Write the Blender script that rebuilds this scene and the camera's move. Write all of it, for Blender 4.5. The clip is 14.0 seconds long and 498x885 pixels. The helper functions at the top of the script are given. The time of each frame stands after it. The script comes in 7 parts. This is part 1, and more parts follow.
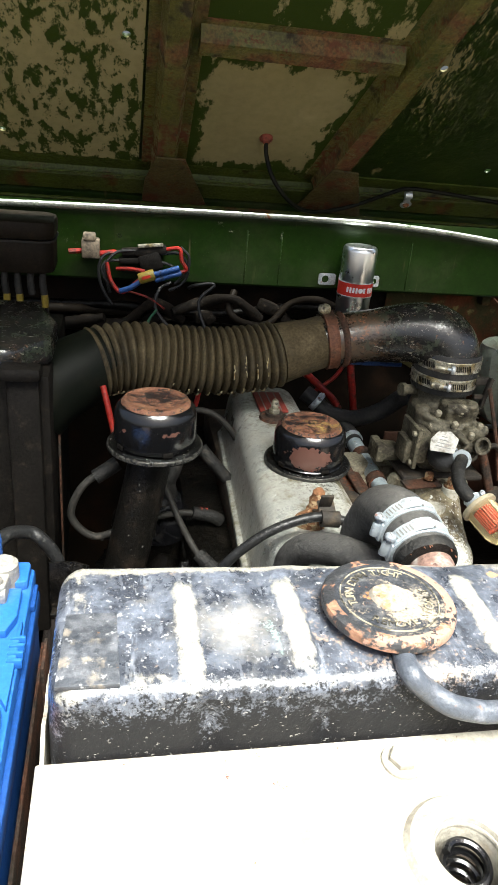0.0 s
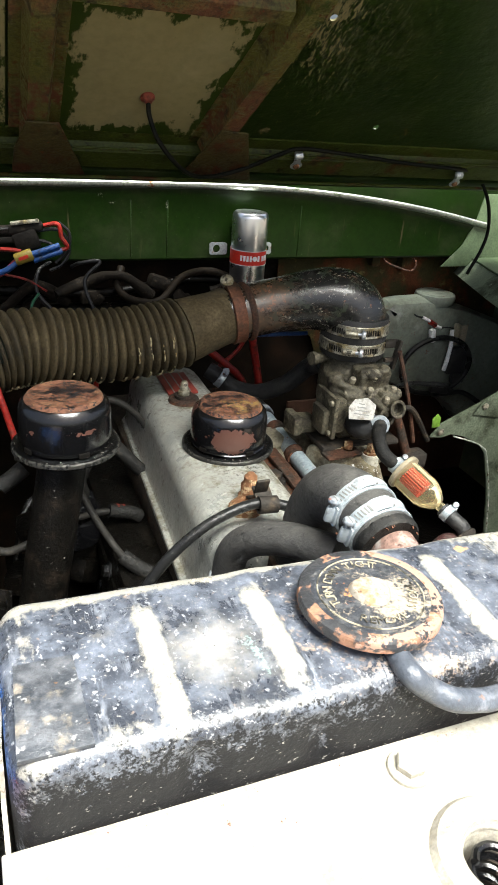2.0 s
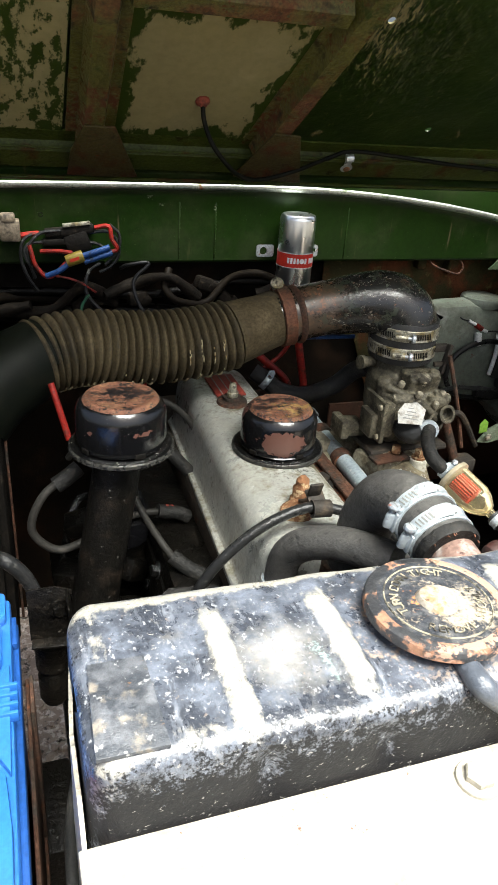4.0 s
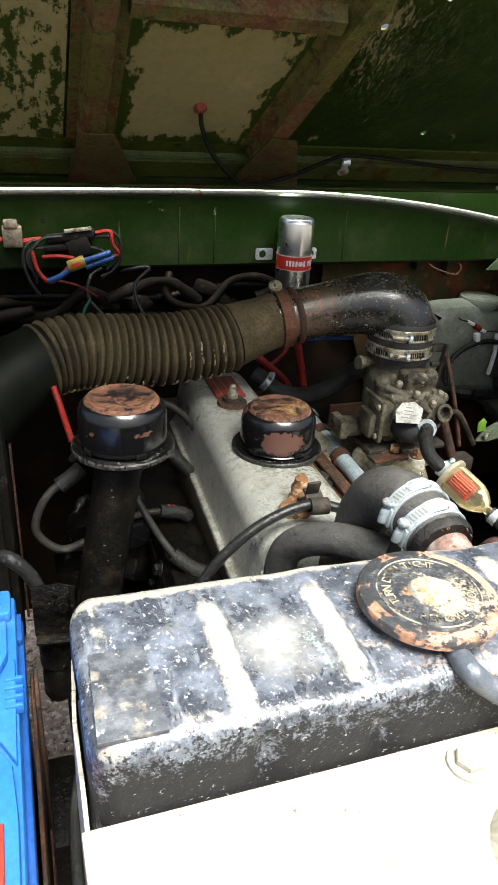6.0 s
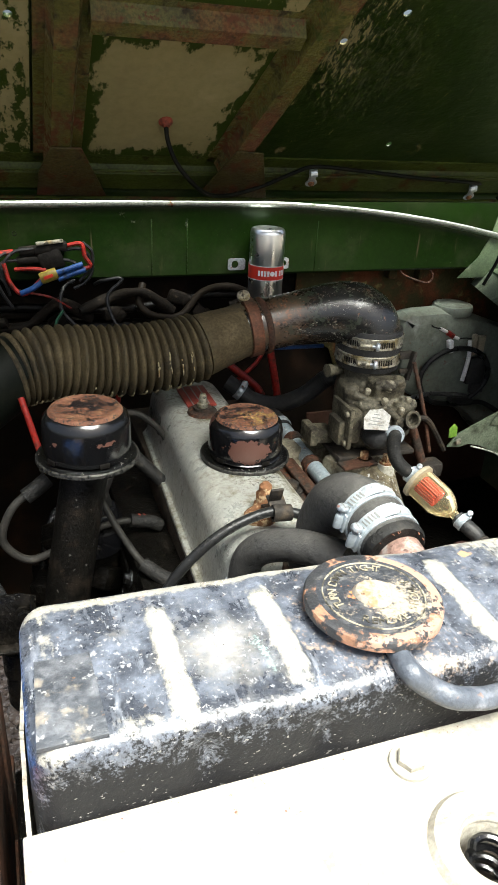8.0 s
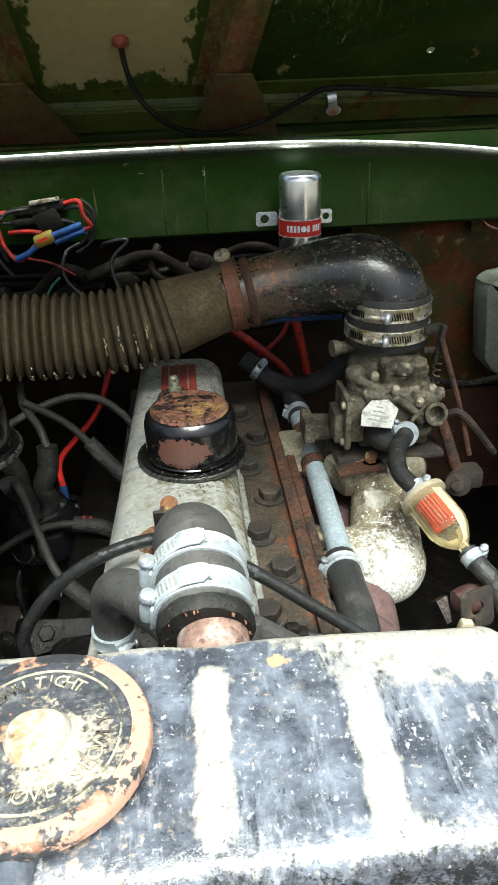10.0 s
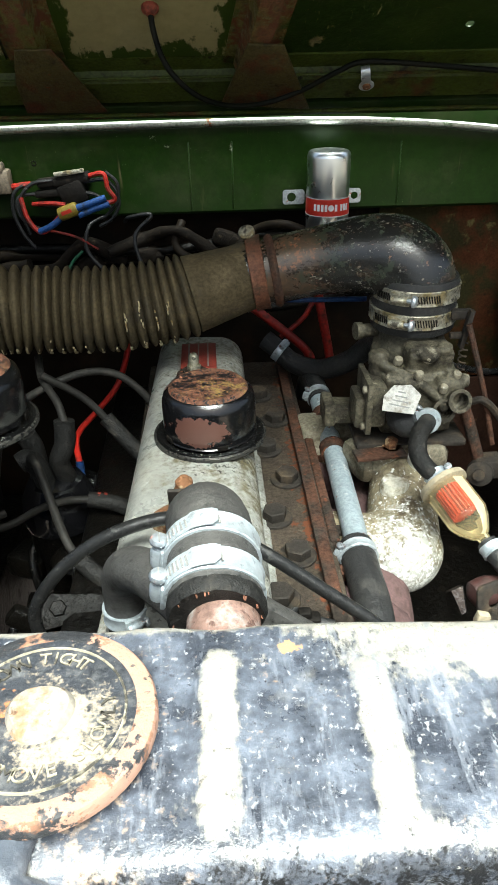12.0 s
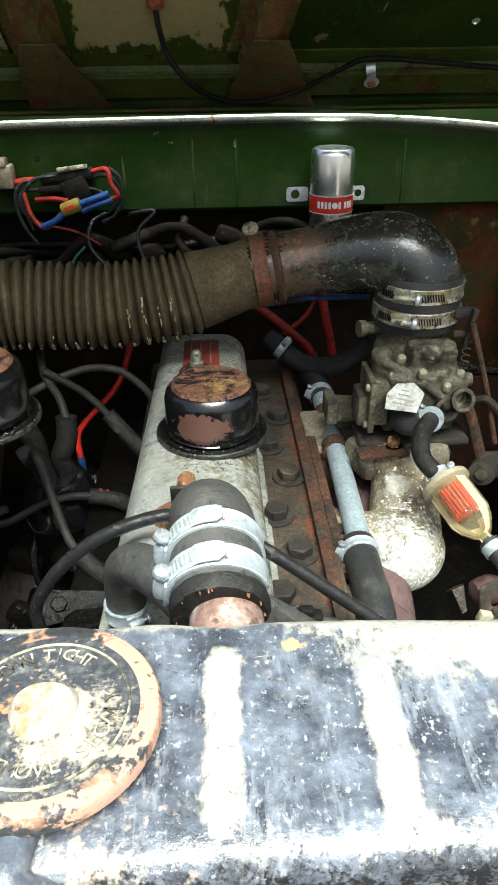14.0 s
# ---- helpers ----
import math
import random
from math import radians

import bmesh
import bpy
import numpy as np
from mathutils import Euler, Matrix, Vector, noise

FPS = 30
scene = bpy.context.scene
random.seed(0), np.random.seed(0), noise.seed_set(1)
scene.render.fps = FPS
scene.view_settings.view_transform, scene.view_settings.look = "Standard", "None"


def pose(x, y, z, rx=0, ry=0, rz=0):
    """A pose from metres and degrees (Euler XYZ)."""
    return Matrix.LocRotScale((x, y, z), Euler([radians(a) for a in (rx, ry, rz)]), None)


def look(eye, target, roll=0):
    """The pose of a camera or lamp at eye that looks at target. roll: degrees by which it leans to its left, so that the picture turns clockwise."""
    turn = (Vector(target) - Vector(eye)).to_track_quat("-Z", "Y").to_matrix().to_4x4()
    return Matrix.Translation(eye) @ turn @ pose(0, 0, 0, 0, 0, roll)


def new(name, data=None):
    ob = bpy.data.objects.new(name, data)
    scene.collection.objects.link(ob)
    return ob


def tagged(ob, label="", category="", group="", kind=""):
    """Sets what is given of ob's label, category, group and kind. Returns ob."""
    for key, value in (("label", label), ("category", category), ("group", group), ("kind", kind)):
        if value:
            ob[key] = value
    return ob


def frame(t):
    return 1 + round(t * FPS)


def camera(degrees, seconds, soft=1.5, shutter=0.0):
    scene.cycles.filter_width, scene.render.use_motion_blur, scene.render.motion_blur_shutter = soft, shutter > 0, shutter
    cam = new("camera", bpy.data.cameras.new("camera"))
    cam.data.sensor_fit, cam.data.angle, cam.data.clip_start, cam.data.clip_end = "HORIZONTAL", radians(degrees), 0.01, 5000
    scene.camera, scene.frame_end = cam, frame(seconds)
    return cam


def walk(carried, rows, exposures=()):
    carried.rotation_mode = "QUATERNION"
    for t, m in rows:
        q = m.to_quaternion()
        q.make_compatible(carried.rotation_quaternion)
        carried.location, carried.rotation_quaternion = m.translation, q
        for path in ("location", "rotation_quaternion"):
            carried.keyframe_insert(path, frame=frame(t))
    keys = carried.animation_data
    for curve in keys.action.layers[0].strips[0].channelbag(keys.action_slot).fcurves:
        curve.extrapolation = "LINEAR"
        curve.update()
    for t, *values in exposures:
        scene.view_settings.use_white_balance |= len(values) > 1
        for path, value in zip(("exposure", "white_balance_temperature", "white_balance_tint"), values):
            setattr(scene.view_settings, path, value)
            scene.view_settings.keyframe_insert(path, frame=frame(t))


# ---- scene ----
cam = camera(39.2, 14.0, soft=0.75)
PATH = [
    (0, (-0.088, -0.362, 1.278), (0.282, 1.4, 0.408), 5.5),
    (0.5, (-0.117, -0.326, 1.265), (0.427, 1.376, 0.368), 5.6),
    (1, (-0.123, -0.312, 1.265), (0.487, 1.364, 0.359), 5.2),
    (1.5, (-0.119, -0.304, 1.262), (0.548, 1.349, 0.354), 5.1),
    (2, (-0.116, -0.302, 1.264), (0.575, 1.338, 0.35), 4.7),
    (2.5, (-0.118, -0.297, 1.266), (0.593, 1.342, 0.368), 4.6),
    (3, (-0.124, -0.297, 1.268), (0.56, 1.353, 0.367), 4.4),
    (3.5, (-0.133, -0.296, 1.266), (0.507, 1.366, 0.356), 4.7),
    (3.7, (-0.137, -0.295, 1.266), (0.485, 1.37, 0.348), 4.7),
    (5.8, (-0.133, -0.304, 1.265), (0.454, 1.376, 0.352), 3.6),
    (6, (-0.136, -0.309, 1.269), (0.462, 1.367, 0.357), 3.6),
    (6.5, (-0.136, -0.309, 1.27), (0.465, 1.369, 0.362), 3.8),
    (7, (-0.131, -0.309, 1.27), (0.465, 1.373, 0.366), 3.4),
    (7.5, (-0.125, -0.318, 1.272), (0.481, 1.363, 0.372), 3.1),
    (8, (-0.113, -0.324, 1.273), (0.512, 1.356, 0.385), 3.2),
    (8.2, (-0.086, -0.32, 1.274), (0.507, 1.371, 0.387), 2.3),
    (10.3, (0.151, -0.211, 1.223), (0.254, 1.529, 0.242), -2.0),
    (10.5, (0.15, -0.211, 1.223), (0.242, 1.526, 0.237), -1.8),
    (11, (0.147, -0.208, 1.22), (0.246, 1.508, 0.198), -1.2),
    (11.5, (0.146, -0.209, 1.22), (0.232, 1.515, 0.211), -1.2),
    (12, (0.145, -0.208, 1.22), (0.228, 1.513, 0.204), -1.1),
    (12.5, (0.145, -0.208, 1.219), (0.229, 1.511, 0.201), -1.0),
    (13, (0.145, -0.208, 1.219), (0.229, 1.511, 0.201), -0.9),
    (13.5, (0.144, -0.207, 1.219), (0.225, 1.509, 0.195), -0.8),
    (14, (0.143, -0.207, 1.219), (0.225, 1.51, 0.198), -0.7),
]
walk(cam, [(t, look(eye, target, roll)) for t, eye, target, roll in PATH], exposures=[(0, 1.42, 6400, 3), (2, 1.36, 6400, 3), (8, 1.36, 6400, 2), (10.5, 1.33, 6150, -3), (14, 1.33, 6150, -3)])

# ---------------------------------------------------------------- light
world = bpy.data.worlds.new("sky")
scene.world = world
world.use_nodes = True
wn = world.node_tree
sky = wn.nodes.new("ShaderNodeTexSky")
sky.sky_type, sky.sun_disc = "NISHITA", False
SUN_EL, SUN_AZ = 66.0, 168.0
sky.sun_elevation, sky.sun_rotation = radians(SUN_EL), radians(SUN_AZ)
sky.air_density, sky.dust_density, sky.ozone_density = 0.7, 8.0, 0.4
wn.nodes["Background"].inputs["Strength"].default_value = 0.12
wn.links.new(sky.outputs[0], wn.nodes["Background"].inputs["Color"])
sun = new("sun", bpy.data.lights.new("sun", "SUN"))
sun.data.energy, sun.data.angle, sun.data.color = 5.0, radians(36), (1.0, 0.99, 0.97)
sun_dir = Vector((math.sin(radians(SUN_AZ)) * math.cos(radians(SUN_EL)), math.cos(radians(SUN_AZ)) * math.cos(radians(SUN_EL)), math.sin(radians(SUN_EL))))
sun.matrix_world = look(sun_dir * 20, (0, 0, 0))


# ---------------------------------------------------------------- materials
def mat(name, base, layers=(), rough=0.5, metal=0.0, var=0.2, grain=60.0, bump=0.15, bump_scale=250.0, coat=0.0, spec=0.3, grime=0.22, rvar=0.1):
    """Base colour with two scales of variation, then layers of (colour, scale, low, high, roughness, metal)."""
    m = bpy.data.materials.new(name)
    m.use_nodes = True
    n, ln = m.node_tree.nodes, m.node_tree.links
    bsdf = n["Principled BSDF"]
    co = n.new("ShaderNodeTexCoord").outputs["Object"]

    def noise_of(scale, detail=6.0, shift=0.0):
        t = n.new("ShaderNodeTexNoise")
        t.inputs["Scale"].default_value, t.inputs["Detail"].default_value = scale, detail
        t.inputs["Roughness"].default_value = 0.62
        if shift:
            mp = n.new("ShaderNodeMapping")
            mp.inputs["Location"].default_value = (shift, shift * 0.7, -shift)
            ln.new(co, mp.inputs["Vector"])
            ln.new(mp.outputs[0], t.inputs["Vector"])
        else:
            ln.new(co, t.inputs["Vector"])
        return t.outputs["Fac"]

    def ramp(src, lo, hi):
        r = n.new("ShaderNodeMapRange")
        r.inputs["From Min"].default_value, r.inputs["From Max"].default_value = lo, hi
        ln.new(src, r.inputs["Value"])
        return r.outputs["Result"]

    def mixed(kind, fac, a, b):
        x = n.new("ShaderNodeMix")
        x.data_type = kind
        ins = [i for i in x.inputs if i.enabled]
        ln.new(fac, ins[0])
        for i, v in ((ins[1], a), (ins[2], b)):
            if hasattr(v, "links"):
                ln.new(v, i)
            elif kind == "RGBA":
                i.default_value = (*v, 1)
            else:
                i.default_value = v
        return [o for o in x.outputs if o.enabled][0]

    lo_c = tuple(c * (1 - var) for c in base)
    hi_c = tuple(min(1, c * (1 + var)) for c in base)
    big = ramp(noise_of(grain * 0.12, 4), 0.3, 0.7)
    fine = ramp(noise_of(grain, 8, 3.1), 0.3, 0.7)
    colour = mixed("RGBA", big, lo_c, hi_c)
    colour2 = mixed("RGBA", big, hi_c, lo_c)
    colour = mixed("RGBA", fine, colour, colour2)
    rg = ramp(noise_of(grain * 0.5, 6, 7.7), 0.2, 0.8)
    rg = mixed("FLOAT", rg, max(0.02, rough - rvar), min(1, rough + rvar))
    mt = None
    height = noise_of(bump_scale, 6, 1.3)
    for k, (c, s, lo, hi, r2, m2) in enumerate(layers):
        f = ramp(noise_of(s, 9, 11.0 + 5.3 * k), lo, hi)
        vary = mixed("RGBA", fine, tuple(v * 0.75 for v in c), tuple(min(1, v * 1.2) for v in c))
        colour = mixed("RGBA", f, colour, vary)
        rg = mixed("FLOAT", f, rg, r2)
        mt = mixed("FLOAT", f, metal if mt is None else mt, m2)
        height = mixed("FLOAT", f, height, noise_of(bump_scale * 1.7, 8, 2.2 + k))
    if grime:
        g = mixed("FLOAT", ramp(noise_of(grain * 5, 10, 4.4), 0.36, 0.6), 1 - grime, 1 + 0.4 * grime)
        g2 = mixed("FLOAT", ramp(noise_of(grain * 0.45, 10, 9.1), 0.34, 0.62), 1 - 0.7 * grime, 1 + 0.25 * grime)
        mul = n.new("ShaderNodeMath")
        mul.operation = "MULTIPLY"
        ln.new(g, mul.inputs[0])
        ln.new(g2, mul.inputs[1])
        sc = n.new("ShaderNodeVectorMath")
        sc.operation = "SCALE"
        ln.new(colour, sc.inputs[0])
        ln.new(mul.outputs[0], sc.inputs["Scale"])
        colour = sc.outputs[0]
    ln.new(colour, bsdf.inputs["Base Color"])
    ln.new(rg, bsdf.inputs["Roughness"])
    if mt is None:
        bsdf.inputs["Metallic"].default_value = metal
    else:
        ln.new(mt, bsdf.inputs["Metallic"])
    bsdf.inputs["Coat Weight"].default_value = coat
    bsdf.inputs["Specular IOR Level"].default_value = spec
    if bump:
        b = n.new("ShaderNodeBump")
        b.inputs["Strength"].default_value, b.inputs["Distance"].default_value = bump, 0.003
        ln.new(height, b.inputs["Height"])
        ln.new(b.outputs[0], bsdf.inputs["Normal"])
    return m


def stain_and_shade(m, colour, spots, scale=60.0, lo=0.6, hi=0.66, rough=0.8, stretch=(1, 1, 1), fine=4.0, metal=0.0, shift=0.0, spec=None):
    """Lays a ragged layer of colour, for stains and painted shade, over a material, thickest round spots of (centre,
    radii, strength).
    """
    n, ln = m.node_tree.nodes, m.node_tree.links
    bsdf = n["Principled BSDF"]
    co = n.new("ShaderNodeTexCoord").outputs["Object"]
    mp = n.new("ShaderNodeMapping")
    mp.inputs["Scale"].default_value = stretch
    mp.inputs["Location"].default_value = (shift, shift, shift)
    ln.new(co, mp.inputs["Vector"])

    def op(kind, a, b):
        x = n.new("ShaderNodeMath")
        x.operation = kind
        for i, v in enumerate((a, b)):
            if hasattr(v, "links"):
                ln.new(v, x.inputs[i])
            else:
                x.inputs[i].default_value = v
        return x.outputs[0]

    total = None
    for sc, share in ((scale, 0.6), (scale * fine, 0.4)):
        t = n.new("ShaderNodeTexNoise")
        t.inputs["Scale"].default_value, t.inputs["Detail"].default_value, t.inputs["Roughness"].default_value = sc, 8, 0.6
        ln.new(mp.outputs[0], t.inputs["Vector"])
        v = op("MULTIPLY", t.outputs["Fac"], share)
        total = v if total is None else op("ADD", total, v)
    for c, r, k in spots:
        d = n.new("ShaderNodeVectorMath")
        d.operation = "SUBTRACT"
        ln.new(co, d.inputs[0])
        d.inputs[1].default_value = c
        e = n.new("ShaderNodeVectorMath")
        e.operation = "DIVIDE"
        ln.new(d.outputs[0], e.inputs[0])
        e.inputs[1].default_value = r
        q = n.new("ShaderNodeVectorMath")
        q.operation = "DOT_PRODUCT"
        ln.new(e.outputs[0], q.inputs[0])
        ln.new(e.outputs[0], q.inputs[1])
        total = op("ADD", total, op("MULTIPLY", op("POWER", 2.718, op("MULTIPLY", q.outputs["Value"], -1.0)), k))
    f = n.new("ShaderNodeMapRange")
    f.inputs["From Min"].default_value, f.inputs["From Max"].default_value = lo, hi
    ln.new(total, f.inputs["Value"])
    for sock, kind, val in (("Base Color", "RGBA", (*colour, 1)), ("Roughness", "FLOAT", rough), ("Metallic", "FLOAT", metal), ("Specular IOR Level", "FLOAT", spec)):
        if val is None:
            continue
        x = n.new("ShaderNodeMix")
        x.data_type = kind
        ins = [i for i in x.inputs if i.enabled]
        ln.new(f.outputs[0], ins[0])
        if bsdf.inputs[sock].links:
            ln.new(bsdf.inputs[sock].links[0].from_socket, ins[1])
        else:
            ins[1].default_value = bsdf.inputs[sock].default_value
        ins[2].default_value = val
        ln.new([o for o in x.outputs if o.enabled][0], bsdf.inputs[sock])
    return m


M = {}


def tank_mat():
    """Black paint worn through to pale metal, most along the folded edges and in a few chafed places, with sky haze put
    into the colour.
    """
    # Bluish grey layer: the sky's reflection put into the paint colour.
    m = mat("worn_black_paint", (0.040, 0.045, 0.058), [((0.125, 0.14, 0.175), 38, 0.43, 0.62, 0.34, 0.0), ((0.3, 0.31, 0.33), 190, 0.625, 0.68, 0.45, 0.0), ((0.26, 0.17, 0.1), 55, 0.69, 0.74, 0.8, 0.0)], rough=0.27, bump=0.45, bump_scale=110, spec=0.75, grime=0.25)
    n, ln = m.node_tree.nodes, m.node_tree.links
    bsdf = n["Principled BSDF"]
    co = n.new("ShaderNodeTexCoord").outputs["Object"]
    xyz = n.new("ShaderNodeSeparateXYZ")
    ln.new(co, xyz.inputs[0])

    def op(kind, a, b=None, c=None):
        x = n.new("ShaderNodeMath")
        x.operation = kind
        for i, v in enumerate((a, b, c)):
            if v is None:
                continue
            if hasattr(v, "links"):
                ln.new(v, x.inputs[i])
            else:
                x.inputs[i].default_value = v
        return x.outputs[0]

    def near(axis, at, width):
        d = op("DIVIDE", op("SUBTRACT", xyz.outputs[axis], at), width)
        return op("POWER", 2.718, op("MULTIPLY", op("MULTIPLY", d, d), -1.0))

    def spot(x, y, wx, wy):
        return op("MULTIPLY", near(0, x, wx), near(1, y, wy))

    def nz(scale, stretch=1.0):
        mp = n.new("ShaderNodeMapping")
        mp.inputs["Scale"].default_value = (1, stretch, 1)
        mp.inputs["Rotation"].default_value = (0, 0, 0.5)
        ln.new(co, mp.inputs["Vector"])
        t = n.new("ShaderNodeTexNoise")
        t.inputs["Scale"].default_value, t.inputs["Detail"].default_value, t.inputs["Roughness"].default_value = scale, 10, 0.7
        ln.new(mp.outputs[0], t.inputs["Vector"])
        return t.outputs["Fac"]

    def block(axis, at, width, power):
        d = op("ABSOLUTE", op("DIVIDE", op("SUBTRACT", xyz.outputs[axis], at), width))
        return op("POWER", 2.718, op("MULTIPLY", op("POWER", d, power), -1.0))

    bias = op("MULTIPLY", op("MULTIPLY", near(1, -0.0895, 0.004), near(2, 0.9950, 0.004)), 0.10)
    rubbed_and_glints = [(near(1, 0.0125, 0.0055), 0.26), (near(0, -0.122, 0.005), 0.12), (spot(0.24, -0.005, 0.052, 0.028), 0.26),
              (spot(0.185, 0.004, 0.02, 0.014), 0.14), (spot(-0.075, -0.085, 0.03, 0.005), 0.10), (spot(0.23, -0.084, 0.05, 0.006), 0.08),
              # The next two paint highlights at the foot of the dents.
              (op("MULTIPLY", spot(-0.049, -0.096, 0.007, 0.004), near(2, 0.958, 0.007)), 0.34), (op("MULTIPLY", spot(0.011, -0.096, 0.007, 0.004), near(2, 0.960, 0.007)), 0.34)]
    for x, y, half in ((-0.057, -0.044, 0.041), (0.008, -0.043, 0.041), (0.130, -0.0455, 0.041), (0.190, -0.052, 0.037)):
        rubbed_and_glints.append((op("MULTIPLY", block(0, x, 0.0076, 4.0), block(1, y, half, 10.0)), 0.25))
    for v, k in rubbed_and_glints:
        bias = op("ADD", bias, op("MULTIPLY", v, k))
    # Fewer worn flecks low on the front face, to keep it dark.
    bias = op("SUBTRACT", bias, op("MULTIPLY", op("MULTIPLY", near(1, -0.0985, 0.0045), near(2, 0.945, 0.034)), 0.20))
    total = op("ADD", op("ADD", op("MULTIPLY", nz(75), 0.62), op("MULTIPLY", nz(300, 0.35), 0.38)), bias)
    wear = n.new("ShaderNodeMapRange")
    wear.inputs["From Min"].default_value, wear.inputs["From Max"].default_value = 0.585, 0.69
    ln.new(total, wear.inputs["Value"])
    old = bsdf.inputs["Base Color"].links[0].from_socket
    mx = n.new("ShaderNodeMix")
    mx.data_type = "RGBA"
    ins = [i for i in mx.inputs if i.enabled]
    ln.new(wear.outputs[0], ins[0])
    ln.new(old, ins[1])
    ins[2].default_value = (0.285, 0.27, 0.235, 1)
    ln.new([o for o in mx.outputs if o.enabled][0], bsdf.inputs["Base Color"])
    return m


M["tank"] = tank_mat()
stain_and_shade(M["tank"], (0.29, 0.275, 0.25), [((-0.026, -0.05, 1.0), (0.026, 0.025, 0.02), 0.33), ((0.168, -0.02, 1.0), (0.02, 0.03, 0.02), 0.05)], 34, 0.56, 0.98, 0.5, (1, 1, 1), 6)
stain_and_shade(M["tank"], (0.33, 0.24, 0.17), [((0.062, -0.046, 1.0), (0.05, 0.048, 0.02), 0.17), ((0.09, -0.09, 0.99), (0.02, 0.012, 0.02), 0.1)], 90, 0.62, 0.76, 0.85)
# Painted bluish haze, standing for sky gloss on the black top.
stain_and_shade(M["tank"], (0.19, 0.205, 0.24), [((0.2, -0.05, 1.0), (0.12, 0.06, 0.02), 0.03), ((-0.08, -0.03, 1.0), (0.05, 0.04, 0.02), 0.03)], 50, 0.55, 0.70, 0.5, (1.6, 0.35, 1), 6)
stain_and_shade(M["tank"], (0.33, 0.34, 0.36), [((-0.05, -0.04, 1.0), (0.1, 0.05, 0.02), 0.025), ((0.2, -0.05, 1.0), (0.1, 0.05, 0.02), 0.02)], 260, 0.585, 0.65, 0.45, (1, 0.7, 1), 2.2, 0.0, 6.0)
# Shade on the lower front face, put into the colour as a dark band.
stain_and_shade(M["tank"], (0.013, 0.013, 0.014), [((0.067, -0.101, 0.955), (0.6, 0.0115, 0.042), 0.48)], 150, 0.60, 0.72, 0.5, spec=0.2)
# Dark matt tone on the left end, painted to dull the battery's reflection.
stain_and_shade(M["tank"], (0.03, 0.03, 0.032), [((-0.136, -0.04, 0.962), (0.007, 0.2, 0.034), 0.5)], 120, 0.66, 0.78, 0.65, spec=0.12)
stain_and_shade(M["tank"], (0.26, 0.25, 0.23), [((0.067, -0.099, 0.945), (0.6, 0.006, 0.02), 0.05)], 300, 0.635, 0.665, 0.6, (0.6, 1, 1), 2.0, 0.0, 9.0)
stain_and_shade(M["tank"], (0.33, 0.20, 0.10), [((0.160, -0.006, 1.0), (0.008, 0.006, 0.02), 0.4)], 90, 0.80, 0.84, 0.8)
stain_and_shade(M["tank"], (0.22, 0.30, 0.28), [((-0.006, -0.055, 1.0), (0.004, 0.016, 0.02), 0.25)], 140, 0.66, 0.78, 0.5)
M["tank_plate"] = mat("bare_patch_plate", (0.05, 0.055, 0.065), [((0.12, 0.125, 0.14), 60, 0.46, 0.62, 0.4, 0), ((0.25, 0.215, 0.17), 70, 0.55, 0.68, 0.6, 0.0), ((0.34, 0.34, 0.34), 150, 0.60, 0.66, 0.4, 0), ((0.28, 0.15, 0.07), 80, 0.66, 0.71, 0.8, 0)], rough=0.34, bump=0.4, spec=0.6)
M["cap"] = mat("flaking_cap_paint", (0.032, 0.035, 0.042), [((0.12, 0.12, 0.12), 120, 0.5, 0.7, 0.5, 0.0)], rough=0.4, bump=0.4, spec=0.5)
stain_and_shade(M["cap"], (0.30, 0.25, 0.185), [((0.075, -0.050, 1.014), (0.024, 0.024, 0.02), 0.20), ((0.085, -0.062, 1.014), (0.02, 0.012, 0.02), 0.08)], 120, 0.60, 0.74, 0.7)
stain_and_shade(M["cap"], (0.33, 0.14, 0.055), [((0.056, -0.044, 1.018), (0.008, 0.012, 0.02), 0.14)], 130, 0.62, 0.68, 0.85, (1, 1, 1), 3, 0.0, 1.0)
M["cap_rim"] = mat("rusty_cap_rim", (0.03, 0.031, 0.034), [((0.1, 0.1, 0.1), 150, 0.55, 0.7, 0.5, 0.0), ((0.27, 0.14, 0.085), 60, 0.51, 0.56, 0.8, 0.0)], rough=0.42, bump=0.4, spec=0.5)
stain_and_shade(M["cap_rim"], (0.33, 0.195, 0.14), [((0.093, -0.018, 1.012), (0.022, 0.018, 0.03), 0.3), ((0.104, -0.050, 1.012), (0.011, 0.026, 0.03), 0.3), ((0.085, -0.080, 1.012), (0.034, 0.013, 0.03), 0.22), ((0.045, -0.080, 1.012), (0.022, 0.010, 0.03), 0.16), ((0.027, -0.045, 1.010), (0.006, 0.02, 0.03), 0.12)], 70, 0.70, 0.74, 0.7)
stain_and_shade(M["cap_rim"], (0.25, 0.1, 0.04), [], 140, 0.62, 0.68, 0.85, (1, 1, 1), 3, 0.0, 3.0)
M["overflow"] = mat("worn_grey_pipe", (0.075, 0.085, 0.105), [((0.2, 0.21, 0.24), 60, 0.52, 0.66, 0.5, 0.0), ((0.3, 0.16, 0.09), 40, 0.62, 0.7, 0.7, 0.1)], rough=0.35, spec=0.5, bump=0.3)
M["pale_metal"] = mat("pale_corroded_metal", (0.26, 0.235, 0.195), [((0.26, 0.16, 0.09), 90, 0.50, 0.60, 0.8, 0.0), ((0.12, 0.07, 0.04), 150, 0.60, 0.66, 0.8, 0.0)], rough=0.6, bump=0.2)
M["letters"] = mat("worn_brass_letters", (0.30, 0.27, 0.20), [((0.06, 0.055, 0.045), 100, 0.5, 0.58, 0.5, 0)], rough=0.5)
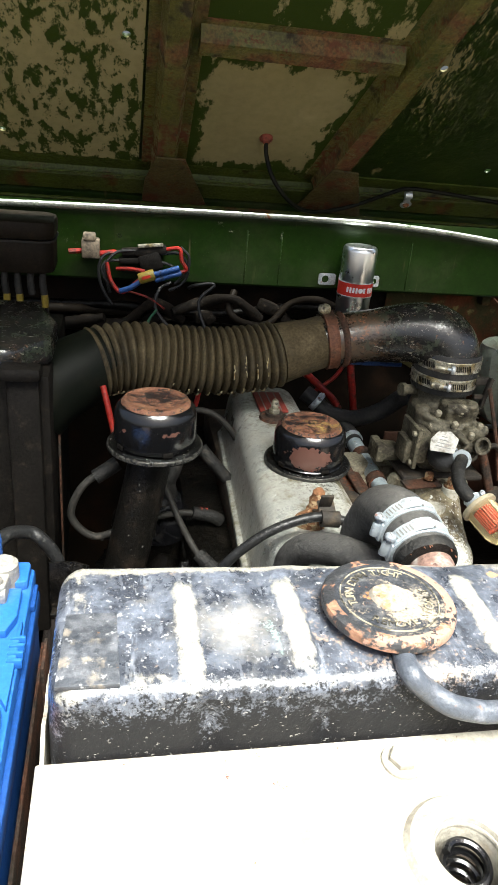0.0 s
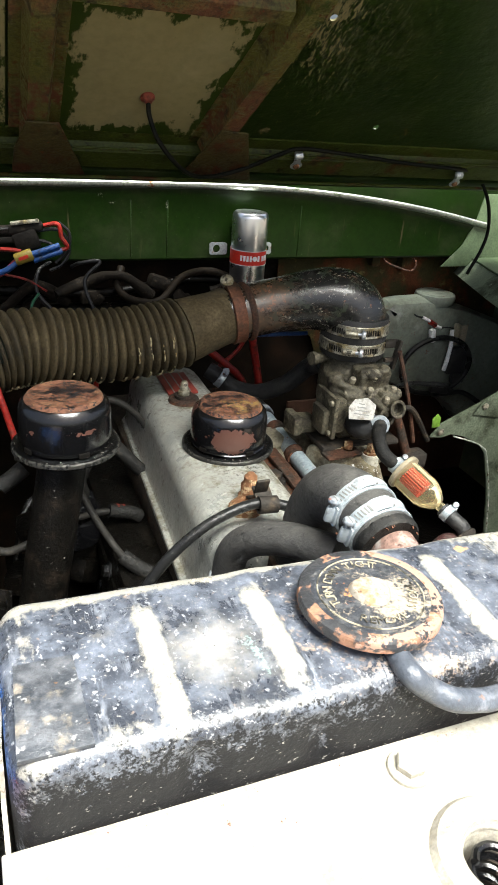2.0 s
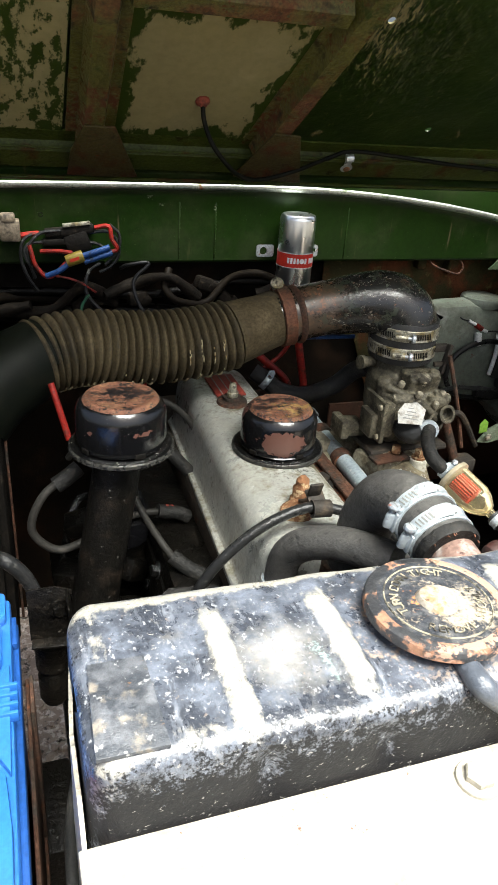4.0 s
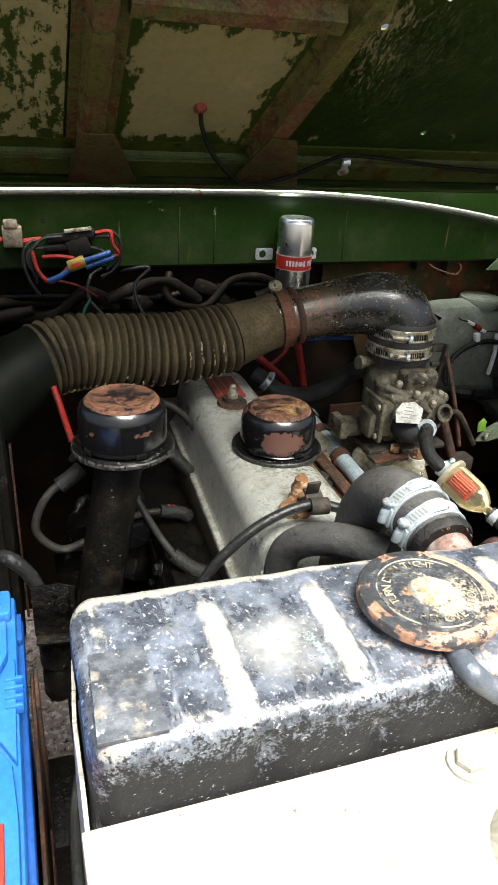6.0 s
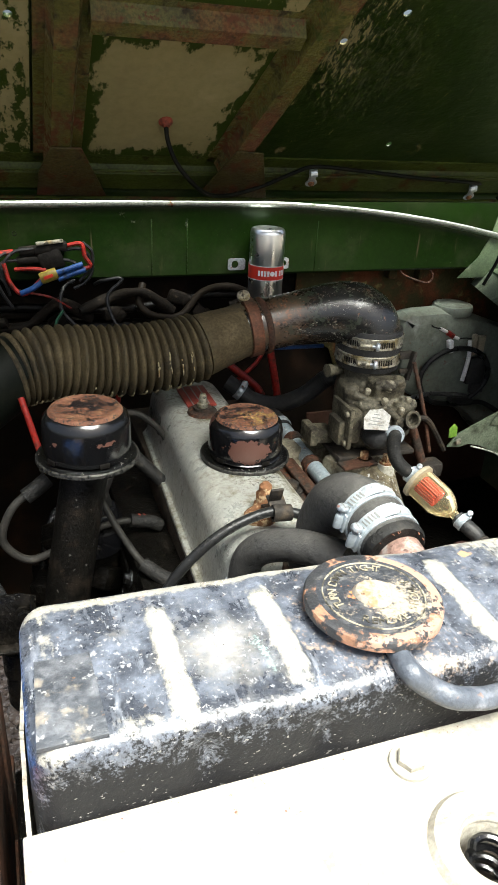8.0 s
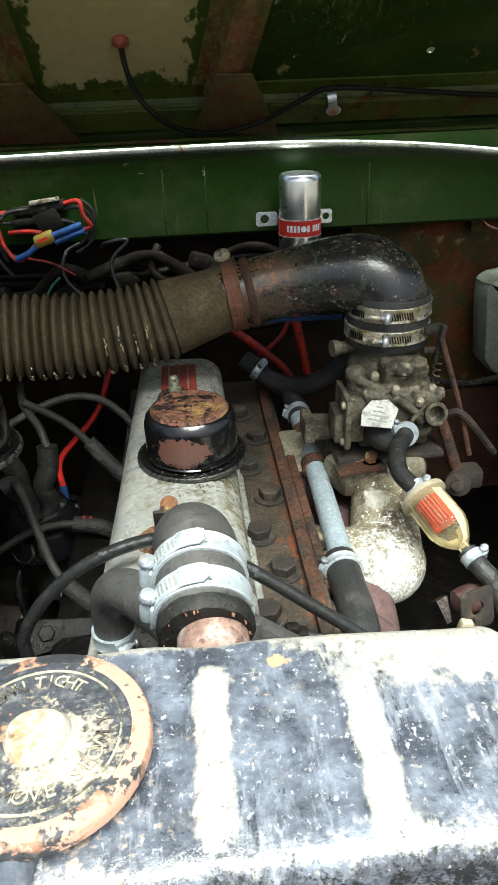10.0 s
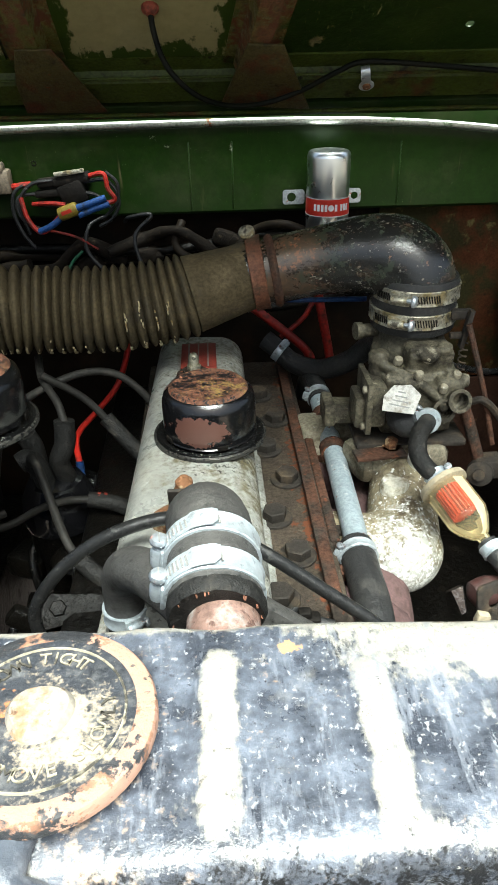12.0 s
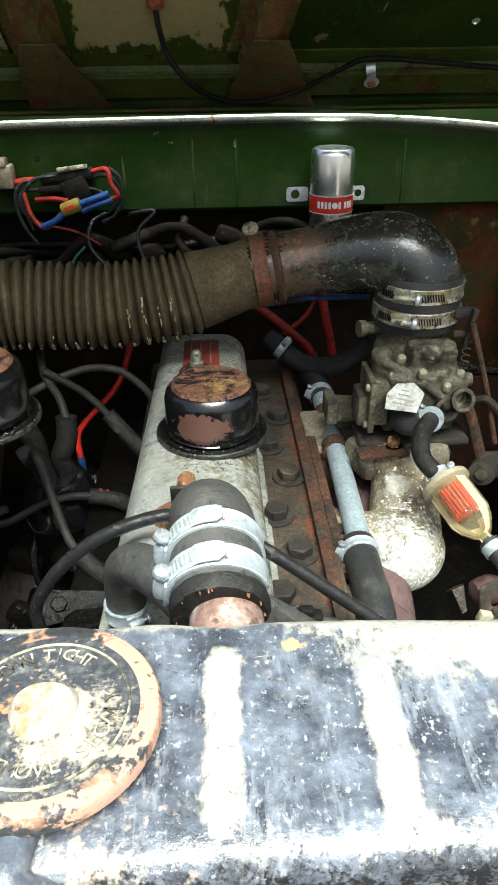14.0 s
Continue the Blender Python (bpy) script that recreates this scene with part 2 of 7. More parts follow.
M["cream"] = mat("cream_paint", (0.37, 0.345, 0.29), [((0.36, 0.28, 0.19), 30, 0.58, 0.72, 0.8, 0.0), ((0.25, 0.10, 0.05), 110, 0.70, 0.74, 0.9, 0), ((0.16, 0.15, 0.12), 170, 0.72, 0.75, 0.7, 0)], rough=0.42, var=0.08, grime=0.25, bump=0.25)
stain_and_shade(M["cream"], (0.13, 0.065, 0.035), [((-0.124, -0.04, 0.962), (0.012, 0.09, 0.0035), 0.10), ((-0.13, -0.12, 0.955), (0.003, 0.05, 0.01), 0.10)], 110, 0.66, 0.74, 0.9)
stain_and_shade(M["cream"], (0.15, 0.075, 0.05), [((-0.001, -0.117, 0.955), (0.006, 0.005, 0.02), 0.22), ((-0.03, -0.113, 0.955), (0.004, 0.008, 0.02), 0.16), ((0.05, -0.099, 0.955), (0.2, 0.004, 0.02), 0.09)], 160, 0.68, 0.74, 0.8)
stain_and_shade(M["cream"], (0.20, 0.235, 0.175), [((0.004, -0.147, 0.955), (0.006, 0.012, 0.02), 0.3)], 90, 0.72, 0.78, 0.6)
M["rail"] = mat("aluminium_trim", (0.36, 0.38, 0.34), [((0.06, 0.085, 0.04), 45, 0.58, 0.66, 0.5, 0.0), ((0.16, 0.07, 0.03), 130, 0.70, 0.74, 0.8, 0)], rough=0.42, metal=0.8, var=0.15, grime=0.3)
M["green"] = mat("dark_green_paint", (0.007, 0.018, 0.0024), [((0.022, 0.03, 0.01), 9, 0.5, 0.75, 0.6, 0.0), ((0.13, 0.13, 0.09), 140, 0.72, 0.76, 0.7, 0.0)], rough=0.36, var=0.12, grain=25, bump=0.08, spec=0.16)
stain_and_shade(M["rail"], (0.14, 0.05, 0.02), [((0.149, 0.789, 1.117), (0.008, 0.02, 0.02), 0.3)], 200, 0.74, 0.78, 0.8)
stain_and_shade(M["green"], (0.05, 0.045, 0.02), [], 22, 0.60, 0.70, 0.6, (3.0, 1, 0.25), 3)
stain_and_shade(M["green"], (0.16, 0.17, 0.12), [((0.091, 0.797, 1.089), (0.006, 0.02, 0.004), 0.2), ((0.075, 0.797, 1.10), (0.008, 0.02, 0.004), 0.2), ((0.177, 0.797, 1.085), (0.004, 0.02, 0.006), 0.2)], 200, 0.70, 0.74, 0.5)
stain_and_shade(M["green"], (0.10, 0.115, 0.06), [((-0.2, 0.797, 1.06), (0.12, 0.1, 0.02), 0.05)], 160, 0.66, 0.70, 0.6)
stain_and_shade(M["green"], (0.006, 0.009, 0.003), [], 30, 0.60, 0.70, 0.5, (1, 1, 1), 5, 0.0, 3.0)
# Lit copy of the dark green: daylight is put into the colour.
M["green_lit"] = mat("daylit_green_paint", (0.075, 0.105, 0.055), [((0.2, 0.2, 0.15), 12, 0.6, 0.75, 0.6, 0.0)], rough=0.4, bump=0.1)
M["bonnet"] = mat("flaked_bonnet_paint", (0.0092, 0.0195, 0.0016), [((0.017, 0.028, 0.0045), 14, 0.5, 0.62, 0.3, 0), ((0.09, 0.078, 0.03), 12, 0.66, 0.68, 0.75, 0.0), ((0.09, 0.078, 0.03), 150, 0.66, 0.69, 0.75, 0.0)], rough=0.34, grain=30, bump=0.35, bump_scale=70, spec=0.3, grime=0.25)


def patch_mat(name, x0, x1, lean, y0, y1, inset, size, swing, most=0.1):
    """Bare panel between x0 and x1 (leaning with y) and y0 and y1, whose rim keeps ragged flakes of green paint."""
    m = mat(name, (0.185, 0.165, 0.078), [((0.13, 0.10, 0.045), 90, 0.7, 0.76, 0.8, 0), ((0.215, 0.195, 0.10), 12, 0.5, 0.7, 0.7, 0)], rough=0.62, grain=20, bump=0.15, spec=0.12, var=0.1, grime=0.08)
    n, ln = m.node_tree.nodes, m.node_tree.links
    bsdf = n["Principled BSDF"]
    co = n.new("ShaderNodeTexCoord").outputs["Object"]
    xyz = n.new("ShaderNodeSeparateXYZ")
    ln.new(co, xyz.inputs[0])

    def op(kind, a, b):
        x = n.new("ShaderNodeMath")
        x.operation = kind
        for i, v in enumerate((a, b)):
            if hasattr(v, "links"):
                ln.new(v, x.inputs[i])
            else:
                x.inputs[i].default_value = v
        return x.outputs[0]

    x, y = xyz.outputs[0], xyz.outputs[1]
    right = op("SUBTRACT", x1, op("ADD", x, op("MULTIPLY", y, lean)))
    e = op("MINIMUM", op("MINIMUM", op("SUBTRACT", x, x0), right), op("MINIMUM", op("SUBTRACT", y1, y), op("MULTIPLY", op("SUBTRACT", y, y0), 1.6)))
    mp = n.new("ShaderNodeMapping")
    mp.inputs["Scale"].default_value = (1.5, 0.8, 0.8)
    ln.new(co, mp.inputs["Vector"])
    t = n.new("ShaderNodeTexNoise")
    t.inputs["Scale"].default_value, t.inputs["Detail"].default_value, t.inputs["Roughness"].default_value = size, 9, 0.65
    ln.new(mp.outputs[0], t.inputs["Vector"])
    r = n.new("ShaderNodeMapRange")
    r.inputs["From Min"].default_value, r.inputs["From Max"].default_value = 0.0, 0.05 * swing
    ln.new(op("ADD", op("MINIMUM", op("SUBTRACT", e, inset), most), op("MULTIPLY", op("SUBTRACT", t.outputs["Fac"], 0.5), swing)), r.inputs["Value"])
    mx = n.new("ShaderNodeMix")
    mx.data_type = "RGBA"
    ins = [i for i in mx.inputs if i.enabled]
    ln.new(r.outputs[0], ins[0])
    ins[1].default_value = (0.018, 0.031, 0.003, 1)
    ln.new(bsdf.inputs["Base Color"].links[0].from_socket, ins[2])
    ln.new([o for o in mx.outputs if o.enabled][0], bsdf.inputs["Base Color"])
    return m


M["bonnet_bare"] = patch_mat("bare_primer_patch", -0.004, 0.284, 0.17, 0.481, 0.651, 0.013, 24, 0.12)
M["bonnet_bare_side"] = patch_mat("half_bare_side_panel", -0.6, -0.050, 0.0, -0.1, 0.660, 0.0, 48, 0.55, 0.022)
M["bonnet_bare_top"] = patch_mat("half_bare_upper_panel", -0.012, 0.339, 0.17, -0.1, 0.447, 0.02, 22, 0.5, -0.03)
M["bonnet_frame"] = mat("rusty_green_channel", (0.070, 0.069, 0.016), [((0.10, 0.046, 0.017), 17, 0.50, 0.62, 0.85, 0.0), ((0.026, 0.021, 0.009), 45, 0.56, 0.66, 0.8, 0.0), ((0.16, 0.046, 0.024), 80, 0.66, 0.71, 0.9, 0.0)], rough=0.38, bump=0.45, spec=0.34, grime=0.4)
M["rear_channel"] = mat("glossy_dirty_green_channel", (0.034, 0.046, 0.008), [((0.055, 0.026, 0.010), 18, 0.56, 0.66, 0.8, 0), ((0.012, 0.010, 0.005), 50, 0.58, 0.68, 0.7, 0), ((0.12, 0.12, 0.08), 150, 0.70, 0.74, 0.6, 0)], rough=0.42, bump=0.35, bump_scale=120, spec=0.14, grime=0.4)
M["grommet"] = mat("rust_red_rubber", (0.16, 0.035, 0.018), [((0.07, 0.02, 0.012), 120, 0.5, 0.62, 0.8, 0)], rough=0.7)
stain_and_shade(M["bonnet_frame"], (0.075, 0.024, 0.010), [((-0.03, 0.60, 1.205), (0.05, 0.06, 0.06), 0.12), ((0.205, 0.60, 1.205), (0.05, 0.06, 0.06), 0.12), ((0.1, 0.46, 1.34), (0.2, 0.02, 0.02), 0.04)], 40, 0.56, 0.66, 0.8)
stain_and_shade(M["bonnet_frame"], (0.026, 0.040, 0.006), [], 11, 0.55, 0.59, 0.35, (1, 1, 1), 6, 0.0, 5.0)
M["gusset"] = mat("rusty_olive_gusset", (0.042, 0.034, 0.010), [((0.062, 0.022, 0.009), 26, 0.5, 0.6, 0.8, 0), ((0.15, 0.045, 0.024), 70, 0.66, 0.71, 0.9, 0), ((0.02, 0.016, 0.008), 60, 0.6, 0.68, 0.8, 0)], rough=0.55, bump=0.6, spec=0.2, grime=0.45)
stain_and_shade(M["bonnet"], (0.125, 0.112, 0.05), [((0.262, 0.478, 1.333), (0.034, 0.05, 0.035), 0.17), ((0.30, 0.40, 1.39), (0.05, 0.08, 0.06), 0.08), ((0.29, 0.53, 1.29), (0.035, 0.05, 0.04), 0.08)], 90, 0.61, 0.65, 0.7, (2.2, 0.6, 0.6), 3)
stain_and_shade(M["bonnet"], (0.05, 0.058, 0.026), [((0.33, 0.52, 1.30), (0.08, 0.12, 0.1), 0.09)], 120, 0.60, 0.66, 0.6, (2.6, 0.5, 0.5), 3, 0.0, 2.0)
M["rocker"] = mat("silver_rocker_paint", (0.43, 0.435, 0.40), [((0.31, 0.29, 0.24), 11, 0.52, 0.7, 0.5, 0.2), ((0.05, 0.042, 0.03), 120, 0.68, 0.72, 0.8, 0.0), ((0.62, 0.63, 0.62), 110, 0.66, 0.7, 0.4, 0.3)], rough=0.30, metal=0.5, bump=0.2, grime=0.22)
stain_and_shade(M["rocker"], (0.10, 0.085, 0.045), [((0.14, 0.3399, 0.9055), (0.055, 0.075, 0.05), 0.2), ((0.1206, 0.4853, 0.9053), (0.035, 0.04, 0.03), 0.2), ((0.1833, 0.3715, 0.8793), (0.018, 0.3, 0.06), 0.18), ((0.1144, 0.238, 0.904), (0.025, 0.03, 0.02), 0.1), ((0.0493, 0.4012, 0.8212), (0.014, 0.4, 0.012), 0.16), ((0.1123, 0.5974, 0.8866), (0.1, 0.06, 0.06), 0.14)], 45, 0.56, 0.76, 0.6)
stain_and_shade(M["rocker"], (0.02, 0.016, 0.01), [((0.14, 0.3301, 0.9055), (0.05, 0.065, 0.04), 0.16), ((0.1206, 0.4853, 0.9053), (0.03, 0.03, 0.03), 0.14), ((0.1812, 0.3717, 0.8605), (0.02, 0.3, 0.05), 0.06)], 190, 0.645, 0.70, 0.5, (1, 1, 1), 3, 0.0, 2.0)
M["oily_rim"] = mat("wet_oily_rim", (0.005, 0.005, 0.005), [((0.28, 0.26, 0.22), 260, 0.65, 0.68, 0.4, 0.3)], rough=0.13, bump=0.9, bump_scale=220, spec=0.6, grime=0.2)
M["bulb"] = mat("dull_red_rubber", (0.05, 0.022, 0.02), [((0.05, 0.03, 0.025), 90, 0.5, 0.65, 0.8, 0)], rough=0.5, spec=0.3)
M["rim"] = mat("worn_bright_rim", (0.05, 0.048, 0.043), [((0.008, 0.008, 0.008), 320, 0.46, 0.56, 0.2, 0.0)], rough=0.2, metal=0.4, bump=0.3)
M["strap"] = mat("rusty_strap", (0.115, 0.048, 0.027), [((0.05, 0.035, 0.022), 50, 0.5, 0.64, 0.8, 0), ((0.2, 0.15, 0.1), 150, 0.66, 0.7, 0.7, 0)], rough=0.62, spec=0.2, grime=0.4, bump=0.4)
M["oily_gloss"] = mat("glossy_bakelite", (0.006, 0.006, 0.007), rough=0.09, bump=0.05, spec=1.0)
M["black_gloss"] = mat("black_enamel", (0.005, 0.005, 0.0055), rough=0.13, bump=0.14, bump_scale=110, rvar=0.06, spec=0.5, grime=0.2)
stain_and_shade(M["black_gloss"], (0.08, 0.036, 0.027), [((0.1272, 0.321, 0.9209), (0.030, 0.022, 0.0175), 0.7), ((0.0997, 0.3698, 0.9323), (0.010, 0.016, 0.02), 0.55), ((-0.0354, 0.2506, 0.9805), (0.03, 0.016, 0.005), 0.45), ((-0.0801, 0.2702, 0.9774), (0.012, 0.012, 0.008), 0.4)], 55, 0.86, 0.875, 0.36)
stain_and_shade(M["black_gloss"], (0.2, 0.19, 0.17), [], 260, 0.665, 0.69, 0.5)
M["rust_top"] = mat("rusted_cap_top", (0.135, 0.060, 0.036), [((0.19, 0.10, 0.055), 60, 0.5, 0.64, 0.85, 0), ((0.07, 0.03, 0.02), 120, 0.56, 0.66, 0.8, 0)], rough=0.7, bump=0.6, bump_scale=260, spec=0.2, grime=0.4)
stain_and_shade(M["rust_top"], (0.21, 0.135, 0.045), [((0.150, 0.352, 0.947), (0.024, 0.020, 0.03), 0.16)], 80, 0.60, 0.70, 0.85)
stain_and_shade(M["rust_top"], (0.008, 0.008, 0.009), [((-0.046, 0.300, 1.002), (0.022, 0.012, 0.03), 0.13), ((0.112, 0.368, 0.947), (0.018, 0.022, 0.03), 0.07), ((0.150, 0.378, 0.947), (0.020, 0.007, 0.03), 0.09)], 95, 0.535, 0.555, 0.3, (1.0, 1.6, 1), 4, 0.0, 4.0)
M["black_matt"] = mat("dusty_black_paint", (0.008, 0.007, 0.006), [((0.035, 0.027, 0.02), 60, 0.55, 0.75, 0.85, 0.0)], rough=0.6, bump=0.3, spec=0.08, grime=0.4)
# Pale specks paint the oil's wet highlights into the colour.
M["oily_tube"] = mat("oily_black_speck_glints", (0.004, 0.0036, 0.003), [((0.014, 0.010, 0.007), 40, 0.55, 0.7, 0.5, 0), ((0.10, 0.095, 0.085), 280, 0.655, 0.68, 0.4, 0)], rough=0.34, bump=0.4, bump_scale=240, spec=0.12, grime=0.4)
M["rubber"] = mat("black_rubber", (0.024, 0.024, 0.024), [((0.055, 0.052, 0.047), 40, 0.5, 0.72, 0.7, 0.0)], rough=0.42, bump=0.5, bump_scale=190, spec=0.3)
M["dusty_rubber"] = mat("dusty_brown_rubber", (0.062, 0.048, 0.026), [((0.105, 0.082, 0.047), 30, 0.52, 0.75, 0.9, 0.0), ((0.024, 0.021, 0.016), 18, 0.54, 0.72, 0.7, 0.0)], rough=0.75, bump=0.4, spec=0.1, grime=0.35)
M["cuff"] = mat("smooth_dark_rubber", (0.004, 0.005, 0.0035), [((0.009, 0.009, 0.006), 25, 0.5, 0.7, 0.6, 0)], rough=0.5, bump=0.1, spec=0.07)
M["grey_hose"] = mat("dusty_grey_hose", (0.055, 0.053, 0.050), [((0.075, 0.072, 0.066), 50, 0.5, 0.68, 0.7, 0), ((0.015, 0.015, 0.014), 160, 0.58, 0.66, 0.5, 0)], rough=0.45, bump=0.5, bump_scale=170, spec=0.3)
M["old_hose"] = mat("perished_grey_hose", (0.014, 0.0135, 0.0125), [((0.045, 0.041, 0.035), 60, 0.55, 0.68, 0.9, 0.0)], rough=0.55, bump=0.8, bump_scale=170, spec=0.2, grime=0.35)
M["elbow"] = mat("worn_black_elbow", (0.011, 0.011, 0.011), [((0.14, 0.12, 0.09), 130, 0.64, 0.68, 0.7, 0.0)], rough=0.19, bump=0.14, spec=0.55, grime=0.2, rvar=0.05)
stain_and_shade(M["elbow"], (0.085, 0.048, 0.024), [((0.2166, 0.4927, 1.0118), (0.055, 0.05, 0.045), 0.20), ((0.3828, 0.4725, 1.0055), (0.02, 0.03, 0.06), 0.12)], 44, 0.56, 0.82, 0.45, (0.6, 1, 1), 6)
stain_and_shade(M["elbow"], (0.18, 0.075, 0.035), [((0.2250, 0.4900, 1.025), (0.03, 0.04, 0.03), 0.10), ((0.385, 0.47, 0.98), (0.012, 0.03, 0.05), 0.10)], 90, 0.62, 0.68, 0.7)
stain_and_shade(M["elbow"], (0.020, 0.026, 0.016), [], 40, 0.52, 0.60, 0.34, (1, 1, 1), 6, 0.0, 4.0)
stain_and_shade(M["elbow"], (0.22, 0.2, 0.16), [((0.2673, 0.4685, 0.9892), (0.09, 0.02, 0.02), 0.06), ((0.30, 0.48, 1.05), (0.06, 0.03, 0.02), 0.03)], 170, 0.63, 0.66, 0.6, (0.35, 1, 1))
M["dusty_rubber"] = stain_and_shade(M["dusty_rubber"], (0.045, 0.038, 0.026), [], 30, 0.52, 0.66, 0.8, (1, 1, 1), 5)
M["clamp"] = mat("zinc_clamp", (0.49, 0.54, 0.57), [((0.2, 0.21, 0.22), 120, 0.58, 0.70, 0.6, 0.6)], rough=0.36, metal=0.55, var=0.06, grime=0.15, rvar=0.04)
M["clamp_old"] = mat("tarnished_clamp", (0.36, 0.34, 0.27), [((0.2, 0.16, 0.08), 60, 0.48, 0.6, 0.6, 0.4), ((0.04, 0.035, 0.025), 110, 0.54, 0.62, 0.7, 0.0)], rough=0.42, metal=0.7, grime=0.4, bump=0.4)
M["frayed_cord"] = mat("frayed_cord_bits", (0.36, 0.31, 0.19), [((0.2, 0.13, 0.05), 200, 0.5, 0.6, 0.9, 0)], rough=0.9, spec=0.1)
M["clamp_screw"] = mat("zinc_screw", (0.4, 0.43, 0.46), [((0.28, 0.1, 0.06), 120, 0.56, 0.64, 0.8, 0.0), ((0.2, 0.2, 0.2), 200, 0.6, 0.68, 0.6, 0.4)], rough=0.38, metal=0.7, grime=0.3)
M["copper"] = mat("bare_copper_neck", (0.2, 0.125, 0.1), [((0.28, 0.26, 0.24), 60, 0.5, 0.62, 0.7, 0.0), ((0.09, 0.05, 0.04), 160, 0.58, 0.64, 0.8, 0)], rough=0.62, metal=0.2, grime=0.3, bump=0.4)
M["rust_bright"] = mat("orange_rust", (0.165, 0.08, 0.04), [((0.33, 0.24, 0.14), 160, 0.52, 0.6, 0.9, 0), ((0.09, 0.04, 0.025), 120, 0.58, 0.66, 0.9, 0)], rough=0.9, bump=0.8, spec=0.1)
M["rust"] = mat("rusty_iron", (0.075, 0.037, 0.024), [((0.04, 0.033, 0.027), 30, 0.44, 0.6, 0.85, 0.1), ((0.16, 0.055, 0.026), 90, 0.6, 0.7, 0.9, 0.0)], rough=0.8, bump=0.45, spec=0.1, grime=0.45)
M["iron"] = mat("oily_iron", (0.035, 0.031, 0.027), [((0.1, 0.075, 0.05), 40, 0.5, 0.7, 0.8, 0.1)], rough=0.6, metal=0.2, bump=0.4, spec=0.08)
# Base darkened to carry deep shade; pale specks are painted wet glints.
M["oily"] = mat("oily_black_with_glints", (0.003, 0.0026, 0.002), [((0.012, 0.009, 0.006), 30, 0.55, 0.75, 0.7, 0.0), ((0.09, 0.08, 0.065), 210, 0.66, 0.70, 0.4, 0.0)], rough=0.32, bump=0.9, bump_scale=130, spec=0.16, grime=0.5)
M["alloy"] = mat("dirty_cast_alloy", (0.25, 0.225, 0.165), [((0.1, 0.08, 0.05), 30, 0.5, 0.62, 0.85, 0.1), ((0.5, 0.48, 0.44), 160, 0.64, 0.72, 0.6, 0.4)], rough=0.6, metal=0.4, bump=0.4, bump_scale=300, grime=0.35)
M["dusty_alloy"] = mat("dust_coated_casting", (0.098, 0.087, 0.059), [((0.030, 0.025, 0.016), 26, 0.47, 0.60, 0.8, 0.1), ((0.20, 0.18, 0.13), 60, 0.58, 0.7, 0.7, 0.1), ((0.42, 0.39, 0.32), 170, 0.68, 0.73, 0.5, 0.3)], rough=0.55, metal=0.2, bump=0.7, bump_scale=140, grime=0.5, spec=0.35)
M["white_alloy"] = mat("crusted_white_alloy", (0.45, 0.43, 0.36), [((0.2, 0.17, 0.11), 60, 0.5, 0.62, 0.85, 0.1), ((0.6, 0.59, 0.56), 110, 0.58, 0.64, 0.8, 0)], rough=0.8, metal=0.0, bump=0.3, bump_scale=300, grime=0.2, spec=0.15)
M["manifold"] = mat("dull_tan_casting", (0.2, 0.17, 0.11), [((0.09, 0.07, 0.045), 40, 0.5, 0.62, 0.9, 0.0)], rough=0.8, bump=0.5, bump_scale=220, spec=0.15, grime=0.3)
stain_and_shade(M["manifold"], (0.34, 0.34, 0.31), [((0.3150, 0.2950, 0.7784), (0.052, 0.055, 0.055), 0.3)], 90, 0.60, 0.74, 0.9)
stain_and_shade(M["manifold"], (0.60, 0.60, 0.57), [((0.3150, 0.2950, 0.7784), (0.05, 0.052, 0.05), 0.15), ((0.323, 0.3682, 0.8131), (0.03, 0.03, 0.03), 0.06)], 150, 0.62, 0.66, 0.9, (1, 1, 1), 2.0, 0.0, 2.0)
M["zinc_pipe"] = mat("weathered_zinc_pipe", (0.33, 0.39, 0.42), [((0.25, 0.13, 0.09), 70, 0.62, 0.68, 0.8, 0.1), ((0.6, 0.62, 0.63), 130, 0.6, 0.68, 0.6, 0.2)], rough=0.5, metal=0.3)
M["coil"] = mat("polished_aluminium_can", (0.85, 0.87, 0.86), rough=0.28, metal=1.0, bump=0.03, var=0.02, grime=0.0, rvar=0.02)
M["red_label"] = mat("red_label", (0.55, 0.035, 0.02), rough=0.4, var=0.08, bump=0, grime=0.2)
M["dull_red"] = mat("dull_red_plate", (0.2, 0.03, 0.02), rough=0.5)
M["white_print"] = mat("white_print", (0.8, 0.8, 0.78), rough=0.5, var=0.05, bump=0, grime=0.2)
M["grey_print"] = mat("grey_print", (0.2, 0.2, 0.19), rough=0.6, var=0.05, bump=0, grime=0.2)
M["paper"] = mat("silvery_paper_tag", (0.4, 0.39, 0.36), [((0.2, 0.18, 0.15), 120, 0.5, 0.66, 0.8, 0)], rough=0.5, bump=0.9, bump_scale=110)
M["blue"] = mat("blue_battery_plastic", (0.022, 0.12, 0.42), [((0.10, 0.22, 0.48), 25, 0.6, 0.85, 0.6, 0.0)], rough=0.36, var=0.1, bump=0.06, grime=0.15, spec=0.5)
M["blue_dark"] = mat("dark_blue_case", (0.012, 0.055, 0.21), rough=0.4, var=0.12, bump=0.05, grime=0.2)
M["lead"] = mat("grey_lead", (0.35, 0.33, 0.3), [((0.55, 0.55, 0.5), 90, 0.55, 0.65, 0.8, 0.2)], rough=0.6, metal=0.4, bump=0.5)
M["red_wire"] = mat("red_insulation", (0.23, 0.013, 0.008), [((0.07, 0.016, 0.010), 70, 0.52, 0.64, 0.7, 0)], rough=0.4, var=0.12, bump=0.15, grime=0.4)
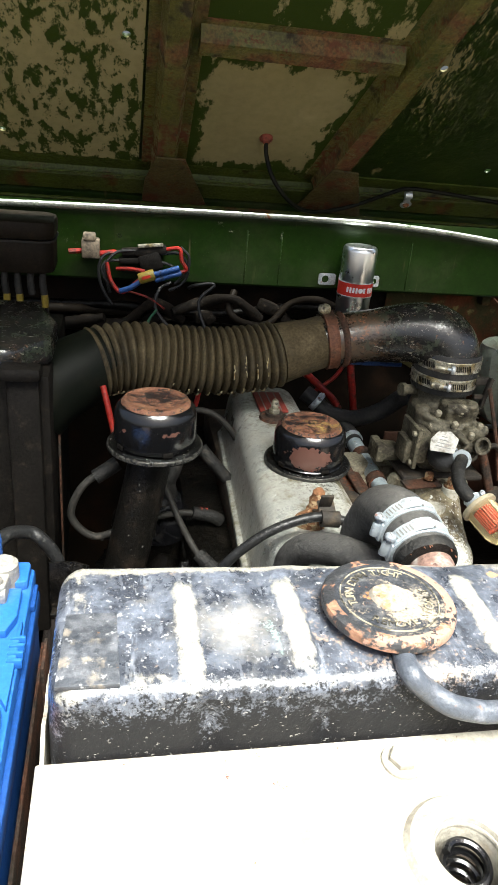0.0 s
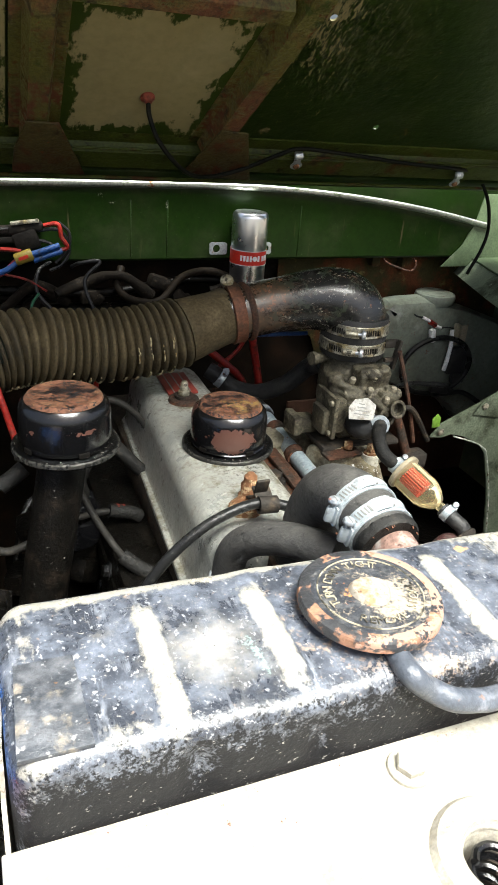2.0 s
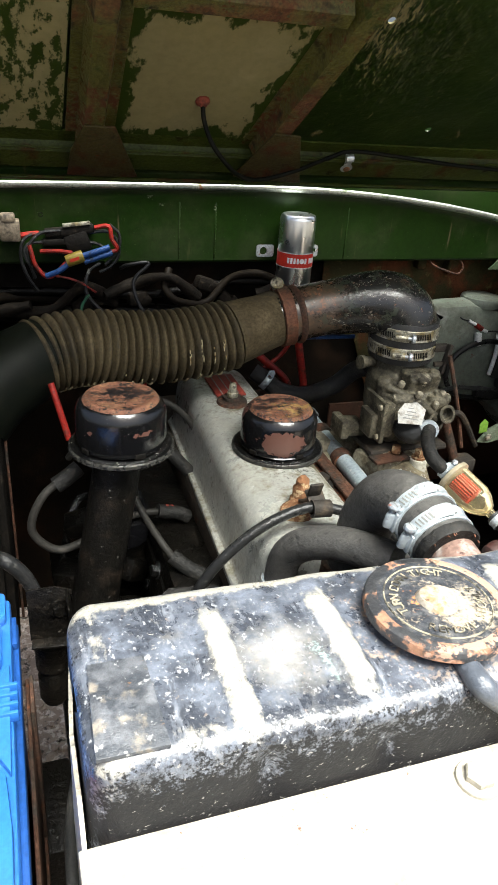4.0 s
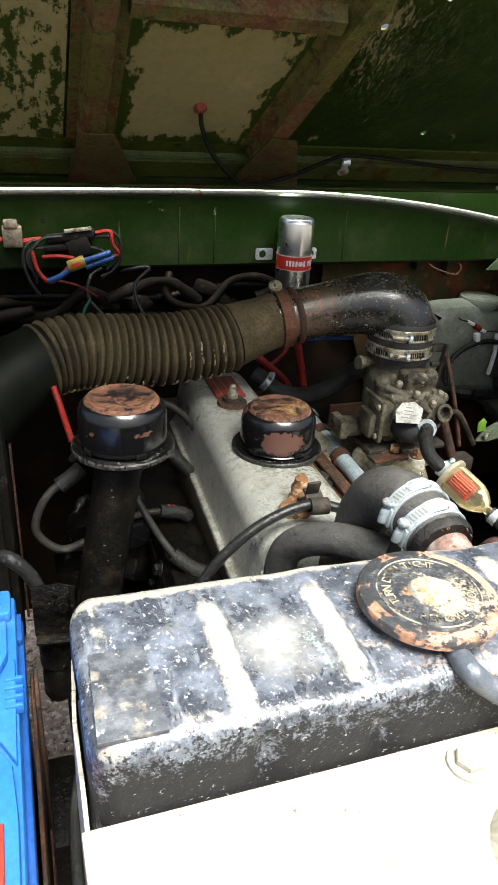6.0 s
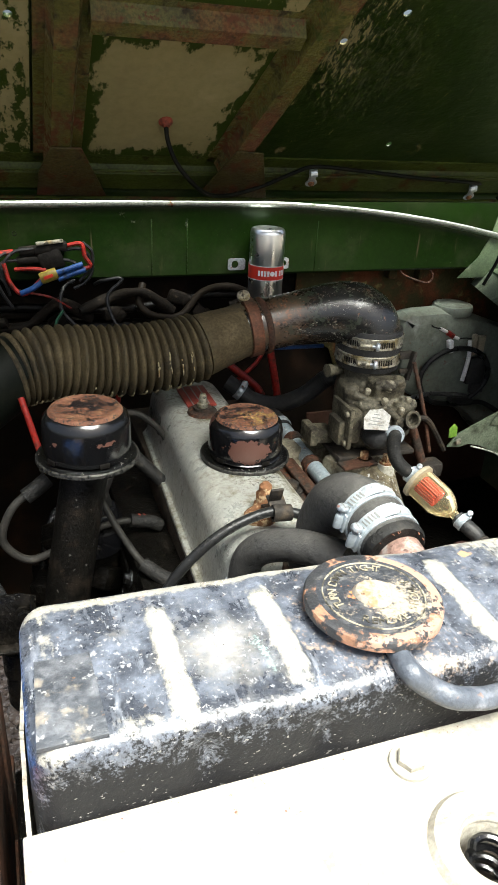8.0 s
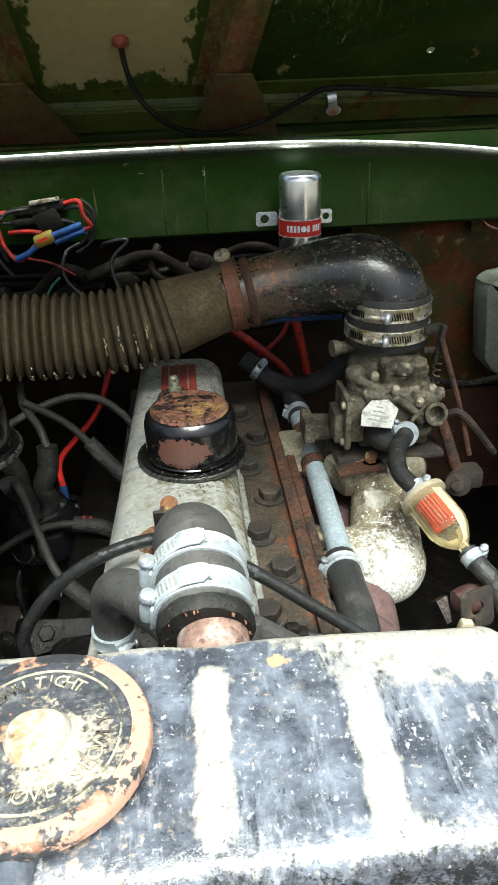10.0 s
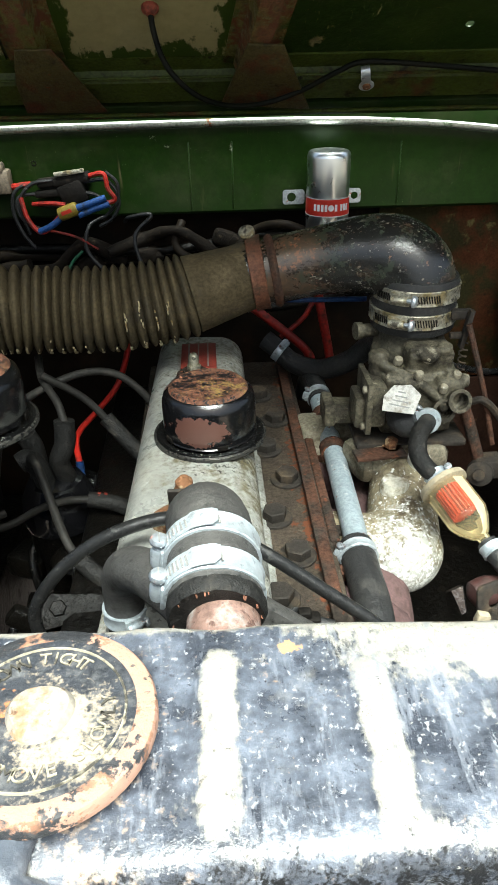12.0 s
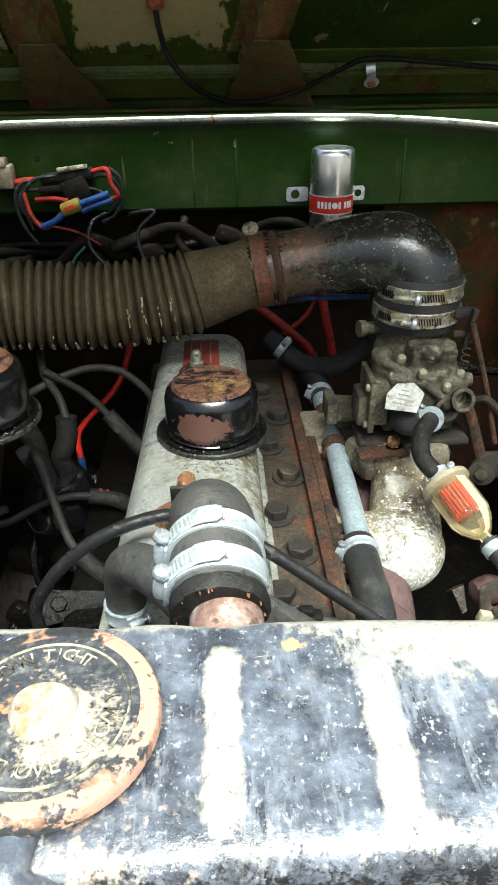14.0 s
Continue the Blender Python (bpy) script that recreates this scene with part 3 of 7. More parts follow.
M["red_lead"] = mat("bright_red_lead", (0.5, 0.022, 0.014), [((0.3, 0.02, 0.012), 90, 0.56, 0.68, 0.5, 0)], rough=0.35, bump=0.1, grime=0.1)
M["blue_wire"] = mat("blue_insulation", (0.015, 0.055, 0.19), [((0.016, 0.025, 0.05), 90, 0.54, 0.66, 0.7, 0)], rough=0.4, var=0.12, bump=0.15, grime=0.4)
M["green_wire"] = mat("green_insulation", (0.012, 0.08, 0.035), rough=0.45, var=0.2, bump=0.1, grime=0.4)
M["yellow"] = mat("yellow_plastic", (0.22, 0.16, 0.025), rough=0.4, var=0.12, bump=0, grime=0.2)
M["lime"] = mat("lime_plastic", (0.16, 0.30, 0.04), rough=0.4, bump=0.1)
M["white_plastic"] = mat("grubby_white_plastic", (0.3, 0.26, 0.18), [((0.3, 0.25, 0.18), 60, 0.6, 0.75, 0.7, 0)], rough=0.5)
M["grey_block"] = mat("grubby_connector_plastic", (0.13, 0.105, 0.075), [((0.05, 0.04, 0.03), 60, 0.5, 0.65, 0.7, 0)], rough=0.5, grime=0.4)
M["grey_wire"] = mat("grey_lead_insulation", (0.022, 0.0205, 0.018), [((0.05, 0.045, 0.038), 60, 0.56, 0.72, 0.8, 0)], rough=0.55, bump=0.25, spec=0.16, grime=0.35)
M["wire"] = mat("black_insulation", (0.014, 0.014, 0.014), [((0.06, 0.06, 0.055), 150, 0.6, 0.7, 0.6, 0)], rough=0.3, bump=0.35, bump_scale=160, spec=0.25)
M["bakelite"] = mat("brown_black_bakelite", (0.012, 0.009, 0.006), [((0.03, 0.021, 0.013), 50, 0.57, 0.75, 0.8, 0)], rough=0.55, spec=0.08, grime=0.4)
# Near-black colour carries the deep shade below the green panel.
M["footwell"] = mat("grimy_shaded_footwell", (0.005, 0.0035, 0.002), [((0.016, 0.009, 0.005), 11, 0.5, 0.64, 0.9, 0.0), ((0.025, 0.02, 0.012), 20, 0.64, 0.75, 0.8, 0)], rough=0.75, bump=0.3, spec=0.08)
M["reservoir"] = mat("dirty_grey_tank_paint", (0.16, 0.18, 0.145), [((0.07, 0.068, 0.045), 9, 0.52, 0.68, 0.6, 0.0), ((0.26, 0.28, 0.25), 20, 0.6, 0.72, 0.35, 0.0)], rough=0.32, bump=0.08, grime=0.2, grain=30, spec=0.45)
stain_and_shade(M["reservoir"], (0.15, 0.06, 0.035), [((0.71, 0.65, 0.89), (0.012, 0.03, 0.05), 0.13), ((0.56, 0.7, 0.95), (0.05, 0.05, 0.02), 0.06)], 60, 0.6, 0.7, 0.85)
M["red_oxide"] = mat("red_oxide_panel", (0.04, 0.018, 0.011), [((0.03, 0.016, 0.01), 16, 0.5, 0.64, 0.9, 0), ((0.1, 0.05, 0.03), 60, 0.62, 0.7, 0.9, 0)], rough=0.75, bump=0.2, spec=0.15)
M["rust_plate"] = mat("rust_streaked_plate", (0.032, 0.029, 0.011), [((0.085, 0.03, 0.013), 18, 0.46, 0.58, 0.9, 0.0), ((0.13, 0.11, 0.04), 40, 0.6, 0.7, 0.9, 0), ((0.015, 0.012, 0.008), 25, 0.6, 0.7, 0.8, 0)], rough=0.8, bump=0.3, spec=0.1)
M["inner_wing"] = mat("chipped_inner_wing", (0.15, 0.18, 0.125), [((0.05, 0.06, 0.035), 16, 0.52, 0.64, 0.7, 0.0), ((0.34, 0.36, 0.32), 90, 0.64, 0.69, 0.7, 0)], rough=0.45, bump=0.3, grime=0.35)
M["chipped_edge"] = mat("chipped_pale_edge", (0.3, 0.33, 0.27), [((0.6, 0.58, 0.52), 140, 0.5, 0.56, 0.8, 0), ((0.08, 0.06, 0.03), 110, 0.57, 0.62, 0.9, 0)], rough=0.7, bump=0.4)
M["red_paper"] = mat("red_filter_element", (0.5, 0.04, 0.018), rough=0.7, var=0.1, grime=0.1)
M["head"] = mat("grimy_cylinder_head", (0.055, 0.043, 0.031), [((0.035, 0.028, 0.022), 30, 0.42, 0.6, 0.8, 0), ((0.085, 0.032, 0.016), 22, 0.60, 0.70, 0.9, 0.0), ((0.09, 0.08, 0.06), 90, 0.62, 0.7, 0.8, 0)], rough=0.72, bump=0.5, spec=0.14, grime=0.5)
stain_and_shade(M["head"], (0.10, 0.034, 0.016), [((0.228, 0.4, 0.82), (0.012, 0.4, 0.03), 0.17)], 40, 0.62, 0.7, 0.9)
M["purple"] = mat("faded_maroon_paint", (0.1, 0.06, 0.058), [((0.06, 0.036, 0.03), 60, 0.5, 0.7, 0.9, 0)], rough=0.85, bump=0.3)
M["asphalt"] = mat("gravel_ground", (0.22, 0.165, 0.125), [((0.42, 0.36, 0.30), 70, 0.5, 0.58, 0.9, 0), ((0.05, 0.04, 0.03), 60, 0.56, 0.64, 0.9, 0)], rough=0.95, grain=90, bump=1.0, bump_scale=70)


def clear_mat(name, colour, rough=0.06):
    """Thin clear plastic: tinted transparency under a gloss."""
    m = bpy.data.materials.new(name)
    m.use_nodes = True
    n, ln = m.node_tree.nodes, m.node_tree.links
    b = n["Principled BSDF"]
    b.inputs["Base Color"].default_value = (0.8, 0.72, 0.5, 1)
    b.inputs["Roughness"].default_value = rough
    clear = n.new("ShaderNodeBsdfTransparent")
    clear.inputs["Color"].default_value = (*colour, 1)
    fr = n.new("ShaderNodeFresnel")
    fr.inputs["IOR"].default_value = 1.5
    k = n.new("ShaderNodeMath")
    k.operation = "MULTIPLY_ADD"
    k.inputs[1].default_value, k.inputs[2].default_value = 0.6, 0.01
    ln.new(fr.outputs[0], k.inputs[0])
    mix = n.new("ShaderNodeMixShader")
    ln.new(k.outputs[0], mix.inputs[0])
    ln.new(clear.outputs[0], mix.inputs[1])
    ln.new(b.outputs[0], mix.inputs[2])
    ln.new(mix.outputs[0], n["Material Output"].inputs["Surface"])
    return m


M["amber"] = clear_mat("amber_filter_bowl", (1.0, 0.985, 0.92), 0.06)


# ---------------------------------------------------------------- mesh helpers
def mesh_of(name, bm, material, sharp=38):
    bmesh.ops.recalc_face_normals(bm, faces=bm.faces)
    me = bpy.data.meshes.new(name)
    bm.to_mesh(me)
    bm.free()
    me.shade_smooth()
    me.set_sharp_from_angle(angle=radians(sharp))
    me.materials.append(material)
    return me


def part(name, bm, material, parent=None, label=""):
    ob = new(name, mesh_of(name, bm, material))
    if parent is not None:
        ob.parent = parent
        ob.matrix_parent_inverse = parent.matrix_world.inverted() if parent.type == "EMPTY" else Matrix()
    if label:
        ob["label"] = label
    return ob


def thing(name, label, category, at=(0, 0, 0), group="", kind=""):
    ob = new(name)
    ob.empty_display_size = 0.01
    ob.location = at
    ob.matrix_world = Matrix.Translation(at)
    return tagged(ob, label, category, group, kind)


def solo(name, bm, material, label, category, group="", kind=""):
    return tagged(part(name, bm, material), label, category, group, kind)


def merged(*bms):
    out = bmesh.new()
    for b in bms:
        me = bpy.data.meshes.new("tmp")
        b.to_mesh(me)
        b.free()
        out.from_mesh(me)
        bpy.data.meshes.remove(me)
    return out


def moved(bm, m):
    bm.transform(m)
    return bm


def box(lo, hi, bevel=0.002, seg=2):
    bm = bmesh.new()
    bmesh.ops.create_cube(bm, size=1)
    c = [(a + b) / 2 for a, b in zip(lo, hi)]
    s = [abs(b - a) for a, b in zip(lo, hi)]
    bm.transform(Matrix.LocRotScale(c, None, s))
    if bevel:
        bmesh.ops.bevel(bm, geom=bm.edges[:], offset=min(bevel, min(s) * 0.45), segments=seg, profile=0.5, affect="EDGES")
    return bm


def cbox(c, s, bevel=0.002, turn=(0, 0, 0)):
    bm = box([-v / 2 for v in s], [v / 2 for v in s], bevel)
    return moved(bm, pose(*c, *turn))


def ring_faces(bm, rings, closed_ends=True):
    for a, b in zip(rings, rings[1:]):
        k = len(a)
        for i in range(k):
            bm.faces.new((a[i], a[(i + 1) % k], b[(i + 1) % k], b[i]))
    if closed_ends:
        bm.faces.new(rings[0][::-1])
        bm.faces.new(rings[-1])


def lathe(profile, seg=40, m=None, ends=True, wobble=None):
    bm = bmesh.new()
    rings = []
    for r, z in profile:
        ring = []
        for i in range(seg):
            a = 2 * math.pi * i / seg
            k = wobble(a, z) if wobble else 1.0
            ring.append(bm.verts.new((r * k * math.cos(a), r * k * math.sin(a), z)))
        rings.append(ring)
    ring_faces(bm, rings, ends)
    if m is not None:
        bm.transform(m)
    return bm


def spline(pts, n=8):
    p = [Vector(q) for q in pts]
    p = [2 * p[0] - p[1]] + p + [2 * p[-1] - p[-2]]
    out = []
    for i in range(1, len(p) - 2):
        for k in range(n):
            t = k / n
            out.append(0.5 * (2 * p[i] + (p[i + 1] - p[i - 1]) * t + (2 * p[i - 1] - 5 * p[i] + 4 * p[i + 1] - p[i + 2]) * t * t + (3 * p[i] - p[i - 1] - 3 * p[i + 1] + p[i + 2]) * t ** 3))
    out.append(p[-2])
    return out


def tube(pts, r, seg=14, n=8, smooth=True, flat=1.0):
    path = spline(pts, n) if smooth else [Vector(q) for q in pts]
    length = [0.0]
    for a, b in zip(path, path[1:]):
        length.append(length[-1] + (b - a).length)
    bm = bmesh.new()
    rings, up = [], None
    for i, p in enumerate(path):
        d = (path[min(i + 1, len(path) - 1)] - path[max(i - 1, 0)]).normalized()
        if up is None:
            up = d.orthogonal().normalized()
        up = (up - d * up.dot(d)).normalized()
        side = d.cross(up)
        rad = r(length[i] / length[-1]) if callable(r) else r
        rings.append([bm.verts.new(p + rad * (math.cos(2 * math.pi * k / seg) * up + flat * math.sin(2 * math.pi * k / seg) * side)) for k in range(seg)])
    ring_faces(bm, rings)
    return bm


def along(p, d, spin=0.0):
    """A pose at p whose z looks along d. Its x points up (for an upright d: to +x), turned by spin degrees."""
    z = Vector(d).normalized()
    ref = Vector((0, 0, 1)) if abs(z.z) < 0.9 else Vector((1, 0, 0))
    x = (ref - z * ref.dot(z)).normalized()
    y = z.cross(x)
    m = Matrix((x, y, z)).transposed().to_4x4()
    return Matrix.Translation(p) @ m @ pose(0, 0, 0, 0, 0, spin)


def slab(outline, z0, z1, bevel=0.0, m=None, holes=()):
    """A plate of an outline in x, y, from z0 to z1, with holes."""
    bm = bmesh.new()
    edges = []
    for loop in (outline, *holes):
        vs = [bm.verts.new((x, y, z0)) for x, y in loop]
        edges += [bm.edges.new((a, b)) for a, b in zip(vs, vs[1:] + vs[:1])]
    if holes:
        bmesh.ops.triangle_fill(bm, edges=edges, use_beauty=True)
    else:
        bm.faces.new(bm.verts[:])
    ext = bmesh.ops.extrude_face_region(bm, geom=bm.faces[:])
    bmesh.ops.translate(bm, verts=[v for v in ext["geom"] if isinstance(v, bmesh.types.BMVert)], vec=(0, 0, z1 - z0))
    if bevel:
        es = [e for e in bm.edges if len(e.link_faces) == 2 and e.calc_face_angle(0) > 0.6]
        bmesh.ops.bevel(bm, geom=es, offset=bevel, segments=2, profile=0.5, affect="EDGES")
    if m is not None:
        bm.transform(m)
    return bm


def circle(cx, cy, r, n=24, ry=None):
    return [(cx + r * math.cos(2 * math.pi * i / n), cy + (ry or r) * math.sin(2 * math.pi * i / n)) for i in range(n)]


def rounded(x0, y0, x1, y1, r, n=6):
    out = []
    for cx, cy, a0 in ((x1 - r, y1 - r, 0), (x0 + r, y1 - r, 90), (x0 + r, y0 + r, 180), (x1 - r, y0 + r, 270)):
        out += [(cx + r * math.cos(radians(a0 + 90 * i / n)), cy + r * math.sin(radians(a0 + 90 * i / n))) for i in range(n + 1)]
    return out


def bolt(r=0.008, h=0.006, washer=True):
    bm = lathe([(r * 0.96, 0.0), (r, 0.001), (r, h - 0.001), (r * 0.88, h)], 6)
    if washer:
        bm = merged(bm, lathe([(r * 1.45, -0.002), (r * 1.45, 0.0), (r * 1.4, 0.0005), (0.001, 0.0005)], 20))
    return bm


def hose_clamp(p, d, r, spin, material, width=0.011, label="zinc worm-drive hose clamp", group="hose clamps"):
    """A worm-drive clamp round a hose: band with a loose tail, screw housing and slotted hexagon screw."""
    root = thing("hose_clamp", label, "hose clamp", p, group)
    m = along(p, d, spin)
    w = width / 2
    k = min(1.0, max(0.62, r / 0.03))
    part("band", lathe([(r, -w), (r + 0.0010, -w), (r + 0.0015, -w + 0.0008), (r + 0.0009, -w + 0.0022), (r + 0.0009, w - 0.0022), (r + 0.0015, w - 0.0008), (r + 0.0010, w), (r, w)], 40, m), material, root)
    if 0.02 < r < 0.04:
        bm = bmesh.new()
        rings = []
        for i in range(15):
            a = radians(8 + 6.0 * i)
            rr = r + 0.0013 + 0.00012 * i * (i > 8)
            lo, hi = -w * (0.9, 0.45)[i == 14], w * (0.9, 0.75)[i == 14]
            rings.append([bm.verts.new(((rr + u) * math.cos(a), (rr + u) * math.sin(a), v)) for u, v in ((0, lo), (0.0006, lo), (0.0006, hi), (0, hi))])
        ring_faces(bm, rings)
        part("band_tail", moved(bm, m), material, root)
    barrel = lathe([(0.0026, -0.0115), (0.0042, -0.0105), (0.0046, -0.008), (0.0046, 0.003), (0.0038, 0.005)], 14, pose(r + 0.0044 * k, 0, 0, -90, 0, 0) @ Matrix.Diagonal((1.25, 0.9, 1, 1)) @ Matrix.Scale(k, 4))
    part("screw_housing", moved(merged(barrel, cbox((r + 0.0014, -0.003 * k, 0), (0.0026, 0.020 * k, width * 0.9), 0.0008)), m), material, root)
    if r > 0.02:
        step = 0.0026 / r * 57.3
        turns = [19 + step * i for i in range(9)] + [-19 - step * i for i in range(7)] if r > 0.04 else [24 + step * i for i in range(12)]
        lift = 0.0014 if r > 0.04 else 0.0019
        cuts = [moved(cbox((r + lift, 0, 0), (0.0008, 0.0011, width * 0.5), 0, (14, 0, 0)), m @ pose(0, 0, 0, 0, 0, a)) for a in turns]
        tagged(part("perforation", merged(*cuts), M["oily" if r > 0.04 else "grey_print"], root), "", "", "", "stuff")
    screw = lathe([(0.0024, 0), (0.0024, 0.0055), (0.0056, 0.006), (0.0060, 0.0068), (0.0060, 0.0086), (0.0048, 0.0104), (0.002, 0.0110), (0.0005, 0.0110)], 12)
    head = part("screw", moved(screw, m @ pose(r + 0.0048 * k, 0.004 * k, 0, -90, 0, 0) @ Matrix.Scale(k, 4)), M["clamp_screw"], root)
    part("slot", moved(cbox((0, 0, 0.0109), (0.0085, 0.0009, 0.0005), 0.0, (0, 0, spin)), m @ pose(r + 0.0048 * k, 0.004 * k, 0, -90, 0, 0) @ Matrix.Scale(k, 4)), M["grey_print"], head)
    return root


def text_bm(body, size, depth=0.0006):
    cu = bpy.data.curves.new("letters", "FONT")
    cu.body, cu.size, cu.extrude, cu.align_x, cu.align_y = body, size, depth, "CENTER", "CENTER"
    ob = bpy.data.objects.new("letters", cu)
    scene.collection.objects.link(ob)
    me = bpy.data.meshes.new_from_object(ob.evaluated_get(bpy.context.evaluated_depsgraph_get()))
    bm = bmesh.new()
    bm.from_mesh(me)
    bpy.data.objects.remove(ob)
    bpy.data.curves.remove(cu)
    bpy.data.meshes.remove(me)
    return bm


# ---------------------------------------------------------------- setting
bm = bmesh.new()
bmesh.ops.create_grid(bm, x_segments=2, y_segments=2, size=60)
tagged(part("ground", bm, M["asphalt"]), "pale brown gravel ground under the vehicle", "ground", "", "structure")


def stones():
    rng = random.Random(4)
    bm = bmesh.new()
    for _ in range(900):
        x, y, s = rng.uniform(-0.6, 0.3), rng.uniform(0.1, 1.2), rng.uniform(0.006, 0.016)
        g = bmesh.ops.create_icosphere(bm, subdivisions=1, radius=s)
        for v in g["verts"]:
            v.co = Vector((v.co.x * rng.uniform(0.8, 1.3), v.co.y * rng.uniform(0.8, 1.3), v.co.z * 0.6)) + Vector((x, y, s * 0.2))
    return bm


tagged(part("gravel", stones(), M["asphalt"]), "loose pale brown gravel stones on the ground", "gravel", "", "stuff")


# bulkhead: green upper panel with an aluminium trim strip, rusty lower panel
def rail_z(x):
    return 1.117 - (0.2 if x > 0.25 else 0.02) * (x - 0.25) ** 2


BULK_Y = 0.797
bulkhead = thing("bulkhead", "dark green painted steel bulkhead with aluminium top strip", "bulkhead", (0.1, BULK_Y, 0.9), "", "structure")
bm = bmesh.new()
xs = [-0.75 + 0.06 * i for i in range(29)]
rows = []
for x in xs:
    z1 = rail_z(x) - 0.006
    rows.append([bm.verts.new((x, y, z)) for y, z in ((BULK_Y + 0.05, 1.0), (BULK_Y + 0.004, 1.0), (BULK_Y, 1.004), (BULK_Y, z1 - 0.016), (BULK_Y - 0.003, z1 - 0.012), (BULK_Y - 0.003, z1), (BULK_Y + 0.05, z1 + 0.004))])
ring_faces(bm, rows)
part("upper_panel", bm, M["green"], bulkhead)
part("top_strip", tube([(x, BULK_Y - 0.008, rail_z(x)) for x in [-0.75 + 0.11 * i for i in range(15)]], 0.0046, 10, 4, flat=1.3), M["rail"], bulkhead, "scratched bright aluminium trim strip")
for x in (0.119, 0.177, 0.406):
    part("seam", box((x, BULK_Y - 0.0012, 1.006), (x + 0.0022, BULK_Y + 0.002, rail_z(x) - 0.024), 0.0008), M["green"], bulkhead)
# A near-black disc on the panel stands in for a hole's shade.
part("dark_hole_disc", lathe([(0.0026, -0.001), (0.0034, 0.0), (0.0034, 0.0006), (0.0024, 0.0006), (0.0022, -0.001)], 14, along((-0.086, BULK_Y, 1.072), (0, -1, 0))), M["oily"], bulkhead)
part("lower_panel", box((-0.75, 0.86, 0.3), (0.85, 0.875, 1.0), 0.002), M["footwell"], bulkhead, "rusty brown lower bulkhead panel darkened as if in deep shade")
solo("windscreen_scuttle", box((-0.75, 0.86, 1.0), (1.1, 0.9, 1.3), 0.01), M["green"], "dark green scuttle behind the bulkhead", "scuttle", "", "structure")

# inner wings, outer wings and front panel
wing_r = thing("wing_1", "green front wing painted pale as if daylit, with a chipped inner panel", "wing", (0.8, 0.3, 0.4), "", "structure")
part("outer_panel", box((0.90, -0.45, 0.45), (0.93, 0.95, 0.995), 0.012), M["green_lit"], wing_r)
part("wing_top", slab([(0.778, 0.815), (0.728, 0.642), (0.708, 0.570), (0.685, 0.450), (0.70, -0.45), (0.93, -0.45), (0.93, 0.95), (0.793, 0.95)], 0.996, 1.0, 0.001), M["green_lit"], wing_r)


def wing_lip(inset, z0, z1):
    top = [(0.778, 0.815), (0.728, 0.642), (0.708, 0.570), (0.685, 0.450)]
    low = [(0.758, 0.822), (0.698, 0.642), (0.675, 0.565), (0.651, 0.450)]
    bm = bmesh.new()
    rows = []
    for (ax, ay), (bx, by) in zip(top, low):
        rows.append([bm.verts.new((ax + (bx - ax) * k + o, ay + (by - ay) * k, z)) for k, z, o in ((inset, z1, 0), (inset, z1, 0.003), (1, z0, 0.003), (1, z0, 0))])
    ring_faces(bm, rows)
    return bm


part("wing_lip", wing_lip(0.0, 0.965, 0.9955), M["inner_wing"], wing_r, "grimy turned-down wing edge")
part("lip_corner", merged(cbox((0.7748, 0.812, 1.0075), (0.020, 0.014, 0.003), 0.0008, (0, 0, 70)), cbox((0.7677, 0.813, 0.9921), (0.020, 0.004, 0.028), 0.001, (0, 24, -18))), M["chipped_edge"], wing_r, "chipped pale corner")
# Daylight on the bulkhead's end, put in as a panel of paler green.
part("scuttle_end", slab([(0.704, 0.984), (0.742, 1.022), (0.762, 1.062), (0.772, 1.115), (1.05, 1.115), (1.05, 0.984)], 0.0, 0.003, 0.001, Matrix.Translation((0, 0.7955, 0)) @ pose(0, 0, 0, 90)), M["green_lit"], wing_r, "pillar panel painted pale for daylight on dark green")
part("inner_panel", slab([(0.528, 0.791), (0.544, 0.812), (0.609, 0.842), (0.652, 0.864), (0.779, 0.879), (0.873, 0.880), (0.862, 0.485), (0.695, 0.482), (0.690, 0.576), (0.671, 0.669), (0.644, 0.749), (0.629, 0.766), (0.610, 0.777), (0.590, 0.786), (0.568, 0.792), (0.549, 0.788)], -0.004, 0, 0.001, Matrix.Translation((0, 0.5, 0)) @ pose(0, 0, 0, 90, 0, 0)), M["inner_wing"], wing_r, "chipped grey-green inner panel with a large cut-out")
part("flap", slab([(0.599, 0.825), (0.614, 0.848), (0.653, 0.867), (0.778, 0.884), (0.777, 0.813), (0.645, 0.816)], 0.001, 0.004, 0.001, Matrix.Translation((0, 0.5, 0)) @ pose(0, 0, 0, 90, 0, 0)), M["inner_wing"], wing_r)
for x, z in ((0.618, 0.838), (0.543, 0.801), (0.681, 0.717)):
    part("rivet", lathe([(0.006, 0), (0.005, 0.002), (0.002, 0.0032), (0.0005, 0.0033)], 12, along((x, 0.4955, z), (0, -1, 0))), M["clamp_old"], wing_r)
part("cut_edge", tube([(0.6903, 0.494, 0.576), (0.6702, 0.494, 0.6693), (0.6437, 0.494, 0.7488), (0.6295, 0.494, 0.7655), (0.6097, 0.494, 0.7767), (0.5681, 0.494, 0.7915)], 0.0014, 6, 4), M["chipped_edge"], wing_r, "chipped pale cut edge")
part("footwell_side", box((0.44, 0.838, 0.40), (0.90, 0.845, 0.71), 0.002), M["red_oxide"], wing_r, "dark rusty footwell panel")
wing_l = thing("wing_2", "dark green front wing beside the battery", "wing", (-0.62, 0.3, 0.4), "", "structure")
part("outer_panel", box((-0.66, -0.45, 0.45), (-0.63, 0.95, 1.0), 0.012), M["green_lit"], wing_l)
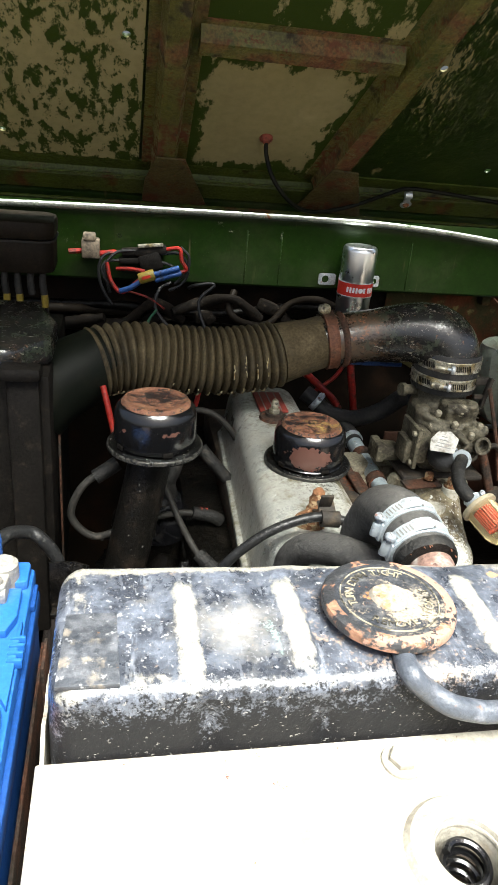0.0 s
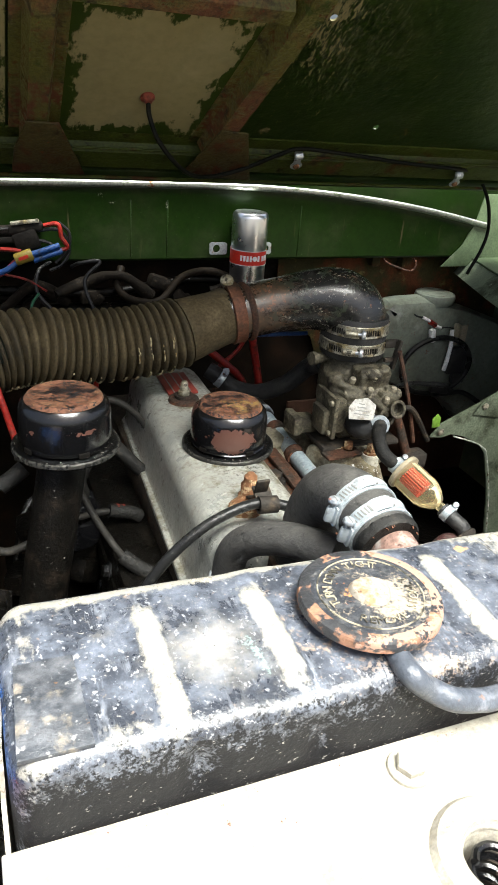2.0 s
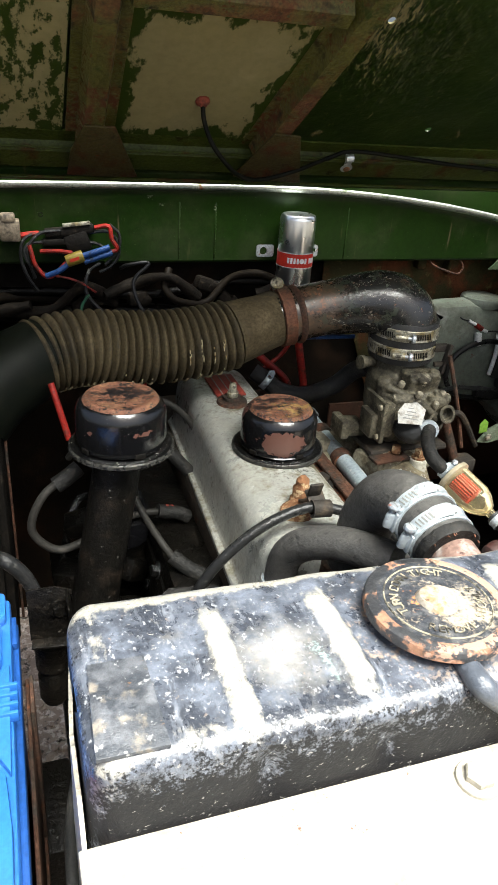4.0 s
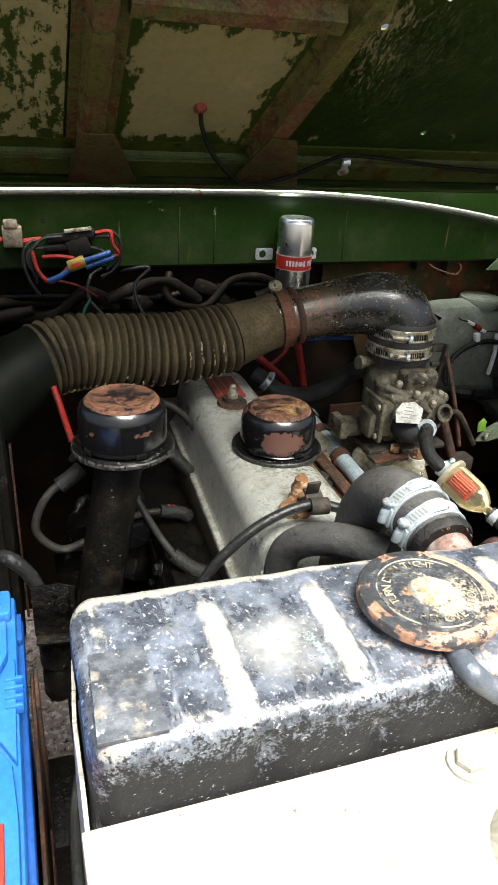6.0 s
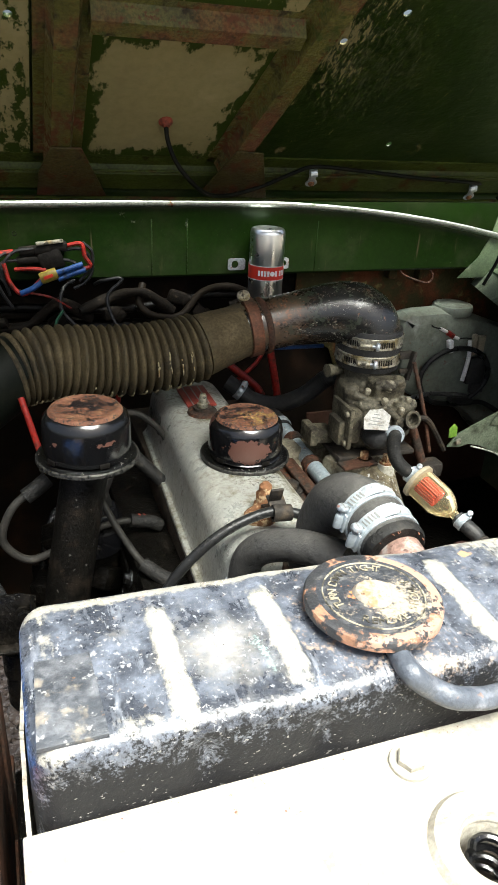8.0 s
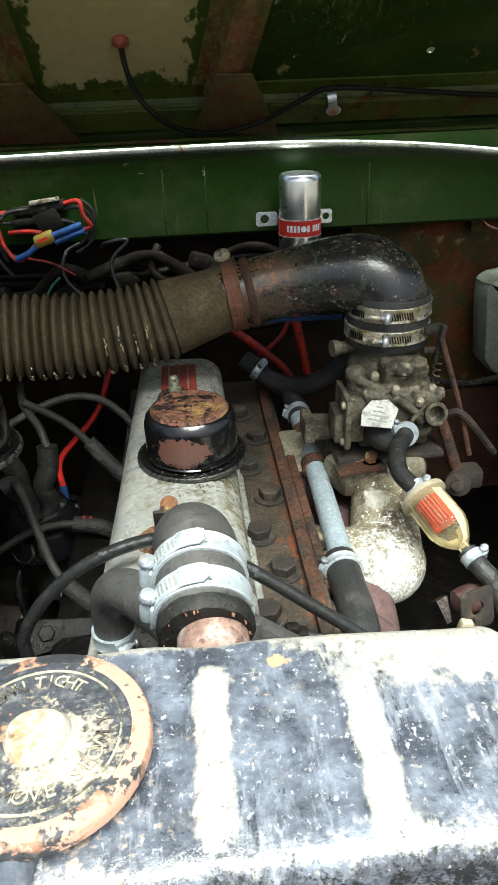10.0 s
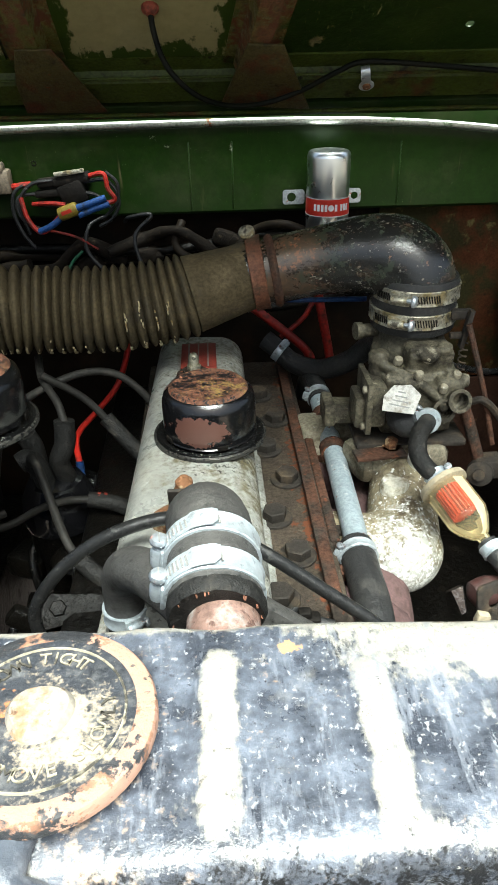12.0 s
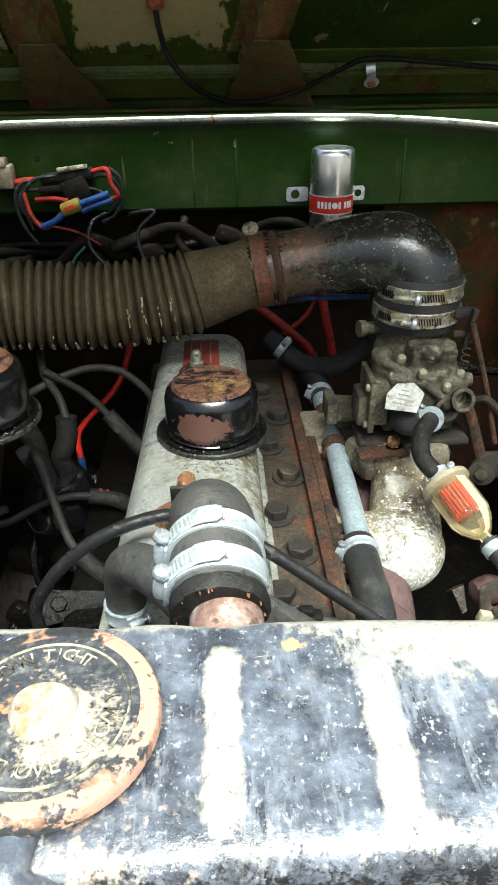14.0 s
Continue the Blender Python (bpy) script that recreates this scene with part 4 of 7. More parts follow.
part("wing_top", box((-0.66, -0.45, 1.0), (-0.5, 0.78, 1.012), 0.005), M["green_lit"], wing_l)
part("inner_panel", box((-0.51, -0.3, 0.25), (-0.503, 0.86, 1.0), 0.002), M["black_matt"], wing_l)
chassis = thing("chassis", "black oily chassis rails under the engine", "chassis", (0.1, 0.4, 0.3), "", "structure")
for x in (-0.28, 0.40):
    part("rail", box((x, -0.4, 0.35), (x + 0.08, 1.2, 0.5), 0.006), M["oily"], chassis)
# Added dark sheets, unseen parts: both hide bright ground showing through gaps.
part("ground_screen", slab([(0.25, -0.02), (0.895, -0.02), (0.895, 0.837), (0.25, 0.837)], 0.5005, 0.506, 0, None, holes=[[(0.452, 0.484), (0.484, 0.505), (0.497, 0.563), (0.466, 0.548)]]), M["oily"], chassis)
part("ground_screen_left", box((-0.112, 0.04, 0.50), (0.01, 0.75, 0.506), 0.001), M["oily"], chassis)
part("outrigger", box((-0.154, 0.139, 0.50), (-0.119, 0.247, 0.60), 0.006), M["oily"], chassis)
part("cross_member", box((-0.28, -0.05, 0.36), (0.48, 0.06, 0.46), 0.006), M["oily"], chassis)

# ---------------------------------------------------------------- bonnet
BON = Matrix(((1, 0, 0, 0.008), (0, -0.786, -0.618, 0.752), (0, 0.618, -0.786, 1.1155), (0, 0, 0, 1)))
bonnet = thing("bonnet", "open dark green bonnet with flaking paint and rusty stiffeners", "bonnet", (0.1, 0.745, 1.121))
holes = [circle(x, v, 0.0046, 12) for x, v in ((0.262, 0.349), (0.413, 0.172), (0.316, 0.395), (-0.236, 0.179), (-0.089, 0.351))]
part("skin", slab([(-0.60, 0.036), (0.84, 0.036), (0.84, 1.0), (-0.60, 1.0)], -0.002, 0.0, 0, BON, holes=holes), M["bonnet"], bonnet, "flaking dark green underside with small drilled holes")
part("bare_patch", slab([(-0.012, 0.128), (0.165, 0.122), (0.2, 0.345), (-0.012, 0.345)], 0.0005, 0.0025, 0, BON), M["bonnet_bare"], bonnet, "bare grey-brown panel with flaked edges")

part("bare_patch", slab([(-0.60, 0.125), (-0.07, 0.125), (-0.07, 1.0), (-0.60, 1.0)], 0.0005, 0.0025, 0, BON, holes=[circle(x, v, 0.0046, 12) for x, v in ((-0.236, 0.179), (-0.089, 0.351))]), M["bonnet_bare_side"], bonnet, "side panel with green paint half flaked off")
part("bare_patch", slab([(-0.012, 0.38), (0.2, 0.38), (0.29, 0.95), (-0.012, 0.95)], 0.0005, 0.0025, 0, BON), M["bonnet_bare_top"], bonnet, "upper panel with green paint half flaked off")


def channel(a, b, w, h, lip=0.012):
    """A top-hat stiffener from a to b on the bonnet's underside."""
    a, b = Vector((*a, 0)), Vector((*b, 0))
    d = (b - a).normalized()
    s = Vector((d.y, -d.x, 0))
    bm = bmesh.new()
    prof = [(-w / 2 - lip, 0.0005), (-w / 2 - lip, 0.003), (-w / 2, 0.003), (-w / 2 + 0.006, h), (w / 2 - 0.006, h), (w / 2, 0.003), (w / 2 + lip, 0.003), (w / 2 + lip, 0.0005)]
    ring_faces(bm, [[bm.verts.new(q + s * u + Vector((0, 0, n))) for u, n in prof] for q in (a, b)])
    es = [e for e in bm.edges if e.calc_face_angle(0) > 0.5 and abs((e.verts[0].co - e.verts[1].co).normalized().dot(d)) > 0.9]
    bmesh.ops.bevel(bm, geom=es, offset=0.002, segments=2, profile=0.5, affect="EDGES")
    bm.transform(BON)
    return bm


part("stiffener", channel((-0.037, 0.12), (-0.041, 0.97), 0.034, 0.022), M["bonnet_frame"], bonnet)
part("stiffener", channel((0.186, 0.12), (0.32, 0.97), 0.034, 0.022), M["bonnet_frame"], bonnet)
part("cross_stiffener", channel((-0.015, 0.362), (0.205, 0.362), 0.03, 0.02, 0.008), M["bonnet_frame"], bonnet)
part("rear_stiffener", merged(channel((-0.60, 0.092), (0.84, 0.092), 0.046, 0.014, 0.02), moved(box((-0.60, 0.050, 0.012), (0.84, 0.053, 0.0165), 0.0014), BON), moved(box((-0.60, 0.116, 0.0125), (0.84, 0.1185, 0.0155), 0.0012), BON)), M["rear_channel"], bonnet)
# Added deep flange, not seen: it keeps daylight off the bulkhead's right end.
part("side_flange", moved(box((0.836, 0.036, 0), (0.840, 1.0, 0.09), 0.001), BON), M["green"], bonnet)
part("rear_flange", moved(box((-0.60, 0.035, 0), (0.84, 0.06, 0.010), 0.003), BON), M["green"], bonnet)
for pts in ([(-0.064, 0.078), (0.026, 0.076), (-0.013, 0.179), (-0.049, 0.18), (-0.062, 0.13)], [(0.155, 0.085), (0.257, 0.073), (0.219, 0.179), (0.182, 0.182)]):
    part("gusset", slab(pts, 0.0235, 0.0265, 0.0008, BON), M["gusset"], bonnet, "rusty triangular gusset plate")


def B(x, v, n):
    return BON @ Vector((x, v, n))


cable = thing("bonnet_cable", "thin black cable clipped under the open bonnet", "cable", B(0.088, 0.205, 0.003))
part("grommet", lathe([(0.0088, 0), (0.0084, 0.003), (0.005, 0.006), (0.004, 0.008)], 20, BON @ pose(0.088, 0.205, 0.002)), M["grommet"], cable, "rusty red grommet")
part("lead", tube([B(0.088, 0.205, 0.006), B(0.090, 0.194, 0.020), B(0.097, 0.187, 0.042), B(0.110, 0.180, 0.060), B(0.133, 0.158, 0.066), B(0.165, 0.122, 0.052), B(0.205, 0.102, 0.036), B(0.245, 0.108, 0.026), B(0.281, 0.131, 0.021), B(0.311, 0.142, 0.018), B(0.392, 0.133, 0.018), B(0.496, 0.118, 0.018), B(0.585, 0.112, 0.020), (0.668, 0.7, 1.157), (0.7, 0.7, 1.122), (0.716, 0.7, 1.076), (0.712, 0.7, 1.038), (0.692, 0.7, 0.994)], 0.0029, 10), M["cuff"], cable)
for x0, v0, x1, v1, n0 in ((0.318, 0.103, 0.311, 0.132, 0.018), (0.606, 0.075, 0.596, 0.104, 0.0205)):
    turn = math.degrees(math.atan2(v1 - v0, x1 - x0))
    clip = merged(slab(circle(0, 0, 0.0085, 20), 0, 0.0014, 0, holes=[circle(0, 0, 0.0034, 14)]), cbox((0.012, 0, 0.0007), (0.012, 0.010, 0.0014), 0.0004), lathe([(0.0042, -0.005), (0.0056, -0.005), (0.0056, 0.005), (0.0042, 0.005)], 18, along((0.0255, 0, 0.001), (0, 1, 0)), ends=False))
    part("clip", moved(clip, BON @ pose(x0, v0, n0, 0, 0, turn)), M["clamp"], cable, "bright steel P-clip")
    part("clip_screw", lathe([(0.0046, 0), (0.0044, 0.002), (0.003, 0.0032), (0.0006, 0.0034)], 12, BON @ pose(x0, v0, n0 + 0.0014)), M["rust_bright"], cable, "rusty clip screw")

# ---------------------------------------------------------------- radiator and front panel
CX = 0.067
radiator = thing("radiator", "worn black radiator header tank with pressed ribs", "radiator", (CX, -0.04, 0.5))


def tank_bm():
    bm = bmesh.new()
    prof = []
    ends = [0.201 * k for k in (-1.0, -0.9985, -0.994, -0.987, -0.978, -0.967, -0.954, -0.94)]
    xs = ends + [-0.93 * 0.201 + 1.86 * 0.201 * i / 56 for i in range(57)] + [-v for v in reversed(ends)]
    for y, z in ((0.0175, 0.925), (0.0175, 0.984)):
        prof.append((y, z))
    prof += [(0.0175 - 0.010 * (1 - math.cos(radians(a))), 0.984 + 0.0145 * math.sin(radians(a))) for a in (20, 40, 60, 80)]
    prof += [(y, 0.999 + 0.0015 * math.sin(math.pi * (y + 0.09) / 0.1)) for y in (0.002, -0.012, -0.024, -0.036, -0.048, -0.060, -0.072, -0.082)]
    prof += [(-0.085 - 0.0095 * math.sin(radians(a)), 0.9895 + 0.0095 * math.cos(radians(a))) for a in (10, 30, 50, 70, 88)]
    prof += [(-0.096, 0.968), (-0.097, 0.95), (-0.097, 0.925)]
    rings = []
    for off in xs:
        u = off / 0.201
        x = CX + off
        e = max(0.0, (abs(u) - 0.92) / 0.08)
        shrink = 0.016 * (1 - math.sqrt(max(0, 1 - e * e)))
        ring = []
        for y, z in prof:
            dent = 0.0
            for rx in (-0.057, 0.008, 0.130, 0.190):
                dent += 0.0075 * math.exp(-((x - rx - 0.010) / 0.008) ** 2) * (max(0.0, 1 - abs(z - 0.966) / 0.022) if y < -0.05 else 0)
            wav = 0.0012 * noise.noise(Vector((x * 30, y * 30, z * 30)))
            skew = -0.038 * (x - CX) * max(0.0, (y + 0.04) / 0.06)
            ring.append(bm.verts.new((x, y + skew + (shrink if y < -0.04 else -shrink) + dent + wav, z - 0.6 * shrink * (z > 0.97) + wav)))
        rings.append(ring)
    ring_faces(bm, rings)
    return bm


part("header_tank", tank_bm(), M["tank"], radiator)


def tank_z(y):
    if y > -0.085:
        return 0.999 + 0.0015 * math.sin(math.pi * min(1, max(0, (y + 0.09) / 0.1)))
    k = min(1.0, (-0.085 - y) / 0.0095)
    return 0.9895 + 0.0095 * math.sqrt(1 - k * k)


for rx, y0, y1, lean in ((-0.057, -0.084, -0.002, 0.0), (0.008, -0.083, -0.001, 0.0), (0.130, -0.085, -0.004, 0.0), (0.190, -0.088, -0.014, 0.06)):
    bm = bmesh.new()
    rings = []
    for i in range(29):
        t = i / 28
        y = y0 - 0.003 + (y1 - y0 + 0.006) * t
        fade = min(1.0, 7.0 * min(t, 1 - t) + 0.02) ** 0.8
        x = rx - 0.3 * lean * (y1 - y)
        z = tank_z(y)
        rings.append([bm.verts.new((x + 0.0115 * (0.45 + 0.55 * fade) * k / 8, y, z - 0.0007 + 0.0034 * fade * (0.5 + 0.5 * math.cos(math.pi * k / 8)) ** 0.75)) for k in range(8, -9, -1)] + [bm.verts.new((x - 0.008, y, z - 0.005)), bm.verts.new((x + 0.008, y, z - 0.005))])
    ring_faces(bm, rings)
    part("rib", bm, M["tank"], radiator, "rib worn to pale bare metal")
part("side_plate", slab([(-0.1295, -0.089), (-0.096, -0.089), (-0.098, -0.032), (-0.127, -0.032)], 0.9985, 1.0013, 0.0003), M["tank_plate"], radiator, "soldered corner patch plate")
part("core", box((CX - 0.188, -0.085, 0.45), (CX + 0.188, 0.0, 0.93), 0.004), M["black_matt"], radiator)
neck = lathe([(0.037, 0.992), (0.037, 0.999), (0.034, 1.001), (0.034, 1.006)], 48, Matrix.Translation((0.068, -0.041, 0)))
part("filler_neck", neck, M["rust"], radiator, "rusty brass filler neck")
part("overflow_pipe", tube([(0.066, -0.076, 1.002), (0.064, -0.086, 1.002), (0.065, -0.097, 1.001), (0.077, -0.098, 0.99), (0.089, -0.104, 0.985), (0.107, -0.105, 0.98), (0.117, -0.105, 0.979), (0.167, -0.105, 0.978), (0.257, -0.105, 0.976)], 0.0066, 14), M["overflow"], radiator, "grey worn overflow pipe")
part("outlet_neck", lathe([(0.0185, 0), (0.0178, 0.03), (0.0178, 0.05), (0.0185, 0.056), (0.0180, 0.06), (0.015, 0.06)], 36, along((0.133, 0.0, 0.972), (0, 1, 0.22))), M["copper"], radiator, "bare copper outlet neck")

CAP = Matrix.Translation((0.067, -0.044, 1.0045))
cap = part("cap", lathe([(0.028, 0.0022), (0.0405, 0.0022), (0.0415, 0.003), (0.0415, 0.0075), (0.0407, 0.0088), (0.038, 0.0096), (0.034, 0.0098), (0.028, 0.009)], 64, CAP), M["cap_rim"], radiator, "round black screw cap with a rusty rim")
part("face", lathe([(0.0342, 0.006), (0.0342, 0.0098), (0.0325, 0.0098), (0.015, 0.0101), (0.001, 0.0101)], 64, CAP), M["cap"], cap, "flaking black face")
part("ring", lathe([(0.0310, 0.0096), (0.0307, 0.0104), (0.0301, 0.0104), (0.0298, 0.0096)], 64, CAP, ends=False), M["letters"], cap, "thin raised worn ring")
part("boss", lathe([(0.0125, 0.0095), (0.0115, 0.0115), (0.0102, 0.0128), (0.004, 0.0132), (0.001, 0.0132)], 36, CAP, wobble=lambda a, z: 1 + 0.05 * math.sin(3 * a)), M["pale_metal"], cap, "pale corroded centre boss")


def arc_text(body, r, a0, a1, size):
    """Letters round the cap; angles of the first and last in degrees, read clockwise from outside or inside."""
    out = []
    k = len(body) - 1
    for i, ch in enumerate(body):
        if ch == " ":
            continue
        a = a0 + (a1 - a0) * i / k
        turn = a - 90 if a1 < a0 else a + 90
        out.append(moved(text_bm(ch, size, 0.0003), CAP @ pose(r * math.cos(radians(a)), r * math.sin(radians(a)), 0.0105, 0, 0, turn)))
    return merged(*out)


part("lettering", merged(arc_text("TURN DOWN TIGHT", 0.0245, 190, 58, 0.0078), arc_text("REMOVE SLOWLY", 0.0245, 232, 370, 0.0078)), M["letters"], cap, "raised worn lettering")

radiator.location += Vector((0.010, 0.005, -0.002))

front = thing("front_panel", "cream painted front cross panel in bright daylight", "front panel", (0.08, -0.2, 0.7), "", "structure")
SLAM = 0.955
catch = circle(0.084, -0.166, 0.017, 28)
part("top_plate", slab([(-0.13, -0.34), (0.42, -0.34), (0.42, -0.0935), (-0.13, -0.0935)], SLAM - 0.004, SLAM, 0.0012, holes=[catch]), M["cream"], front)
part("front_face", box((-0.13, -0.344, 0.55), (0.42, -0.34, SLAM - 0.001), 0.001), M["cream"], front)
bm = bmesh.new()
rings = []
for i in range(45):
    y = 0.026 - 0.119 * i / 44
    x = -0.1215 - 0.0065 * min(1.0, (0.026 - y) / 0.06) ** 0.7
    top = 0.962 + 0.004 * noise.noise(Vector((0.3, y * 60, 0))) + 0.0018 * noise.noise(Vector((2.3, y * 260, 0))) - 0.01 * max(0.0, (-0.078 - y) / 0.015)
    rings.append([bm.verts.new(p) for p in ((x, y, 0.64), (x - 0.0006, y, 0.90), (x, y, top), (x + 0.0022, y, top), (x + 0.0016, y, 0.90), (x + 0.0022, y, 0.64))])
ring_faces(bm, rings)
part("side_flange", bm, M["cream"], front, "ragged cream flange with a rusty torn edge")
part("edge_hose", tube([(-0.114, 0.06, 0.79), (-0.118, 0.071, 0.8), (-0.125, 0.049, 0.8), (-0.13, 0.019, 0.8), (-0.132, -0.017, 0.8), (-0.132, -0.046, 0.8)], 0.0042, 12), M["rubber"], front, "grey rubber edging below the flange")
part("catch_cup", lathe([(0.033, SLAM), (0.030, SLAM + 0.004), (0.024, SLAM + 0.0055), (0.0185, SLAM + 0.003), (0.017, SLAM - 0.004), (0.016, SLAM - 0.03)], 40, Matrix.Translation((0.084, -0.166, 0)), ends=False), M["cream"], front, "pressed cup round the bonnet catch hole")
part("catch_spring", tube([(0.084 + 0.011 * math.cos(a), -0.166 + 0.011 * math.sin(a), SLAM - 0.03 + 0.0012 * a) for a in [0.5 * i for i in range(44)]], 0.0022, 8, 2), M["black_gloss"], front)
part("bolt", moved(bolt(0.008, 0.005), Matrix.Translation((0.069, -0.111, SLAM + 0.002))), M["cream"], front)

# ---------------------------------------------------------------- battery
battery = thing("battery", "bright blue car battery with a clamped terminal", "battery", (-0.26, 0.03, 0.7))
BX0, BX1, BY0, BY1 = -0.35, -0.173, -0.11, 0.165
part("case", box((BX0, BY0, 0.70), (BX1, BY1, 0.872), 0.004), M["blue_dark"], battery)
part("lid", box((BX0, BY0, 0.873), (BX1, BY1, 0.896), 0.003), M["blue"], battery)
part("lid_panel", slab(rounded(-0.345, 0.134, -0.176, 0.163, 0.004), 0.8955, 0.9045, 0.0016), M["blue"], battery)
part("lid_panel", slab([(-0.345, 0.076), (-0.186, 0.076), (-0.1795, 0.093), (-0.1795, 0.128), (-0.345, 0.128)], 0.8955, 0.9035, 0.0012), M["blue"], battery)
part("lid_panel", slab([(-0.345, 0.022), (-0.186, 0.022), (-0.1755, 0.002), (-0.1745, 0.090), (-0.1765, 0.090), (-0.184, 0.072), (-0.345, 0.072)], 0.8955, 0.9010, 0.0012), M["blue"], battery)
part("lid_panel", slab([(-0.345, -0.105), (-0.1755, -0.105), (-0.1755, -0.034), (-0.178, -0.002), (-0.188, 0.018), (-0.345, 0.018)], 0.8955, 0.9050, 0.0016), M["blue"], battery)
part("side_ledge", merged(box((-0.1735, -0.10, 0.866), (-0.1685, 0.150, 0.884), 0.002), box((-0.1735, 0.120, 0.884), (-0.1695, 0.150, 0.890), 0.001)), M["blue_dark"], battery)
for i in range(4):
    part("grip_rib", box((-0.1815, 0.044 + 0.008 * i, 0.895), (-0.1700, 0.0470 + 0.008 * i, 0.9030), 0.0008), M["blue"], battery)
for i in range(2):
    part("grip_rib", box((-0.1775, -0.092 + 0.009 * i, 0.895), (-0.1675, -0.088 + 0.009 * i, 0.900), 0.0008), M["blue"], battery)
part("red_tab", box((-0.24, -0.108, 0.9045), (-0.183, -0.040, 0.9075), 0.001), M["dull_red"], battery, "red plastic tab")
term = thing("battery_terminal", "corroded lead terminal clamp with a black cable", "terminal", (-0.205, 0.135, 0.90))
part("clamp", merged(lathe([(0.013, 0.896), (0.0125, 0.918), (0.009, 0.921)], 24, Matrix.Translation((-0.205, 0.13, 0))), box((-0.216, 0.095, 0.902), (-0.198, 0.135, 0.916), 0.003)), M["lead"], term)
part("bolt", moved(bolt(0.006, 0.006), Matrix.Translation((-0.207, 0.103, 0.918))), M["lead"], term)
part("lead", tube([(-0.222, 0.132, 0.916), (-0.208, 0.165, 0.922), (-0.191, 0.182, 0.914), (-0.180, 0.182, 0.907), (-0.168, 0.182, 0.888), (-0.159, 0.180, 0.858), (-0.154, 0.176, 0.835)], 0.0062, 12), M["wire"], term)
part("blue_lead", tube([(-0.21, 0.14, 0.922), (-0.216, 0.165, 0.926), (-0.235, 0.18, 0.92), (-0.27, 0.19, 0.91)], 0.004, 10), M["blue_wire"], term)
tray = thing("battery_tray", "rusty steel battery tray with an upright edge", "battery tray", (-0.26, 0.03, 0.68))
part("base", box((-0.36, -0.12, 0.685), (-0.168, 0.18, 0.70), 0.002), M["rust"], tray)
part("edge", merged(box((-0.1735, -0.12, 0.7), (-0.1705, 0.13, 0.84), 0.001), box((-0.1705, 0.090, 0.70), (-0.1675, 0.128, 0.846), 0.001)), M["rust"], tray)

battery.location += Vector((0.015, -0.004, 0))
term.location += Vector((0.024, 0.008, 0))
tray.location += Vector((0.021, 0, 0))

# ---------------------------------------------------------------- engine
engine = thing("engine", "oily four cylinder engine with a silver rocker cover", "engine", (0.12, 0.4, 0.4))
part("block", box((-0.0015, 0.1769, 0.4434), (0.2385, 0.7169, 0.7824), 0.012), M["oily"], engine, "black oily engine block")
part("head", box((0.053, 0.1689, 0.773), (0.245, 0.6939, 0.82), 0.005), M["head"], engine, "grimy rusty brown cylinder head")


def rocker_bm():
    bm = bmesh.new()
    prof = [(0.036, 0.811), (0.036, 0.8165), (0.0375, 0.818), (0.043, 0.8185), (0.0445, 0.820)]
    prof += [(0.0455 + 0.007 * t, 0.824 + 0.038 * t) for t in (0.0, 0.33, 0.66, 1.0)]
    prof += [(0.082 - 0.0292 * math.cos(radians(a)), 0.8635 + 0.0285 * math.sin(radians(a))) for a in (8, 20, 32, 44, 56, 68, 80)]
    prof += [(0.095, 0.8925), (0.112, 0.8928), (0.128, 0.8922)]
    prof += [(0.143 + 0.0285 * math.sin(radians(a)), 0.8635 + 0.0282 * math.cos(radians(a))) for a in (10, 26, 42, 58, 74, 88)]
    prof += [(0.1735, 0.842), (0.1752, 0.824), (0.176, 0.820), (0.1805, 0.8185), (0.182, 0.8165), (0.182, 0.811)]
    rings = []
    for i in range(31):
        t = i / 30
        y = 0.162 + 0.452 * t
        e = max(0.0, abs(2 * t - 1) - 0.93) / 0.07
        k = 1 - 0.5 * (1 - math.sqrt(max(0.0, 1 - e * e)))
        rings.append([bm.verts.new((0.113 + (x - 0.107) * (1 - 0.12 * (1 - k) * 2) + (0.004 + 0.045 * (y - 0.236)) * max(0.0, 0.107 - x) / 0.071, y, 0.004 + (0.82 + (z - 0.82) * k if z > 0.82 else z))) for x, z in prof])
    ring_faces(bm, rings)
    return bm


part("rocker_cover", rocker_bm(), M["rocker"], engine, "dirty silver painted rocker cover")
part("cover_gasket", box((0.0552, 0.160, 0.809), (0.190, 0.6181, 0.816), 0.001), M["rubber"], engine)
part("cover_plate", box((0.1051, 0.5012, 0.8975), (0.1451, 0.5712, 0.9003), 0.001), M["dull_red"], engine, "red label plate on the cover")
part("plate_bars", merged(*[box((0.113 + 0.011 * i, 0.504, 0.9003), (0.1145 + 0.011 * i, 0.568, 0.9008), 0) for i in range(3)]), M["grey_print"], engine)
part("dome_nut", lathe([(0.020, 0.891), (0.019, 0.895), (0.012, 0.896), (0.012, 0.900)], 28, Matrix.Translation((0.1206, 0.4853, 0.0055))), M["rust"], engine, "rusty stepped washer")
part("dome_nut", lathe([(0.0075, 0.899), (0.0075, 0.906), (0.0052, 0.907), (0.0052, 0.915), (0.0036, 0.919), (0.001, 0.920)], 10, Matrix.Translation((0.1207, 0.4854, 0.0047))), M["clamp_old"], engine)
